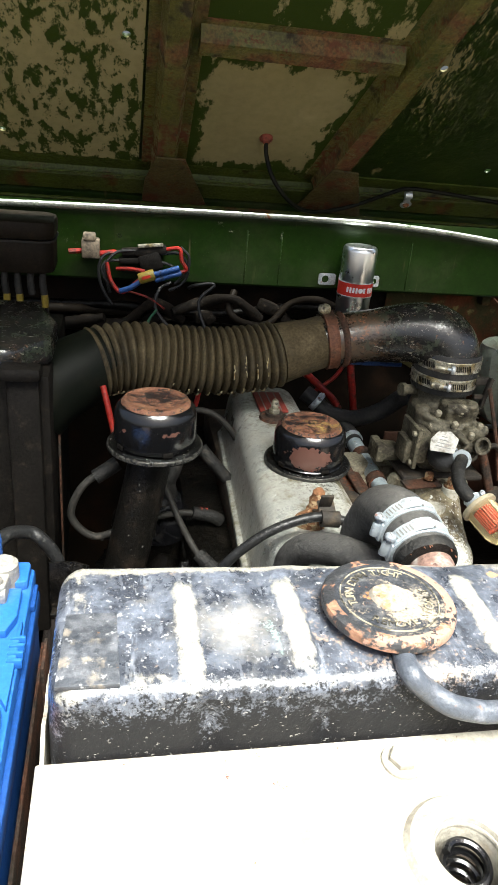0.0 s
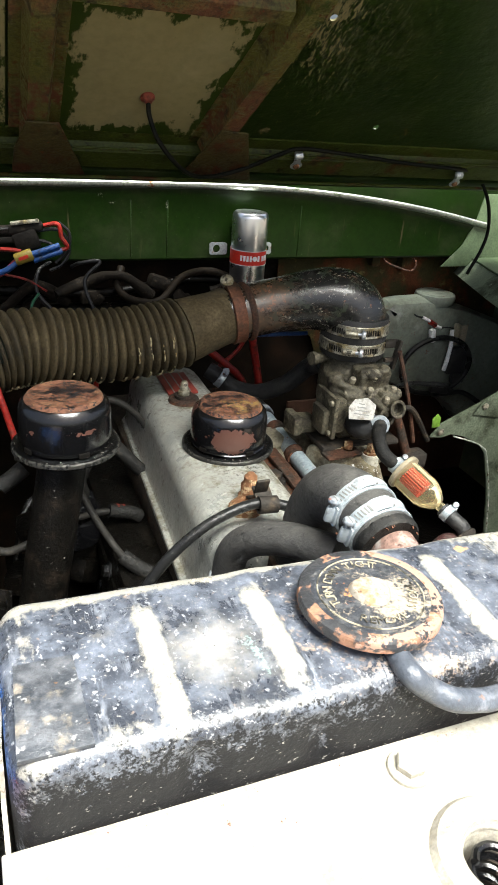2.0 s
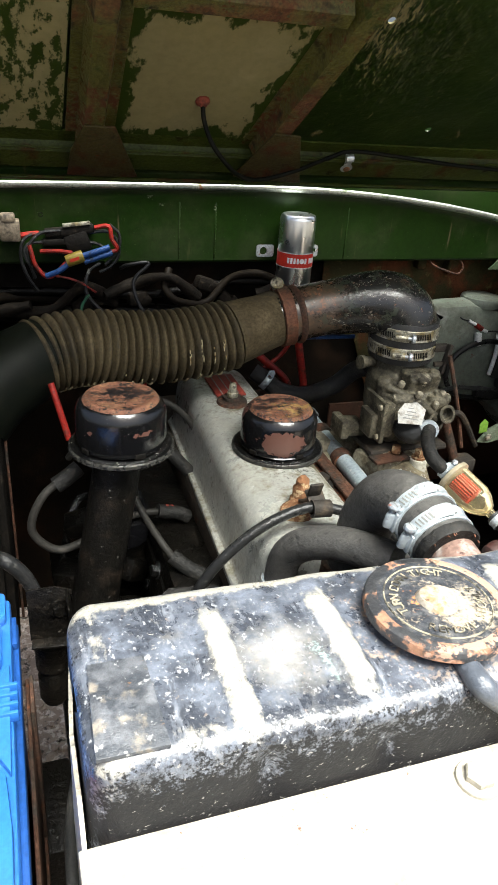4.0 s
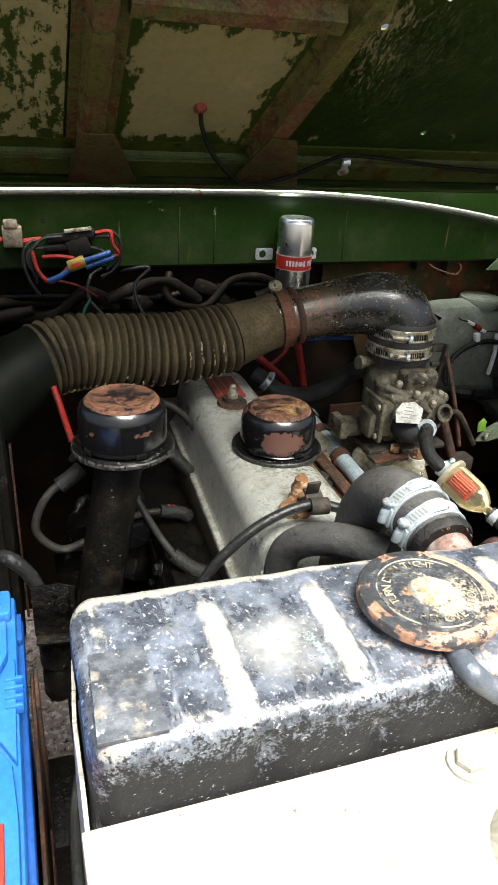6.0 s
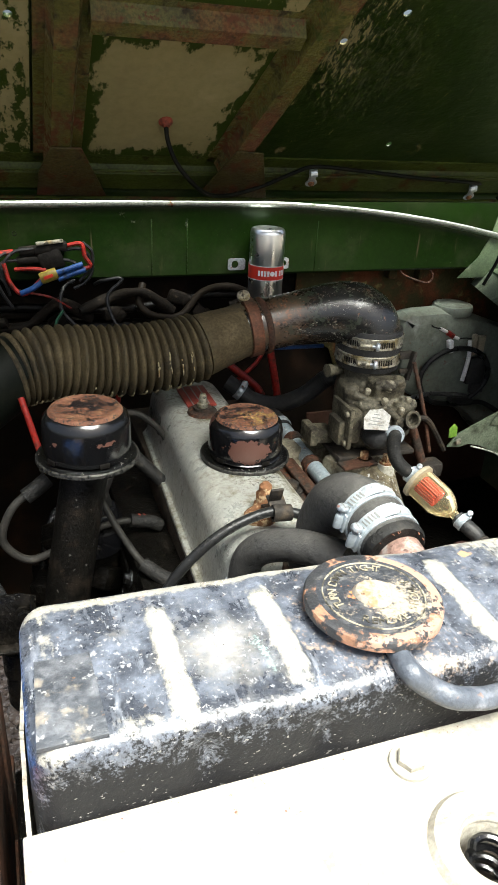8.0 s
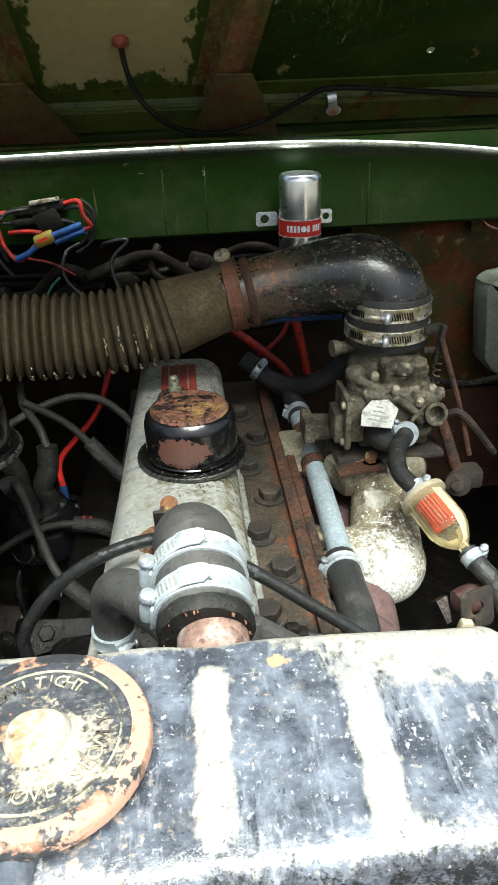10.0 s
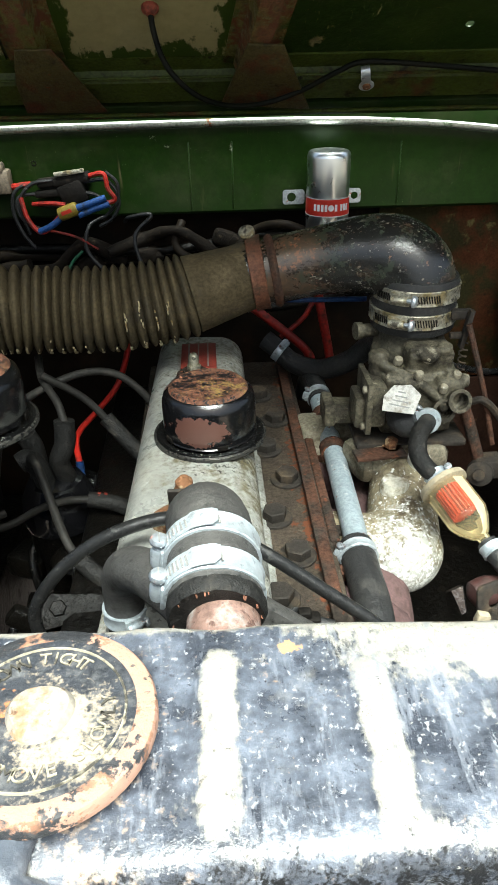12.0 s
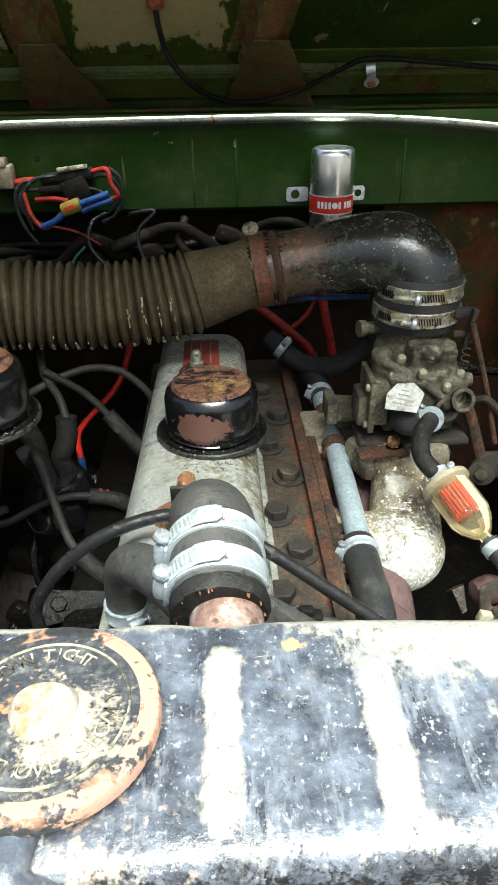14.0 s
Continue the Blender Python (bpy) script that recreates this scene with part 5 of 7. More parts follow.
part("cover_stud", merged(lathe([(0.016, 0.890), (0.0155, 0.899), (0.011, 0.903), (0.005, 0.905)], 16, Matrix.Translation((0.107, 0.2249, 0.0037)), wobble=lambda a, z: 1 + 0.08 * math.sin(3 * a + 40 * z)), lathe([(0.012, 0.890), (0.0115, 0.902), (0.0092, 0.904), (0.0092, 0.913), (0.0070, 0.916), (0.0068, 0.922), (0.003, 0.926)], 10, Matrix.Translation((0.1163, 0.2378, 0.0037)), wobble=lambda a, z: 1 + 0.06 * math.sin(2 * a + 300 * z))), M["rust_bright"], engine, "orange rusty cover nut")
for k, (x, y) in enumerate(((0.1881, 0.2143), (0.2089, 0.2682), (0.1936, 0.3244), (0.2121, 0.3893), (0.1957, 0.4503), (0.2116, 0.5162), (0.1959, 0.5807))):
    part("head_bolt", moved(bolt(0.0118, 0.010), Matrix.Translation((x, y, 0.8225)) @ pose(0, 0, 0, 0, 0, 37 * k)), M["iron"], engine)
part("head_edge", box((0.2263, 0.1626, 0.8228), (0.2383, 0.6676, 0.8286), 0.002), M["rust"], engine)
part("thermostat_housing", lathe([(0.034, 0.80), (0.034, 0.83), (0.028, 0.845), (0.026, 0.88)], 32, Matrix.Translation((0.1312, 0.1501, 0.0082))), M["rust"], engine)
part("exhaust_manifold", merged(tube([(0.2451, 0.5662, 0.7553), (0.29, 0.4826, 0.754), (0.2877, 0.2856, 0.7571), (0.2782, 0.2103, 0.7295)], 0.03, 16), *[tube([(0.231, y, 0.789), (0.262, y, 0.781), (0.288, y, 0.758)], 0.024, 14) for y in (0.23, 0.345, 0.463)]), M["purple"], engine, "faded maroon exhaust manifold")
part("side_bracket", box((0.2406, 0.2865, 0.7834), (0.2506, 0.5265, 0.8214), 0.003), M["rust"], engine)
for y in (0.258, 0.315, 0.454):
    part("manifold_stud", moved(bolt(0.008, 0.02, False), along((0.2395, y, 0.808), (1, 0, 0))), M["rust"], engine)


def breather(c, r, z0, z1, flange_r, name_label):
    root = thing("oil_breather_cap", name_label, "breather cap", (c[0], c[1], z0), "oil breather caps")
    m = Matrix.Translation((c[0], c[1], 0))
    h = z1 - z0
    part("body", lathe([(flange_r - 0.008, z0 + 0.006), (r, z0 + 0.007), (r + 0.0005, z0 + 0.010), (r + 0.0015, z0 + 0.014), (r + 0.001, z0 + h * 0.45), (r + 0.001, z0 + h * 0.72), (r - 0.001, z1 - 0.007), (r - 0.005, z1 - 0.003), (r - 0.007, z1 - 0.0035), (0.001, z1 - 0.0035)], 56, m), M["black_gloss"], root)
    part("top", lathe([(r - 0.0055, z1 - 0.0028), (r - 0.0075, z1), (r - 0.0095, z1 + 0.0008), (r - 0.0115, z1 + 0.0004), (r - 0.013, z1 - 0.0006), (r - 0.02, z1 - 0.0004), (0.001, z1 + 0.0006)], 48, m), M["rust_top"], root, "rusted flaking top")
    part("flange", lathe([(r - 0.006, z0 - 0.002), (flange_r, z0 - 0.002), (flange_r + 0.001, z0), (flange_r, z0 + 0.0035), (flange_r - 0.003, z0 + 0.003), (flange_r - 0.006, z0 + 0.0015), (r - 0.004, z0 + 0.003)], 56, m), M["oily_rim"], root, "oily lower flange")
    part("rim", lathe([(flange_r + 0.0008, z0 - 0.0012), (flange_r + 0.0018, z0 + 0.0002), (flange_r + 0.0014, z0 + 0.0030), (flange_r - 0.0002, z0 + 0.0041), (flange_r - 0.0012, z0 + 0.0030)], 56, m, ends=False), M["rim"], root, "bright worn rim")
    for a in range(3):
        part("vent_tab", moved(cbox((r + 0.0006, 0, z0 + 0.0075), (0.0016, 0.010, 0.005), 0.0006), m @ pose(0, 0, 0, 0, 0, 210 + 75 * a)), M["black_matt"], root)
    return root


breather((0.1365, 0.3595), 0.0415, 0.8965, 0.9475, 0.0505, "black oil breather cap with rusted top on the rocker cover")
breather((-0.0495, 0.2945), 0.0408, 0.951, 1.002, 0.0480, "black oil filler cap with rusted top on a tall tube")
filler = thing("oil_filler_tube", "tall black oil filler tube rising from the engine side", "filler tube", (-0.0753, 0.2624, 0.7021))
part("tube", tube([(-0.0505, 0.2950, 0.9526), (-0.0605, 0.2840, 0.9055), (-0.0791, 0.2665, 0.8172), (-0.0929, 0.2561, 0.7392), (-0.0853, 0.2729, 0.6826), (-0.0178, 0.3089, 0.6307)], 0.0225, 24), M["oily_tube"], filler)
part("collar", lathe([(0.024, 0), (0.026, 0.002), (0.026, 0.01), (0.024, 0.012)], 32, along((-0.0522, 0.2875, 0.9389), (0.22, 0.18, 0.96))), M["black_matt"], filler)

# ---------------------------------------------------------------- air intake
AXIS = [(-0.19, 0.435, 0.925), (-0.165, 0.450, 0.949), (-0.119, 0.471, 0.974), (-0.098, 0.479, 0.9775), (-0.064, 0.487, 0.979), (-0.016, 0.495, 0.974), (0.04, 0.499, 0.972), (0.10, 0.505, 0.977), (0.15, 0.512, 0.988), (0.186, 0.518, 0.997)]
RIDGES, RIBBED = 24, 0.785


def corrugated(s):
    if s > RIBBED:
        return 0.0405 - 0.005 * min(1, (s - RIBBED) / 0.16)
    return 0.0358 + 0.0087 * abs(math.sin(s * math.pi * RIDGES / RIBBED)) ** 0.8


air_hose = thing("air_intake_hose", "dusty brown corrugated rubber air intake hose", "air hose", (-0.0092, 0.4948, 0.9301))
part("hose", tube(AXIS[2:], corrugated, 40, 74), M["dusty_rubber"], air_hose)
part("end_cuff", tube(AXIS[:3] + [(-0.112, 0.474, 0.9755)], lambda s: 0.0452 - 0.004 * max(0.0, (s - 0.75) / 0.25), 40, 10), M["cuff"], air_hose, "smooth black rubber end cuff")
rng = random.Random(7)
ridge = spline(AXIS[2:], 74)
flakes = bmesh.new()
for _ in range(420):
    f = 0.04 + 0.68 * rng.random() ** 0.6
    f = (round(f * RIDGES / RIBBED - 0.5) + 0.5) * RIBBED / RIDGES
    i = int(f * (len(ridge) - 1))
    d = (ridge[i + 1] - ridge[i]).normalized()
    a = rng.gauss(-72, 13) if f < 0.58 or rng.random() < 0.6 else rng.uniform(-90, 30)
    side = d.cross(Vector((0, 0, 1))).normalized()
    out = (side * math.cos(radians(a)) + d.cross(side) * -math.sin(radians(a))).normalized()
    p = ridge[i] + out * 0.0446 + d * rng.uniform(-0.0012, 0.0012)
    tan = d.cross(out)
    size = rng.uniform(0.0006, 0.0019)
    vs = [flakes.verts.new(p + tan * size * u * rng.uniform(0.8, 3.2) + out * 0.0009 * w + d * 0.0008 * v) for u, w, v in ((-1, -1, -1), (1, -1, -1), (1, -1, 1), (-1, -1, 1), (0.2, 1, 0.3))]
    for q in ((0, 1, 2, 3), (0, 1, 4), (1, 2, 4), (2, 3, 4), (3, 0, 4)):
        flakes.faces.new([vs[k] for k in q])
tagged(part("frayed_edges", flakes, M["frayed_cord"], air_hose, "frayed cream fabric on the ring edges"), "", "", "", "stuff")
elbow = thing("intake_elbow", "black painted metal intake elbow above the carburettor", "intake elbow", (0.3495, 0.4827, 0.9679))
part("pipe", tube([(0.1786, 0.5167, 0.996), (0.2118, 0.515, 1.0023), (0.259, 0.5087, 1.0125), (0.3011, 0.5005, 1.0189), (0.3287, 0.4927, 1.0175), (0.3457, 0.4861, 1.0066), (0.3512, 0.4817, 0.9882), (0.3511, 0.4793, 0.9634)], lambda s: 0.0345 + 0.0085 * min(1, max(0, (s - 0.35) / 0.35)), 40, 10), M["elbow"], elbow)
part("lip", lathe([(0.0352, -0.004), (0.0378, -0.001), (0.0382, 0.0015), (0.0366, 0.004), (0.0346, 0.005)], 40, along((0.2089, 0.5152, 1.0013), (1, 0, 0.18)), ends=False), M["rust"], elbow)
strap = thing("hose_strap", "rusty wide hose strap with a top screw", "hose clamp", (0.1909, 0.5171, 0.9972))
m = along((0.1929, 0.5171, 0.9991), (1, -0.03, 0.17))
part("band", lathe([(0.0365, -0.0078), (0.0385, -0.0078), (0.0394, -0.007), (0.0386, -0.0055), (0.0386, 0.0055), (0.0394, 0.007), (0.0385, 0.0078), (0.0365, 0.0078)], 44, m), M["strap"], strap)
part("buckle", moved(merged(cbox((0.0395, 0, 0), (0.002, 0.012, 0.013), 0.0006), cbox((0.0408, 0.008, 0), (0.004, 0.003, 0.012), 0.0008)), m @ pose(0, 0, 0, 0, 0, 212)), M["strap"], strap)
part("screw", lathe([(0.005, 0.0), (0.005, 0.008), (0.0085, 0.009), (0.0085, 0.013), (0.007, 0.014)], 16, along((0.1839, 0.5257, 1.0324), (-0.2, -0.6, 0.75))), M["clamp_old"], strap)
hose_clamp((0.3522, 0.4806, 0.991), (0, 0, 1), 0.0437, 240, M["clamp_old"], 0.015, "tarnished worm-drive clamp on the intake elbow")
hose_clamp((0.3512, 0.4794, 0.9671), (0, 0, 1), 0.0437, 240, M["clamp_old"], 0.015, "worm-drive clamp above the carburettor")
solo("rubber_sleeve", lathe([(0.0425, 0.944), (0.0433, 0.946), (0.0433, 0.996), (0.0425, 0.998)], 40, Matrix.Translation((0.3517, 0.48, 0.0071))), M["rubber"], "black rubber sleeve joining elbow and carburettor", "rubber sleeve")

# ---------------------------------------------------------------- carburettor
carb = thing("carburettor", "dirty cast alloy downdraught carburettor with a paper tag", "carburettor", (0.3451, 0.4587, 0.8398))
cast = merged(
    lathe([(0.036, 0.868), (0.041, 0.885), (0.041, 0.918), (0.038, 0.934), (0.0345, 0.938), (0.0345, 0.958)], 36, Matrix.Translation((0.3515, 0.478, 0))),
    cbox((0.349, 0.452, 0.913), (0.080, 0.066, 0.030), 0.006, (14, 0, 0)),
    cbox((0.358, 0.434, 0.929), (0.046, 0.030, 0.032), 0.004, (12, 0, 2)),
    lathe([(0.011, 0), (0.011, 0.006), (0.008, 0.008), (0.001, 0.008)], 20, along((0.354, 0.420, 0.939), (0, -0.3, 1))),
    lathe([(0.008, 0), (0.008, 0.007), (0.006, 0.009), (0.001, 0.009)], 18, along((0.371, 0.424, 0.942), (0, -0.3, 1))),
    cbox((0.349, 0.440, 0.886), (0.068, 0.066, 0.054), 0.007, (0, 0, -3)),
    cbox((0.375, 0.421, 0.898), (0.030, 0.034, 0.042), 0.006, (0, 10, 0)),
    cbox((0.330, 0.418, 0.912), (0.034, 0.020, 0.022), 0.005, (20, 0, -20)),
    lathe([(0.0092, 0.868), (0.0092, 0.925), (0.0108, 0.927), (0.0108, 0.936), (0.008, 0.940), (0.001, 0.941)], 18, Matrix.Translation((0.309, 0.437, 0))),
    lathe([(0.0115, 0), (0.0115, 0.013), (0.0075, 0.015), (0.007, 0.024), (0.001, 0.0245)], 18, along((0.374, 0.420, 0.913), (1, -0.1, -0.05))),
    tube([(0.312, 0.428, 0.928), (0.338, 0.412, 0.919), (0.362, 0.404, 0.903), (0.372, 0.402, 0.888)], 0.0055, 10),
    tube([(0.336, 0.424, 0.945), (0.357, 0.417, 0.947), (0.380, 0.420, 0.940)], 0.0032, 8),
    cbox((0.349, 0.452, 0.862), (0.074, 0.072, 0.016), 0.004))
ob = part("body", cast, M["dusty_alloy"], carb, "dust-coated casting with bosses and ribs")
rm = ob.modifiers.new("fuse", "REMESH")
rm.mode, rm.voxel_size, rm.use_smooth_shade = "VOXEL", 0.0016, True
sm = ob.modifiers.new("soften", "SMOOTH")
sm.factor, sm.iterations = 0.5, 3
part("diaphragm_cover", merged(cbox((0.303, 0.424, 0.893), (0.020, 0.044, 0.046), 0.004), cbox((0.2945, 0.424, 0.893), (0.006, 0.054, 0.056), 0.0015), cbox((0.2875, 0.425, 0.884), (0.010, 0.034, 0.034), 0.003)), M["dusty_alloy"], carb, "square diaphragm cover with corner screws")
part("lever_arm", merged(cbox((0.276, 0.452, 0.866), (0.034, 0.030, 0.020), 0.004, (0, 6, 4)), cbox((0.262, 0.452, 0.868), (0.012, 0.036, 0.026), 0.003)), M["dusty_alloy"], carb)
for x, y, z in ((0.3528, 0.4134, 0.9396), (0.3587, 0.4265, 0.9423), (0.3422, 0.4036, 0.9267), (0.3831, 0.4124, 0.9208), (0.3251, 0.4216, 0.9348), (0.3673, 0.4011, 0.9123), (0.3173, 0.4177, 0.9172)):
    part("screw", lathe([(0.0046, -0.003), (0.0046, 0.0025), (0.0036, 0.004), (0.001, 0.0042)], 10, along((x, y, z), (0, -0.45, 0.9))), M["alloy"], carb)
for z in (0.872, 0.913):
    part("screw", lathe([(0.004, 0), (0.004, 0.003), (0.003, 0.004)], 10, along((0.2915, 0.404, z), (-1, 0, 0))), M["alloy"], carb)
for x, z in ((0.3679, 0.8839), (0.3826, 0.8936)):
    part("union", lathe([(0.0115, 0), (0.0115, 0.016), (0.0122, 0.018), (0.0122, 0.021), (0.0085, 0.021), (0.0078, 0.010), (0.001, 0.009)], 24, along((x, 0.4147, z), (0.08, -1, 0.35))), M["dusty_alloy"], carb)
part("stub", lathe([(0.007, 0), (0.007, 0.02), (0.009, 0.021), (0.009, 0.028)], 14, along((0.3196, 0.4838, 0.944), (-1, -0.2, 0.05))), M["dusty_alloy"], carb)
part("inlet_boot", tube([(0.3362, 0.4196, 0.8841), (0.3277, 0.4021, 0.8821), (0.33, 0.3877, 0.8825), (0.3405, 0.3807, 0.8887)], 0.0145, 20), M["rubber"], carb, "black rubber inlet boot")
part("base_flange", cbox((0.3431, 0.4468, 0.8473), (0.115, 0.088, 0.008), 0.003), M["iron"], carb)
TAG = along((0.321, 0.381, 0.9125), (-0.25, -0.72, 0.65), 0) @ pose(0, 0, 0, 0, 0, 264) @ Matrix.Diagonal((0.88, 1.0, 1, 1))
part("tag", moved(slab([(-0.018, -0.015), (0.016, -0.012), (0.019, 0.008), (0.006, 0.016), (-0.012, 0.012), (-0.02, 0.0)], 0, 0.0014, 0.0004), TAG), M["paper"], carb, "crumpled pale paper tag")
part("tag_bars", moved(merged(*[box((-0.012 + 0.002 * i, -0.0075 + 0.0045 * i, 0.0014), (0.010 - 0.0025 * i, -0.0062 + 0.0045 * i, 0.0018), 0) for i in range(4)]), TAG), M["grey_print"], carb)
manifold = thing("inlet_manifold", "crusted white alloy inlet manifold under the carburettor", "manifold", (0.2973, 0.3331, 0.7846))
bend = merged(lathe([(0.0425 * math.sin(radians(a)), -0.0425 * math.cos(radians(a))) for a in (4, 20, 36, 52, 68, 84, 100, 116, 132, 148, 164, 176)], 28, Matrix.Translation((0.3135, 0.3196, 0.7783)) @ Matrix.Diagonal((1.06, 1, 0.98, 1))),
              tube([(0.3458, 0.4331, 0.8222), (0.3359, 0.3989, 0.8115), (0.3279, 0.3649, 0.7934), (0.3218, 0.331, 0.781)], lambda s: 0.033 + 0.004 * s, 24),
              tube([(0.2277, 0.332, 0.7836), (0.2573, 0.3277, 0.7819), (0.2883, 0.3222, 0.7786), (0.3145, 0.3199, 0.7789)], lambda s: 0.031 + 0.008 * s, 24))
ob = part("elbow", bend, M["manifold"], manifold, "tan casting with a white crusted bend")
rm = ob.modifiers.new("fuse", "REMESH")
rm.mode, rm.voxel_size, rm.use_smooth_shade = "VOXEL", 0.0028, True
sm = ob.modifiers.new("blend", "SMOOTH")
sm.factor, sm.iterations = 0.5, 14
part("neck", merged(cbox((0.3369, 0.4239, 0.8329), (0.085, 0.065, 0.03), 0.010, (0, 0, 6)), cbox((0.31, 0.4212, 0.8251), (0.06, 0.05, 0.035), 0.010, (0, 0, 20))), M["alloy"], manifold)
part("boss", lathe([(0.0145, 0.76), (0.0140, 0.806), (0.0125, 0.809), (0.001, 0.8095)], 24, Matrix.Translation((0.3174, 0.3626, 0.0234))), M["white_alloy"], manifold)
part("runner", merged(cbox((0.2912, 0.498, 0.8165), (0.11, 0.05, 0.028), 0.008, (0, 0, 3)), cbox((0.2563, 0.4855, 0.803), (0.02, 0.075, 0.03), 0.005)), M["alloy"], manifold)
part("adaptor", merged(cbox((0.3464, 0.4582, 0.8217), (0.085, 0.085, 0.02), 0.004), cbox((0.317, 0.4206, 0.8163), (0.06, 0.03, 0.02), 0.004)), M["alloy"], manifold)
for x, y in ((0.3198, 0.3984), (0.3451, 0.3831)):
    part("stud", moved(bolt(0.0065, 0.010), Matrix.Translation((x, y, 0.849))), M["rust_bright"], manifold)
    part("lug", lathe([(0.0125, 0.81), (0.0115, 0.8465), (0.001, 0.848)], 18, Matrix.Translation((x, y, 0))), M["white_alloy"], manifold)
part("strip", merged(cbox((0.3063, 0.3895, 0.8475), (0.052, 0.02, 0.004), 0.001, (0, 0, 6))), M["rust"], manifold)

heater = thing("heater_pipe", "weathered grey steel heater pipe with brown straps", "pipe", (0.263, 0.4349, 0.7994))
part("pipe", tube([(0.2704, 0.5957, 0.824), (0.2701, 0.5148, 0.8209), (0.2693, 0.4446, 0.8189), (0.2672, 0.3451, 0.8174), (0.265, 0.2715, 0.8166)], 0.0115, 18), M["zinc_pipe"], heater)
for x, y, z in ((0.2701, 0.5168, 0.8228), (0.2693, 0.4475, 0.8189)):
    part("strap", lathe([(0.0116, -0.008), (0.0142, -0.008), (0.0142, 0.008), (0.0116, 0.008)], 24, along((x, y, z - 0.001), (0, 1, 0.05))), M["rust"], heater)
part("front_hose", tube([(0.2634, 0.2835, 0.8162), (0.263, 0.2473, 0.8159), (0.2633, 0.201, 0.812), (0.2569, 0.1521, 0.798), (0.2342, 0.1074, 0.7724)], 0.0158, 18), M["rubber"], heater, "black rubber hose")
part("rear_hose", tube([(0.2705, 0.5581, 0.8224), (0.2704, 0.5957, 0.824), (0.2669, 0.6313, 0.8199), (0.2646, 0.6509, 0.7881)], 0.0135, 16), M["rubber"], heater)
hose_clamp((0.2632, 0.2707, 0.8164), (0, 1, 0.04), 0.0162, 285, M["clamp"], 0.010)
hose_clamp((0.2707, 0.5703, 0.8232), (0, 1, 0.05), 0.0138, 285, M["clamp"], 0.010)

# ---------------------------------------------------------------- fuel line
FA, FB = Vector((0.3463, 0.3087, 0.8601)), Vector((0.3696, 0.2533, 0.8382))
fd = (FB - FA).normalized()
fuel = thing("fuel_filter", "clear amber fuel filter with a red pleated element", "fuel filter", (0.3574, 0.287, 0.8452))
m = along(FA, fd)
part("flange", lathe([(0.014, -0.004), (0.0225, -0.003), (0.023, -0.001), (0.023, 0.002), (0.021, 0.003)], 36, m), M["white_plastic"], fuel, "grubby cream plastic flange")
part("bowl", lathe([(0.0195, 0.002), (0.0195, 0.036), (0.016, 0.046), (0.009, 0.056), (0.0055, 0.058), (0.0055, 0.064), (0.004, 0.064), (0.004, 0.057), (0.008, 0.0545), (0.0145, 0.0448), (0.018, 0.0352), (0.018, 0.003)], 8, m, ends=False), M["amber"], fuel, "clear amber bowl")
fin = []
for i in range(20):
    fin.append(moved(cbox((0.0085, 0, 0.019), (0.007, 0.0012, 0.028), 0.0), m @ pose(0, 0, 0, 0, 0, 18 * i)))
part("element", merged(lathe([(0.006, 0.005), (0.006, 0.033)], 16, m), *fin), M["red_paper"], fuel, "red pleated filter element")
part("spigot", lathe([(0.006, -0.018), (0.006, -0.004), (0.014, -0.004)], 16, m), M["white_plastic"], fuel)
fuel_line = thing("fuel_hose", "black rubber fuel hose between carburettor and filter", "hose", (0.3514, 0.3472, 0.8793))
part("upper_hose", tube([(0.3584, 0.3953, 0.8838), (0.3456, 0.3731, 0.891), (0.3316, 0.3511, 0.8872), (0.3291, 0.3312, 0.8757), tuple(FA - fd * 0.006)], 0.0086, 16), M["old_hose"], fuel_line)
part("lower_hose", tube([tuple(FB + fd * 0.0), tuple(FB + fd * 0.02), (0.3843, 0.226, 0.8224), (0.3962, 0.2025, 0.7877), (0.3963, 0.1813, 0.7422)], 0.0088, 16), M["rubber"], fuel_line)
hose_clamp(tuple(FA - fd * 0.011), tuple(fd), 0.0098, 300, M["clamp"], 0.009, "small bright fuel hose clamp", "fuel hose clamps")
hose_clamp(tuple(FB + fd * 0.008), tuple(fd), 0.0092, 300, M["clamp"], 0.009, "small bright fuel hose clamp", "fuel hose clamps")
hose_clamp((0.3475, 0.377, 0.8905), (0.5, 1, -0.3), 0.0108, 290, M["clamp"], 0.009, "small bright fuel hose clamp", "fuel hose clamps")

# ---------------------------------------------------------------- water hoses at the front
top_hose = thing("top_hose", "thick black radiator top hose", "hose", (0.1272, 0.1199, 0.9044))
part("frayed_end", lathe([(0.0185, -0.004), (0.0225, -0.005), (0.0240, -0.003), (0.0240, 0.003), (0.0225, 0.004)], 44, along((0.1399, 0.0395, 0.9819), (0, 1, 0.2)), wobble=lambda a, z: 1 + 0.012 * math.sin(9 * a) + 0.01 * math.sin(17 * a + 1)), M["old_hose"], top_hose, "frayed hose end with yellowed cords")
cords = []
for k in range(22):
    a = radians(rng.uniform(0, 360))
    cords.append(cbox((0.0212 * math.cos(a), 0.0212 * math.sin(a), -0.005), (rng.uniform(0.0004, 0.0009), rng.uniform(0.0004, 0.0009), rng.uniform(0.002, 0.004)), 0.0, (rng.uniform(-30, 30), rng.uniform(-30, 30), 0)))
tagged(part("cords", moved(merged(*cords), along((0.1399, 0.0395, 0.9819), (0, 1, 0.2))), M["strap"], top_hose, "yellowed frayed cords"), "", "", "", "stuff")
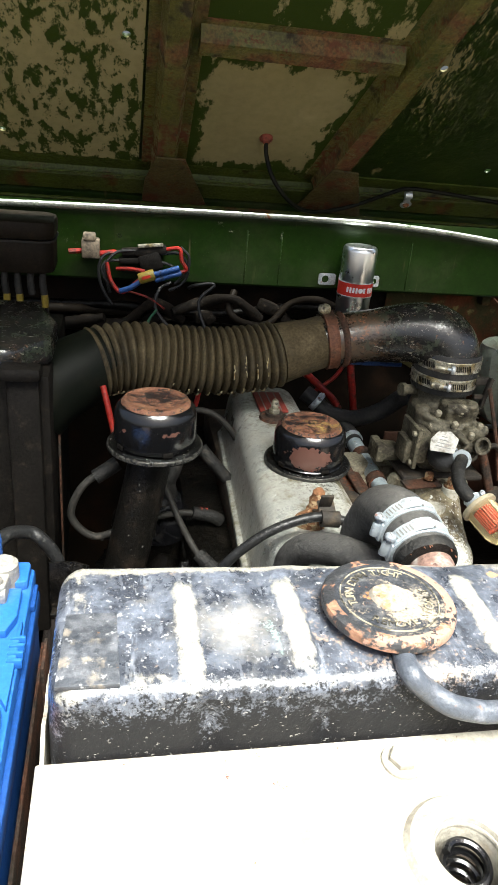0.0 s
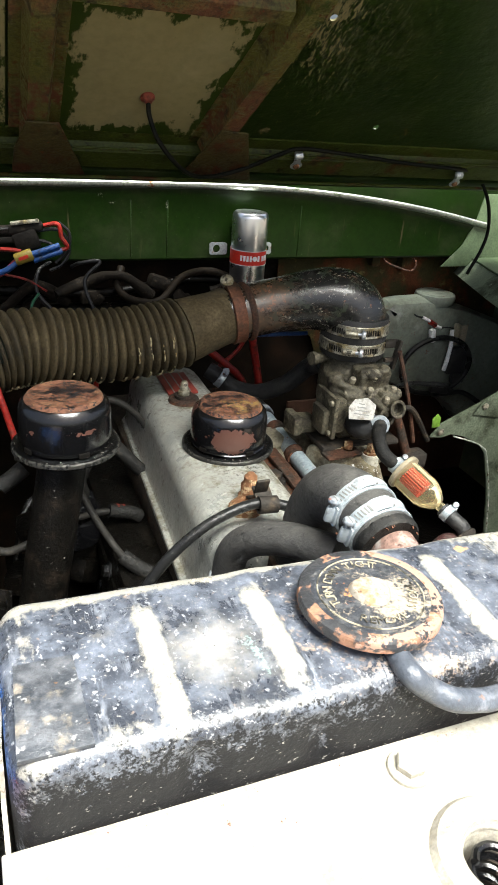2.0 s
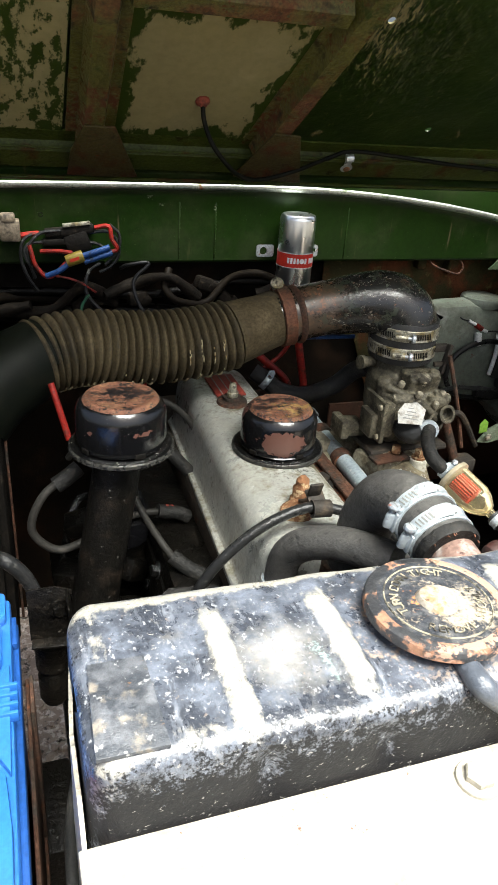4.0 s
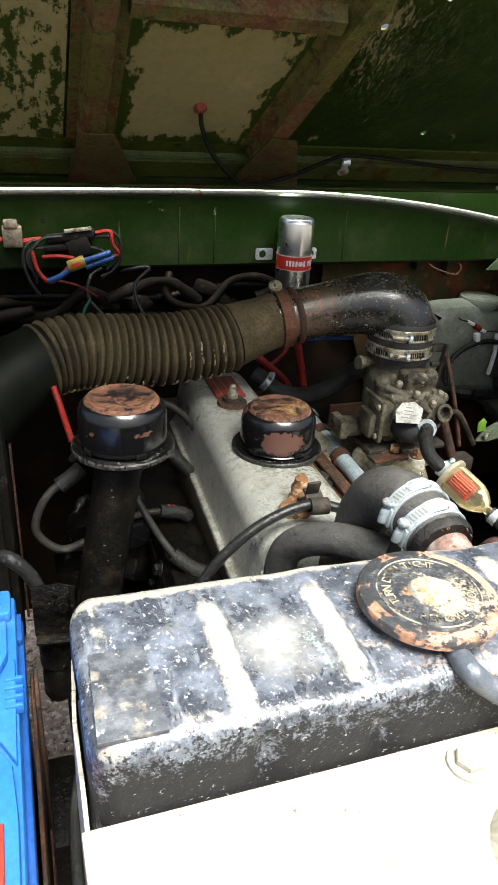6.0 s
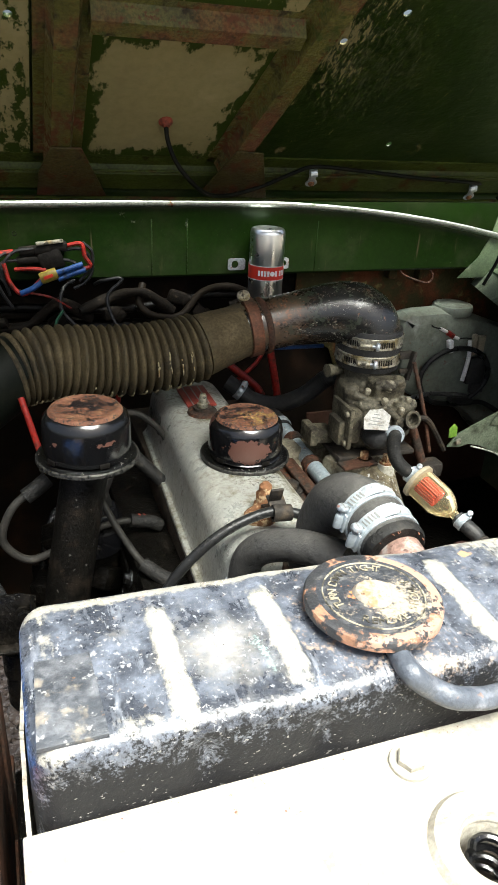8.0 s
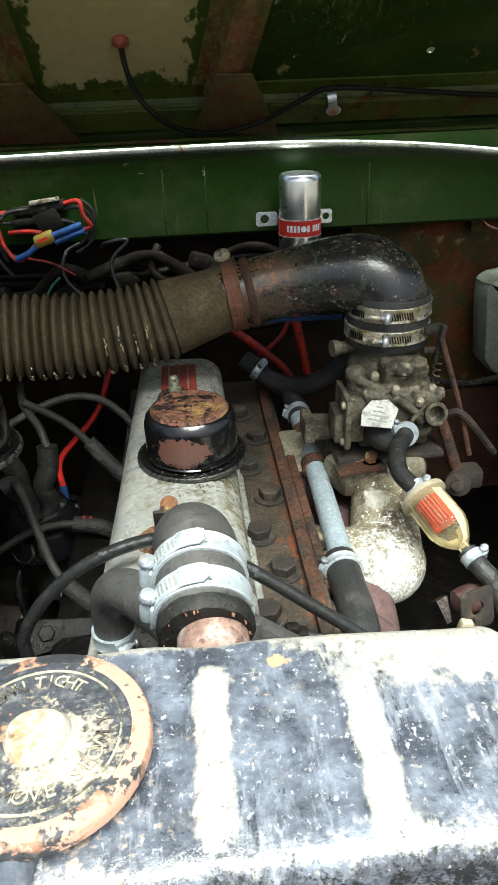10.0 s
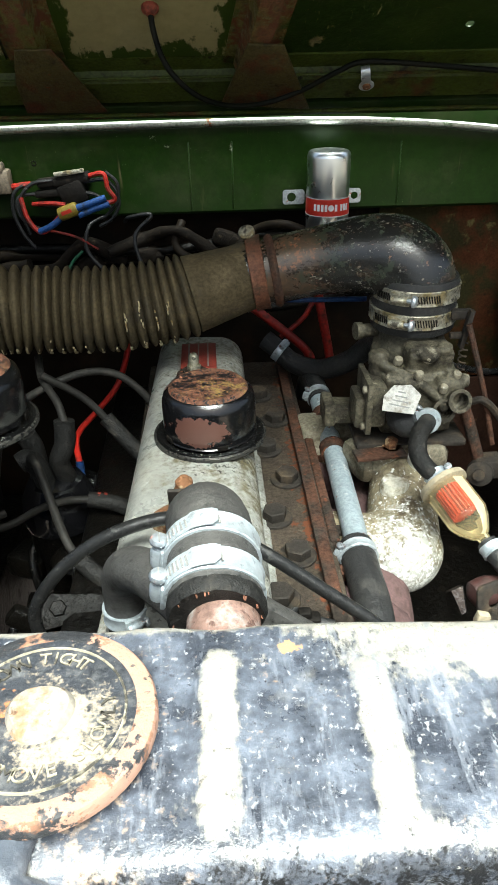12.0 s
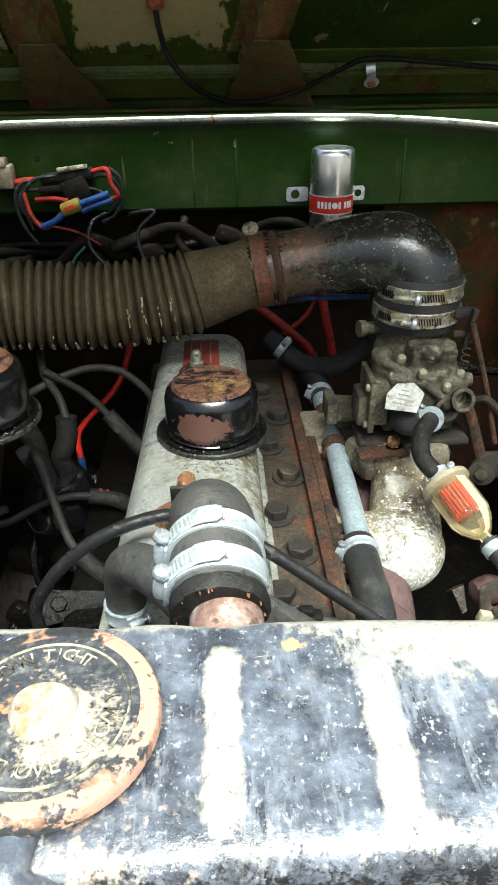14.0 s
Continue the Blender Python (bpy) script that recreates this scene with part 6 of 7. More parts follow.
part("hose", tube([(0.1399, 0.0376, 0.9815), (0.1389, 0.0665, 0.9871), (0.1374, 0.0938, 0.986), (0.1349, 0.1197, 0.9737), (0.1337, 0.1379, 0.9445), (0.1335, 0.1446, 0.9096), (0.1332, 0.1512, 0.8766)], 0.0235, 28), M["grey_hose"], top_hose)
hose_clamp((0.1394, 0.052, 0.9843), (0, 1, 0.2), 0.0238, 276, M["clamp"], 0.013, "bright zinc clamp on the radiator top hose")
hose_clamp((0.1387, 0.0733, 0.9878), (0, 1, 0.1), 0.0238, 276, M["clamp"], 0.013, "bright zinc clamp on the radiator top hose")
bypass = thing("bypass_hose", "short bent black rubber bypass hose", "hose", (0.0801, 0.1729, 0.8541))
part("hose", tube([(0.128, 0.078, 0.944), (0.116, 0.097, 0.941), (0.100, 0.121, 0.935), (0.084, 0.146, 0.920), (0.0745, 0.163, 0.898), (0.0723, 0.1695, 0.868), (0.0723, 0.171, 0.82)], 0.0146, 22), M["grey_hose"], bypass)
hose_clamp((0.0723, 0.1700, 0.861), (0, 0, 1), 0.0154, 300, M["clamp"], 0.012)
stay = thing("throttle_cable", "glossy black cable arching over the rocker cover", "cable", (0.0988, 0.2, 0.9029))
part("cable", tube([(0.0015, 0.1983, 0.792), (-0.0021, 0.1931, 0.8299), (0.0039, 0.1904, 0.8541), (0.0271, 0.1885, 0.8871), (0.0614, 0.1907, 0.912), (0.1037, 0.1944, 0.923), (0.136, 0.1871, 0.9193), (0.1679, 0.175, 0.9073), (0.2106, 0.1645, 0.8788), (0.2627, 0.1498, 0.8425), (0.2859, 0.1395, 0.815)], 0.005, 12), M["wire"], stay)
part("clip", merged(lathe([(0.0055, -0.009), (0.0082, -0.009), (0.0082, 0.009), (0.0055, 0.009)], 18, along((0.1157, 0.192, 0.9218), (1, -0.05, -0.05)), ends=False), cbox((0.1148, 0.2042, 0.9275), (0.017, 0.016, 0.003), 0.001, (25, 0, 0)), cbox((0.1146, 0.2143, 0.9152), (0.015, 0.022, 0.003), 0.001, (-20, 0, 0)), cbox((0.113, 0.2023, 0.9359), (0.013, 0.003, 0.016), 0.001, (20, 0, 0))), M["iron"], stay, "black cable clip bolted to the cover nut")

plug = thing("wire_plug", "black two-part wire plug with a green wire", "connector", (0.2078, 0.1239, 0.8863))
part("shell", merged(cbox((0.1981, 0.1267, 0.8846), (0.016, 0.010, 0.009), 0.002, (0, 6, 0)), cbox((0.1955, 0.1267, 0.8909), (0.009, 0.008, 0.006), 0.002)), M["black_matt"], plug)
part("boot", tube([(0.2042, 0.1252, 0.8833), (0.2095, 0.1239, 0.8818), (0.2148, 0.1225, 0.8814)], 0.0046, 12), M["rubber"], plug)
part("green_wire", tube([(0.2139, 0.1236, 0.8812), (0.2183, 0.1214, 0.8798), (0.22, 0.1158, 0.8706), (0.2182, 0.1098, 0.8555)], 0.0013, 8), M["green_wire"], plug)
part("lead", tube([(0.1901, 0.1281, 0.8905), (0.1812, 0.1358, 0.8803), (0.1766, 0.1464, 0.8612)], 0.004, 8), M["wire"], plug)
solo("pump_bracket", slab([(0.150, 0.84), (0.150, 0.916), (0.160, 0.912), (0.204, 0.876), (0.218, 0.84)], 0, 0.012, 0.002, Matrix.Translation((0.0007, 0.1208, 0.0103)) @ pose(0, 0, 0, 90)), M["grey_hose"], "dull grey water pump bracket behind the radiator", "bracket")
side = thing("hose_bracket", "dark steel hose bracket with a pale clip", "bracket", (0.3367, 0.163, 0.829))
part("plate", slab(rounded(-0.016, -0.014, 0.016, 0.02, 0.006), 0, 0.003, 0.0008, Matrix.Translation((0.3488, 0.1806, 0.837)) @ pose(0, 0, 0, 75, 0, 20), holes=[circle(0, 0.004, 0.006, 14)]), M["iron"], side)
part("pale_clip", cbox((0.3188, 0.1338, 0.8705), (0.009, 0.006, 0.009), 0.001, (0, 15, 0)), M["white_plastic"], side, "small pale clip")
part("stem", tube([(0.3488, 0.18, 0.8296), (0.3362, 0.1525, 0.8477), (0.3205, 0.1356, 0.8697)], 0.004, 8), M["iron"], side)

# ---------------------------------------------------------------- ignition coil
coil = thing("ignition_coil", "polished aluminium ignition coil with a red band", "ignition coil", (0.3026, 0.762, 0.9555))
CO = Matrix.Translation((0.304, 0.763, 0.002))
part("can", lathe([(0.027, 0.952), (0.0285, 0.955), (0.0285, 1.074), (0.0275, 1.079), (0.025, 1.0815), (0.022, 1.080), (0.001, 1.080)], 48, CO), M["coil"], coil)
part("label_band", lathe([(0.0288, 1.003), (0.0292, 1.0032), (0.0292, 1.0248), (0.0288, 1.025)], 48, CO, ends=False), M["red_label"], coil, "red label band")
bars = [lathe([(0.0294, z), (0.0296, z), (0.0296, z + 0.001), (0.0294, z + 0.001)], 48, CO, ends=False) for z in (1.0025, 1.0245)]
for a in (228, 238, 248, 258, 284, 300, 310, 320):
    bars.append(moved(cbox((0.0294, 0, 1.014), (0.0006, 0.0034, 0.0085), 0.0), CO @ pose(0, 0, 0, 0, 0, a)))
bars.append(moved(lathe([(0.004, 0), (0.004, 0.0006), (0.001, 0.0006)], 16), CO @ pose(0, 0, 0, 0, 0, 271) @ along((0.0290, 0, 1.014), (1, 0, 0))))
part("label_print", merged(*bars), M["white_print"], coil, "white bars and round mark")
part("bracket", slab(rounded(-0.058, -0.0095, -0.028, 0.0095, 0.004), 0, 0.002, 0, CO @ pose(0, 0.026, 1.019, 90), holes=[circle(-0.046, 0, 0.0062, 16)]), M["clamp_screw"], coil, "zinc mounting bracket")
part("bracket", slab(rounded(0.028, -0.0095, 0.05, 0.0095, 0.004), 0, 0.002, 0, CO @ pose(0, 0.026, 1.019, 90), holes=[circle(0.041, 0, 0.005, 16)]), M["clamp_screw"], coil, "zinc mounting bracket")

# ---------------------------------------------------------------- wiring on the bulkhead
relay = thing("fuse_holder", "black fuse holder with red, blue and yellow wiring", "fuse holder", (-0.0417, 0.78, 1.0138))
part("holder", merged(cbox((-0.0366, 0.786, 1.053), (0.05, 0.02, 0.012), 0.003, (0, -8, 0)), cbox((-0.0369, 0.786, 1.0358), (0.036, 0.022, 0.03), 0.004, (0, -20, 0)), cbox((-0.0663, 0.788, 1.0438), (0.03, 0.01, 0.008), 0.002)), M["black_matt"], relay)
part("spring_clip", cbox((-0.0379, 0.776, 1.0628), (0.04, 0.006, 0.005), 0.001, (0, -6, 0)), M["clamp_old"], relay)
part("inline_fuse", lathe([(0.008, -0.013), (0.009, -0.01), (0.009, 0.01), (0.008, 0.013)], 16, along((-0.0433, 0.765, 1.0155), (1, 0, 0.35))), M["yellow"], relay, "yellow inline fuse body")
part("red_lead", tube([(-0.0122, 0.775, 1.0584), (0.0076, 0.77, 1.0609), (0.0118, 0.768, 1.0431), (0.0194, 0.768, 1.0289), (0.0055, 0.768, 1.0234)], 0.0032, 8), M["red_wire"], relay)
part("red_lead", tube([(-0.1058, 0.775, 1.0331), (-0.0985, 0.77, 1.0042), (-0.0808, 0.765, 0.989), (-0.0531, 0.765, 1.0117)], 0.0032, 8), M["red_wire"], relay)
part("red_lead", tube([(-0.091, 0.775, 1.0239), (-0.0663, 0.768, 1.026), (-0.0463, 0.767, 1.0235)], 0.003, 8), M["red_wire"], relay)
part("red_lead", tube([(-0.0761, 0.775, 0.9891), (-0.0416, 0.775, 0.9801), (-0.0124, 0.78, 0.9605)], 0.0018, 8), M["red_wire"], relay)
part("blue_lead", tube([(-0.0857, 0.765, 0.99), (-0.0661, 0.762, 0.9989), (-0.0514, 0.764, 1.0097)], 0.0042, 10), M["blue_wire"], relay)
part("blue_lead", tube([(-0.0315, 0.764, 1.0196), (-0.012, 0.764, 1.0255), (0.0076, 0.766, 1.0315)], 0.0045, 10), M["blue_wire"], relay)
part("blue_lead", tube([(-0.0299, 0.764, 1.0103), (-0.0099, 0.764, 1.0174), (0.0116, 0.766, 1.0236)], 0.0042, 10), M["blue_wire"], relay)
part("black_lead", tube([(0.0095, 0.775, 1.0627), (0.0235, 0.775, 1.0481), (0.0212, 0.775, 1.0239), (0.0025, 0.775, 1.0039)], 0.0025, 8), M["wire"], relay)
part("black_lead", tube([(-0.0612, 0.78, 1.053), (-0.0912, 0.778, 1.048), (-0.1089, 0.776, 1.0233), (-0.1008, 0.776, 0.9846)], 0.0025, 8), M["wire"], relay)
part("side_block", merged(cbox((-0.068, 0.786, 1.050), (0.030, 0.016, 0.010), 0.002, (0, -6, 0)), cbox((-0.070, 0.785, 1.036), (0.034, 0.016, 0.009), 0.002, (0, -4, 0)), cbox((-0.068, 0.784, 1.022), (0.038, 0.014, 0.008), 0.002, (0, 3, 0))), M["black_matt"], relay)
for pts in ([(-0.084, 0.782, 1.050), (-0.104, 0.780, 1.046), (-0.116, 0.778, 1.034), (-0.118, 0.777, 1.010), (-0.110, 0.776, 0.985), (-0.098, 0.778, 0.965)],
            [(-0.086, 0.781, 1.036), (-0.106, 0.779, 1.034), (-0.113, 0.777, 1.020), (-0.103, 0.776, 1.000), (-0.080, 0.777, 0.988)],
            [(-0.020, 0.780, 1.050), (0.006, 0.779, 1.052), (0.020, 0.778, 1.040), (0.023, 0.777, 1.020), (0.012, 0.777, 1.002), (-0.006, 0.778, 0.992)],
            [(-0.048, 0.781, 1.030), (-0.024, 0.779, 1.036), (-0.004, 0.778, 1.032), (0.012, 0.777, 1.016)]):
    part("black_lead", tube(pts, 0.0026, 8), M["wire"], relay)
part("fuse_print", cbox((-0.0445, 0.7557, 1.0165), (0.014, 0.0006, 0.0045), 0, (0, -19, 0)), M["red_label"], relay, "red marking on the fuse body")
white = thing("wire_connector", "grubby white connector block with red and black wires", "connector", (-0.1247, 0.785, 1.0529))
part("block", merged(cbox((-0.1305, 0.784, 1.0525), (0.028, 0.022, 0.03), 0.003), cbox((-0.1321, 0.78, 1.0706), (0.02, 0.018, 0.012), 0.003)), M["grey_block"], white)
part("red_lead", tube([(-0.1168, 0.784, 1.0447), (-0.1006, 0.782, 1.0473), (-0.0908, 0.782, 1.0478)], 0.0042, 8), M["red_wire"], white)
part("red_lead", tube([(-0.143, 0.784, 1.0477), (-0.1645, 0.782, 1.0455)], 0.0042, 8), M["red_wire"], white)
regulator = thing("voltage_regulator", "dusty brown-black regulator box with yellow-capped wires", "regulator", (-0.2264, 0.7391, 1.0287))
part("body", slab(rounded(-0.295, 0.665, -0.188, 0.76, 0.022), 1.032, 1.078, 0.003), M["bakelite"], regulator)
part("lid", slab(rounded(-0.297, 0.663, -0.186, 0.762, 0.022), 1.0785, 1.105, 0.006), M["bakelite"], regulator)
part("seal", slab(rounded(-0.2975, 0.6625, -0.1855, 0.7625, 0.022), 1.0755, 1.0785, 0), M["grey_wire"], regulator)
for i, x in enumerate((-0.275, -0.258, -0.24, -0.222, -0.205)):
    part("terminal", tube([(x, 0.68, 1.032), (x, 0.677, 1.015), (x + 0.002, 0.675, 1.0)], 0.0052, 10), M["grey_wire"], regulator)
    if i in (1, 2, 4):
        part("terminal_cap", tube([(x + 0.002, 0.675, 1.0), (x + 0.003, 0.674, 0.982)], 0.0052, 10), M["yellow"], regulator)
    part("lead", tube([(x + 0.003, 0.675, 0.985), (x + 0.01, 0.69, 0.94), (x + 0.03, 0.72, 0.90), (x + 0.05, 0.75, 0.86)], 0.003, 8), M["wire"], regulator)


regulator.location += Vector((0.009, 0.012, 0))


def wire(pts, r, material, label, name="cable"):
    return solo(name, tube(pts, r, 10), M[material], label, "cable", "engine bay wiring")


rng = random.Random(11)
for i in range(5):
    z = 0.95 - 0.02 * i
    wire([(-0.4 + 0.16 * k, 0.81 + rng.uniform(-0.02, 0.03), z + rng.uniform(-0.022, 0.022)) for k in range(6)], rng.uniform(0.006, 0.014), "bakelite" if i % 2 else "oily", "dusty dark wiring loom along the bulkhead")
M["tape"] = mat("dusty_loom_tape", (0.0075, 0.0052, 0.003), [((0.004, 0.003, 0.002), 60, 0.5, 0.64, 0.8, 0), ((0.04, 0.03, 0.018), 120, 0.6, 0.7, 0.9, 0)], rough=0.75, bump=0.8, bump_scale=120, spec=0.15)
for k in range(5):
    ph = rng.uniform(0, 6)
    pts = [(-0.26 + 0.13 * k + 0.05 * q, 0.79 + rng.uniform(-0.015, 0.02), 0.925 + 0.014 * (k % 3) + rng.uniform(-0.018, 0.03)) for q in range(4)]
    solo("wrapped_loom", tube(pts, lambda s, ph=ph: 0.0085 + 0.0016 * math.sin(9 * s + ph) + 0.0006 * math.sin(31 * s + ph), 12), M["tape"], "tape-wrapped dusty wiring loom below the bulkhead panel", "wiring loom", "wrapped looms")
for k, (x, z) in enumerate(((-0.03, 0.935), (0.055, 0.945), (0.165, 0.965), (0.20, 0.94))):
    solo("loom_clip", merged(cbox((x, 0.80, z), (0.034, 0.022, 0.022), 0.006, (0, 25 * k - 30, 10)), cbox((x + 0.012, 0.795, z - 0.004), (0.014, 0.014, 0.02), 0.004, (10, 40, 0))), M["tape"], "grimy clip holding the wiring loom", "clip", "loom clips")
wire([(-0.0027, 0.8, 0.9994), (-0.0221, 0.785, 0.9904), (-0.027, 0.775, 0.9605), (-0.0025, 0.765, 0.9312), (0.0269, 0.75, 0.9112)], 0.003, "wire", "thin black wire drooping below the panel")
wire([(0.0269, 0.79, 0.9946), (0.0369, 0.77, 1.0045), (0.0662, 0.765, 1.0073), (0.0416, 0.76, 0.9793), (0.0563, 0.74, 0.9353), (0.0956, 0.6998, 0.9061)], 0.0028, "wire", "black wire curling below the green panel")
wire([(0.1054, 0.8, 0.9903), (0.0953, 0.78, 0.965), (0.1152, 0.77, 0.9461), (0.1633, 0.78, 0.9408), (0.2026, 0.79, 0.9752), (0.2417, 0.77, 0.9894), (0.2854, 0.77, 0.975)], 0.006, "bakelite", "dusty brown loom running to the coil")
wire([(-0.044, 0.7, 0.948), (-0.04, 0.72, 0.958), (-0.034, 0.73, 0.964), (-0.028, 0.74, 0.968)], 0.0022, "green_wire", "thin green wire below the fuse holder")
wire([(0.1827, 0.5691, 0.9538), (0.2392, 0.5607, 0.953), (0.3184, 0.5509, 0.9548)], 0.003, "blue_wire", "thin blue rod behind the intake elbow")
wire([(0.2777, 0.6763, 0.9569), (0.2833, 0.6691, 0.9127), (0.2975, 0.6655, 0.844), (0.3022, 0.6641, 0.8079)], 0.0062, "red_wire", "red lead behind the intake elbow")
wire([(0.1726, 0.6756, 0.9218), (0.2018, 0.6731, 0.9007), (0.2382, 0.6702, 0.8713), (0.2676, 0.6674, 0.844), (0.2792, 0.6658, 0.8164)], 0.006, "red_wire", "red lead behind the intake elbow")
wire([(0.2334, 0.6754, 0.8618), (0.2496, 0.6747, 0.8754), (0.2649, 0.6742, 0.8908), (0.2777, 0.6745, 0.9145)], 0.0035, "red_wire", "thin red lead behind the intake elbow")
wire([(0.2116, 0.6655, 0.8631), (0.2256, 0.6563, 0.8541), (0.2468, 0.6381, 0.8398), (0.2792, 0.6157, 0.8391), (0.3118, 0.5889, 0.8625), (0.3344, 0.5679, 0.8948), (0.3398, 0.5325, 0.9165)], 0.0135, "rubber", "thick black vacuum hose to the carburettor", "vacuum_hose")
hose_clamp((0.2302, 0.6528, 0.8514), (1, -0.5, -0.7), 0.014, 20, M["clamp"], 0.010)

# ---------------------------------------------------------------- distributor side
dist = thing("distributor", "black distributor cap with grey plug leads", "distributor", (-0.0284, 0.4167, 0.7077))
DM = Matrix.Translation((-0.0342, 0.4345, 0.0033))
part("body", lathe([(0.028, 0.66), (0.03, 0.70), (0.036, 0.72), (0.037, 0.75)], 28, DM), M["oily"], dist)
part("cap", lathe([(0.039, 0.75), (0.041, 0.76), (0.038, 0.785), (0.029, 0.803), (0.014, 0.810), (0.001, 0.811)], 32, DM), M["oily_gloss"], dist)
for pts in ([(-0.0205, 0.4307, 0.8096), (-0.0242, 0.4259, 0.8323), (-0.0165, 0.4304, 0.8519), (-0.0145, 0.4352, 0.8762)], [(-0.0399, 0.422, 0.8028), (-0.0437, 0.4193, 0.8266), (-0.0534, 0.4158, 0.8426), (-0.0612, 0.4123, 0.8402)], [(-0.0498, 0.4374, 0.8026), (-0.0518, 0.4395, 0.8411), (-0.0576, 0.4379, 0.8601)]):
    part("boot", tube(pts, 0.0108, 16), M["old_hose"], dist)
leads = thing("plug_leads", "grey rubber plug leads looping to the engine", "plug leads", (-0.0085, 0.3856, 0.7561))
for pts in ([(-0.1058, 0.352, 0.7984), (-0.0766, 0.3798, 0.7859), (-0.0376, 0.3922, 0.7996), (0.0012, 0.3946, 0.8044), (0.0396, 0.397, 0.7921)],
            [(-0.0145, 0.4351, 0.8733), (-0.0224, 0.4506, 0.8905), (-0.0403, 0.4766, 0.9048), (-0.0485, 0.5072, 0.9176)],
            [(-0.0382, 0.4665, 0.9144), (0.0006, 0.4741, 0.882), (0.0296, 0.467, 0.8495), (0.0536, 0.4555, 0.8265)],
            [(-0.0876, 0.4795, 0.8403), (-0.0628, 0.4631, 0.8845), (-0.0091, 0.4797, 0.9058), (0.0296, 0.4922, 0.9024), (0.0584, 0.4902, 0.8823), (0.0821, 0.4884, 0.847)],
            [(-0.0480, 0.402, 0.845), (-0.0400, 0.388, 0.862), (-0.029, 0.370, 0.850), (-0.016, 0.345, 0.827), (-0.003, 0.320, 0.810), (0.007, 0.310, 0.797)],
            [(-0.0976, 0.3212, 0.9096), (-0.1254, 0.315, 0.8889), (-0.1373, 0.312, 0.8542), (-0.1153, 0.3099, 0.8289), (-0.0855, 0.308, 0.8371), (-0.0563, 0.3289, 0.839)]):
    part("lead", tube(pts, 0.0042, 12), M["grey_wire"], leads)
for pts in ([(0.005, 0.312, 0.799), (0.021, 0.300, 0.789), (0.036, 0.291, 0.783)], [(0.0061, 0.3943, 0.8047), (0.0301, 0.3957, 0.7982), (0.0434, 0.3978, 0.7895)], [(0.0219, 0.4707, 0.8587), (0.0392, 0.4615, 0.8403), (0.0536, 0.4555, 0.8246), (0.0736, 0.4471, 0.8037)], [(-0.0877, 0.3255, 0.913), (-0.1005, 0.3204, 0.9056), (-0.1114, 0.3181, 0.8993)]):
    part("boot", tube(pts, 0.0085, 14), M["old_hose"], leads)
for x in (0.016, 0.0225):
    part("marking", lathe([(0.0087, -0.0016), (0.0089, -0.001), (0.0089, 0.001), (0.0087, 0.0016)], 16, along((x, 0.3950 + 0.08 * (x - 0.006), 0.8047 - 0.27 * (x - 0.0061)), (1, 0.06, -0.27)), ends=False), M["dull_red"], leads, "red paint mark")
wire([(0.0377, 0.6626, 0.8997), (0.0321, 0.6221, 0.8684), (0.0175, 0.6076, 0.8323), (-0.0046, 0.584, 0.8121), (-0.0258, 0.5552, 0.7986), (-0.0295, 0.5355, 0.7905), (-0.0234, 0.5103, 0.7779)], 0.0038, "red_lead", "bright red wire to the distributor")
solo("crimp", tube([(-0.0234, 0.5112, 0.7799), (-0.0224, 0.5051, 0.7636)], 0.0048, 10), M["blue_wire"], "blue crimp terminal on the red wire", "crimp terminal")
wire([(-0.1049, 0.4208, 0.9651), (-0.0987, 0.4105, 0.9406), (-0.0906, 0.4001, 0.9067)], 0.0036, "red_wire", "red sleeved lead behind the filler cap")
solo("stay_bracket", cbox((-0.0029, 0.307, 0.722), (0.09, 0.035, 0.006), 0.002, (0, 0, 8)), M["iron"], "oily steel stay beside the engine block", "bracket")
stay2 = thing("generator_stay", "oily steel adjusting stay with a bolt beside the engine", "bracket", (0.0123, 0.2566, 0.7745))
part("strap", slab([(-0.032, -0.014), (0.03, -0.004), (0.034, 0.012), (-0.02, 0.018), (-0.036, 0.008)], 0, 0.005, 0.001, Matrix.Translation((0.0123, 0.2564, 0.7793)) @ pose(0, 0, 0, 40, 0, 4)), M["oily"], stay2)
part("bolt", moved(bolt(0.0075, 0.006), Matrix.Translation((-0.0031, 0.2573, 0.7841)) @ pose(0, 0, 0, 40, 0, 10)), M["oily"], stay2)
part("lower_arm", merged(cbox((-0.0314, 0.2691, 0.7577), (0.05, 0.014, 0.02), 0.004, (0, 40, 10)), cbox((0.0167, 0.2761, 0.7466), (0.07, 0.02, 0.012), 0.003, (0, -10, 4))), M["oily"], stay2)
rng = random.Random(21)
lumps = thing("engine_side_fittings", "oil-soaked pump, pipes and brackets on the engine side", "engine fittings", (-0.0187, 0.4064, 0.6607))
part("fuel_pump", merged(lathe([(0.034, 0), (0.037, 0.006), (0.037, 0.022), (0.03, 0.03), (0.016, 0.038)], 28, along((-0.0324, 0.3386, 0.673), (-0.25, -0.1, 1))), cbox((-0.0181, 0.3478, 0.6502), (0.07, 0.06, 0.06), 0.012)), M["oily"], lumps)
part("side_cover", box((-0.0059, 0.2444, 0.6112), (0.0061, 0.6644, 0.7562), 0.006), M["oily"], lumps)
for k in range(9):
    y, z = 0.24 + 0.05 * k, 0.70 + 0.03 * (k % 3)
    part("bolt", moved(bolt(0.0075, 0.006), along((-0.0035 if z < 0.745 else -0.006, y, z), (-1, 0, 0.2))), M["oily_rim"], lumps)
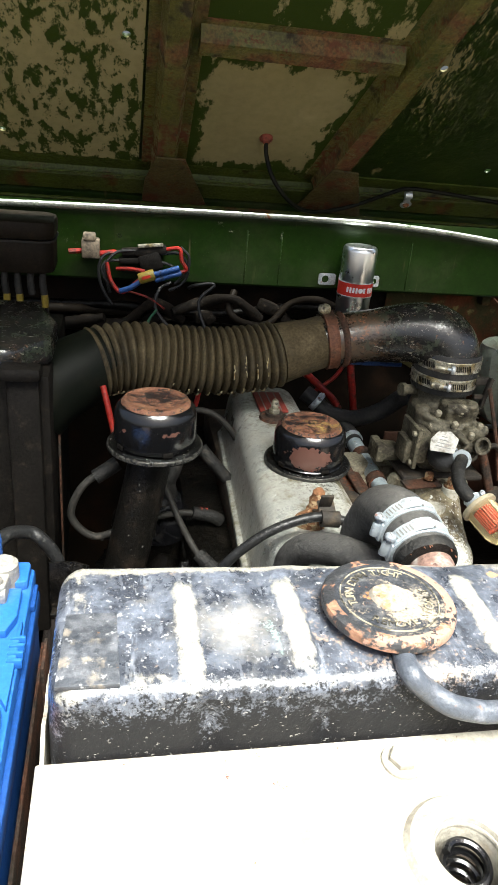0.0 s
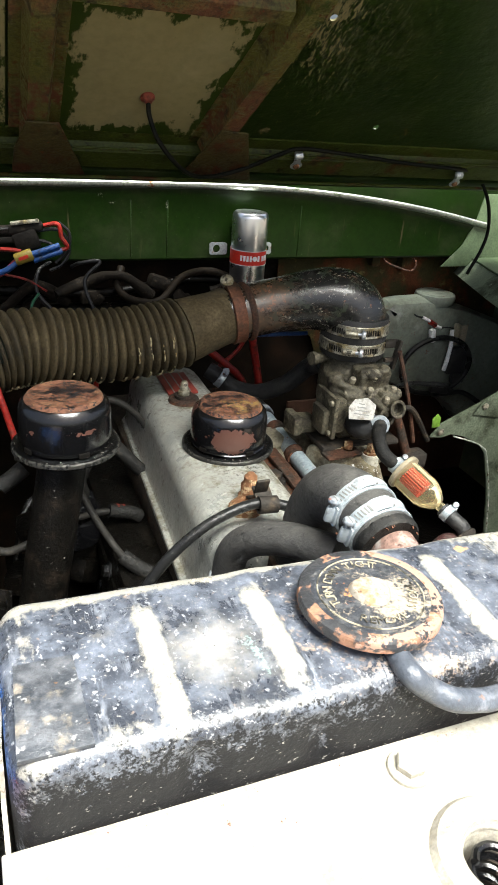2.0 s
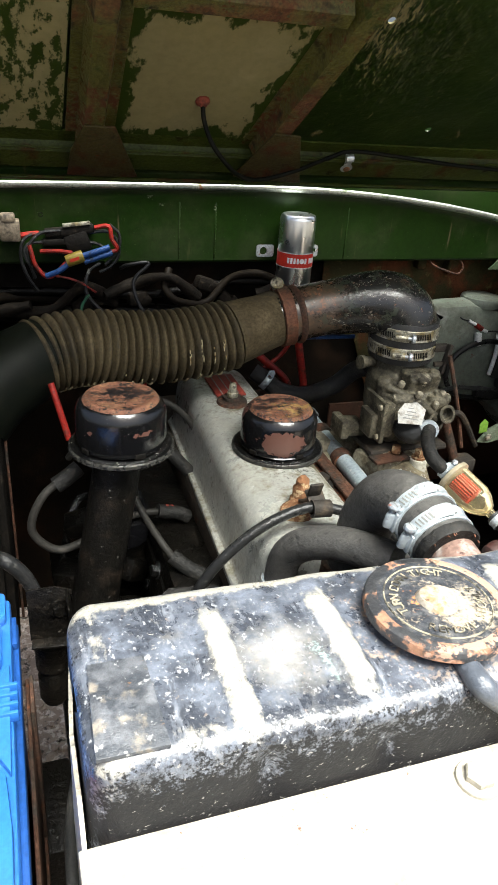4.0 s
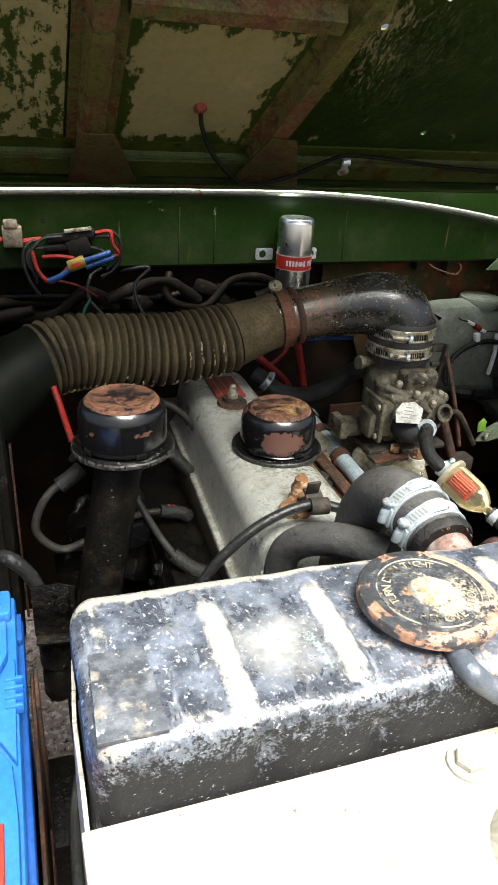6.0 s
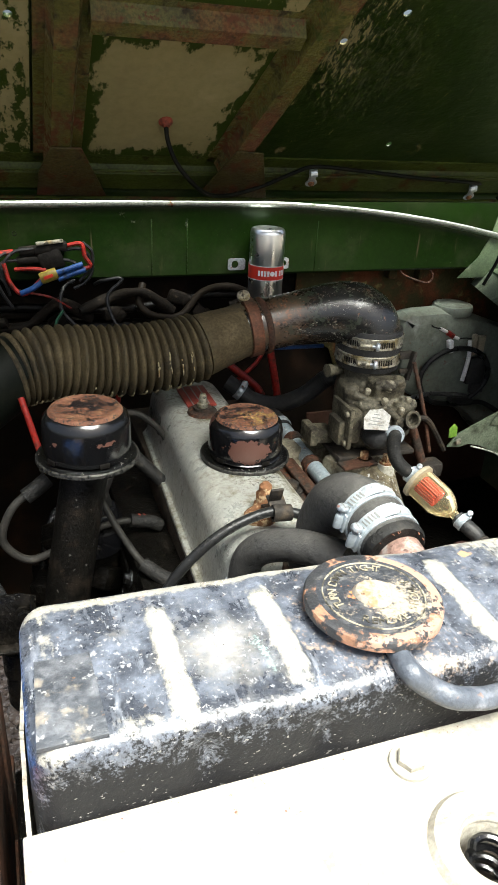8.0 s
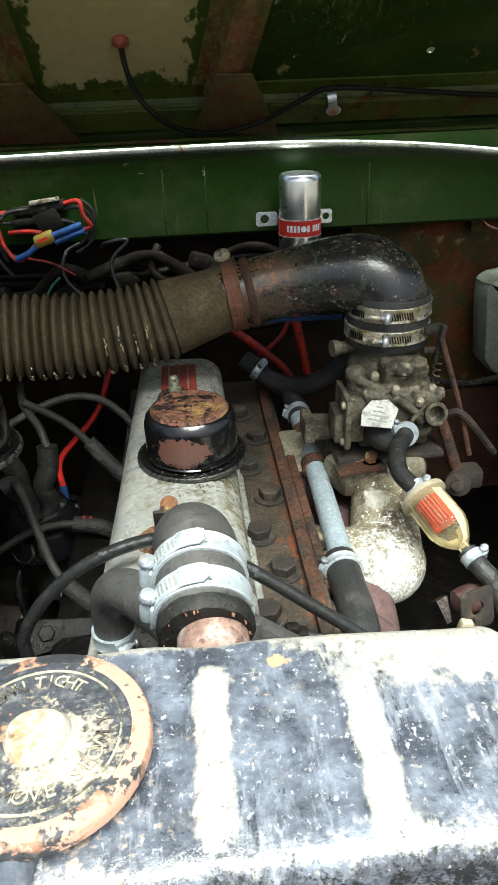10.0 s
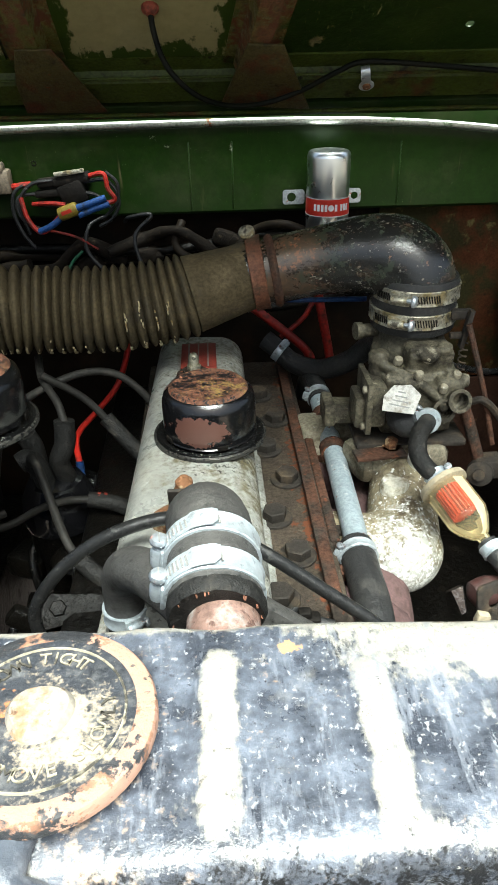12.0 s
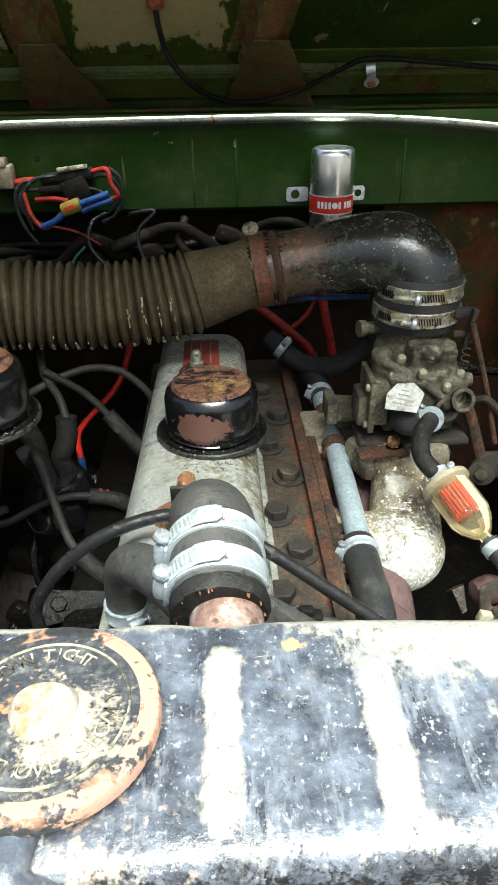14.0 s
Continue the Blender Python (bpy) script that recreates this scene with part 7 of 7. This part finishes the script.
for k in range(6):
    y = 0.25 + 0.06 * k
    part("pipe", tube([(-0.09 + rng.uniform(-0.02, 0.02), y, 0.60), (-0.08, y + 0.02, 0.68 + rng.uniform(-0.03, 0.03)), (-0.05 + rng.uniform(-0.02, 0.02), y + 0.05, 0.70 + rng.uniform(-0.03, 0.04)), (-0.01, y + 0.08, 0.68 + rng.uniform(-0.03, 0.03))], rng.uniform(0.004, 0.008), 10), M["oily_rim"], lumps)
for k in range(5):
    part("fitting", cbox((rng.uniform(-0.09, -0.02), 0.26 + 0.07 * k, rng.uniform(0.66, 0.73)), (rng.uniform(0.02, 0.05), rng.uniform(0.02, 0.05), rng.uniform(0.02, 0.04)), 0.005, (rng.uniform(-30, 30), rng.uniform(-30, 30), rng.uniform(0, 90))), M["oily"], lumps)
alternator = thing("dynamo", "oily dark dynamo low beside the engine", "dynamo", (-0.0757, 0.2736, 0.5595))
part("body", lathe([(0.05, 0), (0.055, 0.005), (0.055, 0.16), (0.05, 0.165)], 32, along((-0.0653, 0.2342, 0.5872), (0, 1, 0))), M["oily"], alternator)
bracket = thing("loose_bracket", "dull black folded bracket beside the radiator", "bracket", (-0.129, 0.15, 0.856))
part("plate", merged(slab([(-0.0175, 0.048), (-0.0165, 0.001), (0.014, 0.0), (0.017, 0.046), (0.004, 0.050)], 0, 0.002, 0.0006, Matrix.Translation((-0.129, 0.152, 0.856)) @ pose(0, 0, 0, 84, 0, -6)), cbox((-0.114, 0.147, 0.881), (0.002, 0.012, 0.046), 0.0006, (0, -4, -6)), cbox((-0.129, 0.146, 0.858), (0.032, 0.012, 0.002), 0.0006, (0, 0, -6))), M["oily"], bracket)
part("rubber_mount", lathe([(0.010, 0.0), (0.0125, 0.006), (0.0125, 0.03), (0.010, 0.036), (0.0135, 0.04), (0.0135, 0.066)], 20, Matrix.Translation((-0.1305, 0.166, 0.776))), M["oily"], bracket, "black rubber mount")
part("bolt", moved(bolt(0.0055, 0.004), along((-0.122, 0.149, 0.888), (0, -1, 0.1))), M["oily"], bracket)

# ---------------------------------------------------------------- air cleaner
cleaner = thing("air_cleaner", "dusty black oil bath air cleaner canister", "air cleaner", (-0.2671, 0.4406, 0.6956))
part("body", box((-0.3886, 0.3756, 0.6539), (-0.1606, 0.6206, 0.993), 0.006), M["black_matt"], cleaner)
part("lid", slab([(-0.389, 0.367), (-0.201, 0.367), (-0.160, 0.409), (-0.159, 0.479), (-0.189, 0.559), (-0.389, 0.579)], 0.994, 1.026, 0.008), M["elbow"], cleaner)
part("clamp_post", merged(box((-0.205, 0.3566, 0.6538), (-0.17, 0.3706, 1.0038), 0.004), cbox((-0.1887, 0.3597, 1.003), (0.044, 0.026, 0.016), 0.006)), M["black_matt"], cleaner)
part("side_seam", box((-0.1579, 0.4143, 0.6573), (-0.1549, 0.4213, 0.9473), 0.001), M["rust"], cleaner)

# ---------------------------------------------------------------- right rear corner
res = thing("washer_tank", "dirty grey metal tank with round cap and cables", "tank", (0.66, 0.72, 0.75))
part("body", slab([(0.584, 0.908), (0.604, 0.925), (0.677, 0.927), (0.773, 0.906), (0.869, 0.873), (0.953, 0.834), (0.950, 0.651), (0.812, 0.655), (0.781, 0.692), (0.756, 0.712), (0.674, 0.740), (0.615, 0.761), (0.597, 0.788)], -0.065, 0.0, 0.022, Matrix.Translation((0, 0.7696, 0)) @ pose(0, 0, 0, 90)), M["reservoir"], res)
part("cap", lathe([(0.034, 0.922), (0.036, 0.933), (0.034, 0.939), (0.028, 0.941), (0.026, 0.9395), (0.001, 0.941)], 36, Matrix.Translation((0.7149, 0.8077, -0.009)) @ Matrix.Diagonal((1.1, 1.1, 1, 1))), M["reservoir"], res)
part("dent_panel", lathe([(0.052, -0.004), (0.049, 0.0005), (0.042, 0.002), (0.001, 0.002)], 32, along((0.8882, 0.7752, 0.7577), (0, -1, 0)) @ Matrix.Diagonal((1.2, 1, 1, 1))), M["reservoir"], res)
part("pump", merged(cbox((0.763, 0.764, 0.8051), (0.040, 0.016, 0.055), 0.004), cbox((0.7687, 0.7584, 0.7697), (0.030, 0.012, 0.02), 0.003)), M["rubber"], res, "small black washer pump")
part("tube", tube([(0.7361, 0.7618, 0.8697), (0.7368, 0.7573, 0.8377), (0.7331, 0.755, 0.8103), (0.7302, 0.755, 0.789)], 0.0042, 8), M["white_print"], res, "pale plastic tube")
part("stay", merged(cbox((0.7488, 0.7651, 0.8591), (0.008, 0.01, 0.042), 0.001), cbox((0.7647, 0.7651, 0.8572), (0.014, 0.01, 0.038), 0.001)), M["white_plastic"], res)
part("red_connector", tube([(0.6827, 0.764, 0.8876), (0.6955, 0.7618, 0.8801)], 0.0052, 10), M["red_wire"], res, "red wire connector")
for a, b in (((0.6656, 0.764, 0.8963), (0.6815, 0.764, 0.8888)), ((0.6961, 0.7618, 0.8793), (0.7084, 0.7618, 0.8747))):
    part("crimp", tube([a, b], 0.0032, 8), M["white_print"], res)
part("thin_wire", tube([(0.6495, 0.7752, 0.9038), (0.6505, 0.7662, 0.9004), (0.6569, 0.764, 0.8983), (0.6656, 0.764, 0.8963)], 0.0014, 6), M["wire"], res)
part("thin_wire", tube([(0.7084, 0.7618, 0.8747), (0.7239, 0.7606, 0.8753), (0.738, 0.7606, 0.873)], 0.0014, 6), M["wire"], res)
part("tie", cbox((0.6898, 0.7584, 0.8617), (0.010, 0.012, 0.026), 0.002, (0, -12, 0)), M["white_print"], res, "pale cable tie")
TANK_LOOP = [(0.711 + 0.078 * math.cos(a), 0.756, 0.799 + 0.058 * math.sin(a)) for a in [0.4 * i - 1.3 for i in range(15)]]
tank_cable = wire(TANK_LOOP + [(0.7384, 0.7528, 0.7403), (0.781, 0.7472, 0.741), (0.8178, 0.7304, 0.7197), (0.8374, 0.708, 0.6879)], 0.0052, "wire", "black looped cable on the grey tank")
tank_joint = solo("cable_joint", merged(cbox((0.726, 0.7528, 0.7531), (0.045, 0.016, 0.022), 0.006, (0, 12, 0)), cbox((0.7517, 0.7528, 0.7434), (0.02, 0.012, 0.014), 0.004)), M["rubber"], "black cable joint below the looped cable", "cable joint")
solo("yellow_tag", slab([(0, 0), (0.014, 0.002), (0.013, 0.018), (0.006, 0.024), (-0.002, 0.016)], 0, 0.0015, 0.0004, Matrix.Translation((0.5218, 0.494, 0.8108)) @ pose(0, 0, 0, 90, 0, 0)), M["lime"], "small lime green tag on the inner wing", "tag")
wire([(0.4109, 0.536, 0.8776), (0.4931, 0.59, 0.8388), (0.5694, 0.63, 0.8259), (0.6457, 0.64, 0.8116)], 0.004, "wire", "black cable towards the grey tank")
pedal = thing("pedal_box", "rust-streaked olive steel plate with a bent wire hook", "plate", (0.5912, 0.8, 0.9567))
part("plate", slab([(0.39, 0.87), (0.47, 0.83), (0.52, 0.70), (0.90, 0.70), (0.90, 1.0), (0.39, 1.0)], 0, 0.004, 0.001, Matrix.Translation((0.0063, 0.85, 0.0112)) @ pose(0, 0, 0, 90)), M["rust_plate"], pedal)
part("hook", tube([(0.5819, 0.81, 1.0073), (0.5877, 0.8, 0.9936), (0.6135, 0.8, 0.983), (0.6452, 0.8, 0.9756), (0.6531, 0.8, 0.99), (0.6397, 0.81, 1.0075)], 0.0018, 8), M["rust"], pedal)
part("lug", cbox((0.5838, 0.835, 0.9978), (0.018, 0.02, 0.04), 0.003), M["rust_plate"], pedal)
part("lug", cbox((0.6513, 0.835, 0.9912), (0.022, 0.02, 0.05), 0.003), M["rust_plate"], pedal)
solo("rubber_bulb", lathe([(0.004, -0.016), (0.011, -0.012), (0.0125, -0.003), (0.0125, 0.004), (0.0095, 0.012), (0.006, 0.02), (0.006, 0.03)], 22, along((0.3654, 0.2286, 0.8059), (1, 0.2, 0.15))), M["bulb"], "dull red rubber bulb near the fuel hose", "rubber bulb")
link = thing("throttle_linkage", "rusty throttle rods beside the carburettor", "linkage", (0.4051, 0.4227, 0.8258))
part("rod", tube([(0.3946, 0.4299, 0.9671), (0.4084, 0.4247, 0.9252), (0.4214, 0.4201, 0.8826), (0.4336, 0.4161, 0.8367)], 0.003, 8), M["rust"], link)
part("rod", tube([(0.39, 0.4255, 0.9018), (0.4032, 0.4132, 0.8667), (0.4155, 0.4016, 0.8271)], 0.0062, 12), M["rust"], link)
part("joint", merged(lathe([(0.013, -0.006), (0.014, -0.003), (0.014, 0.003), (0.013, 0.006), (0.006, 0.007), (0.006, 0.012)], 20, along((0.414, 0.3896, 0.8185), (-0.5, -1, 0.3))), cbox((0.4255, 0.3985, 0.8216), (0.03, 0.024, 0.022), 0.004)), M["iron"], link)
part("arm", tube([(0.4023, 0.4188, 0.8872), (0.4194, 0.4122, 0.8882), (0.4679, 0.43, 0.8289)], 0.004, 8), M["iron"], link)
part("lever", merged(cbox((0.3919, 0.449, 0.9712), (0.022, 0.01, 0.01), 0.002), cbox((0.3964, 0.4397, 0.9588), (0.005, 0.008, 0.04), 0.001, (0, 10, 0)), cbox((0.389, 0.4419, 0.9513), (0.016, 0.006, 0.006), 0.001)), M["iron"], link)
part("spring", tube([(0.408 + 0.004 * math.cos(a), 0.47 + 0.004 * math.sin(a), 0.93 - 0.0012 * a) for a in [0.7 * i for i in range(60)]], 0.001, 6, 2), M["iron"], link)
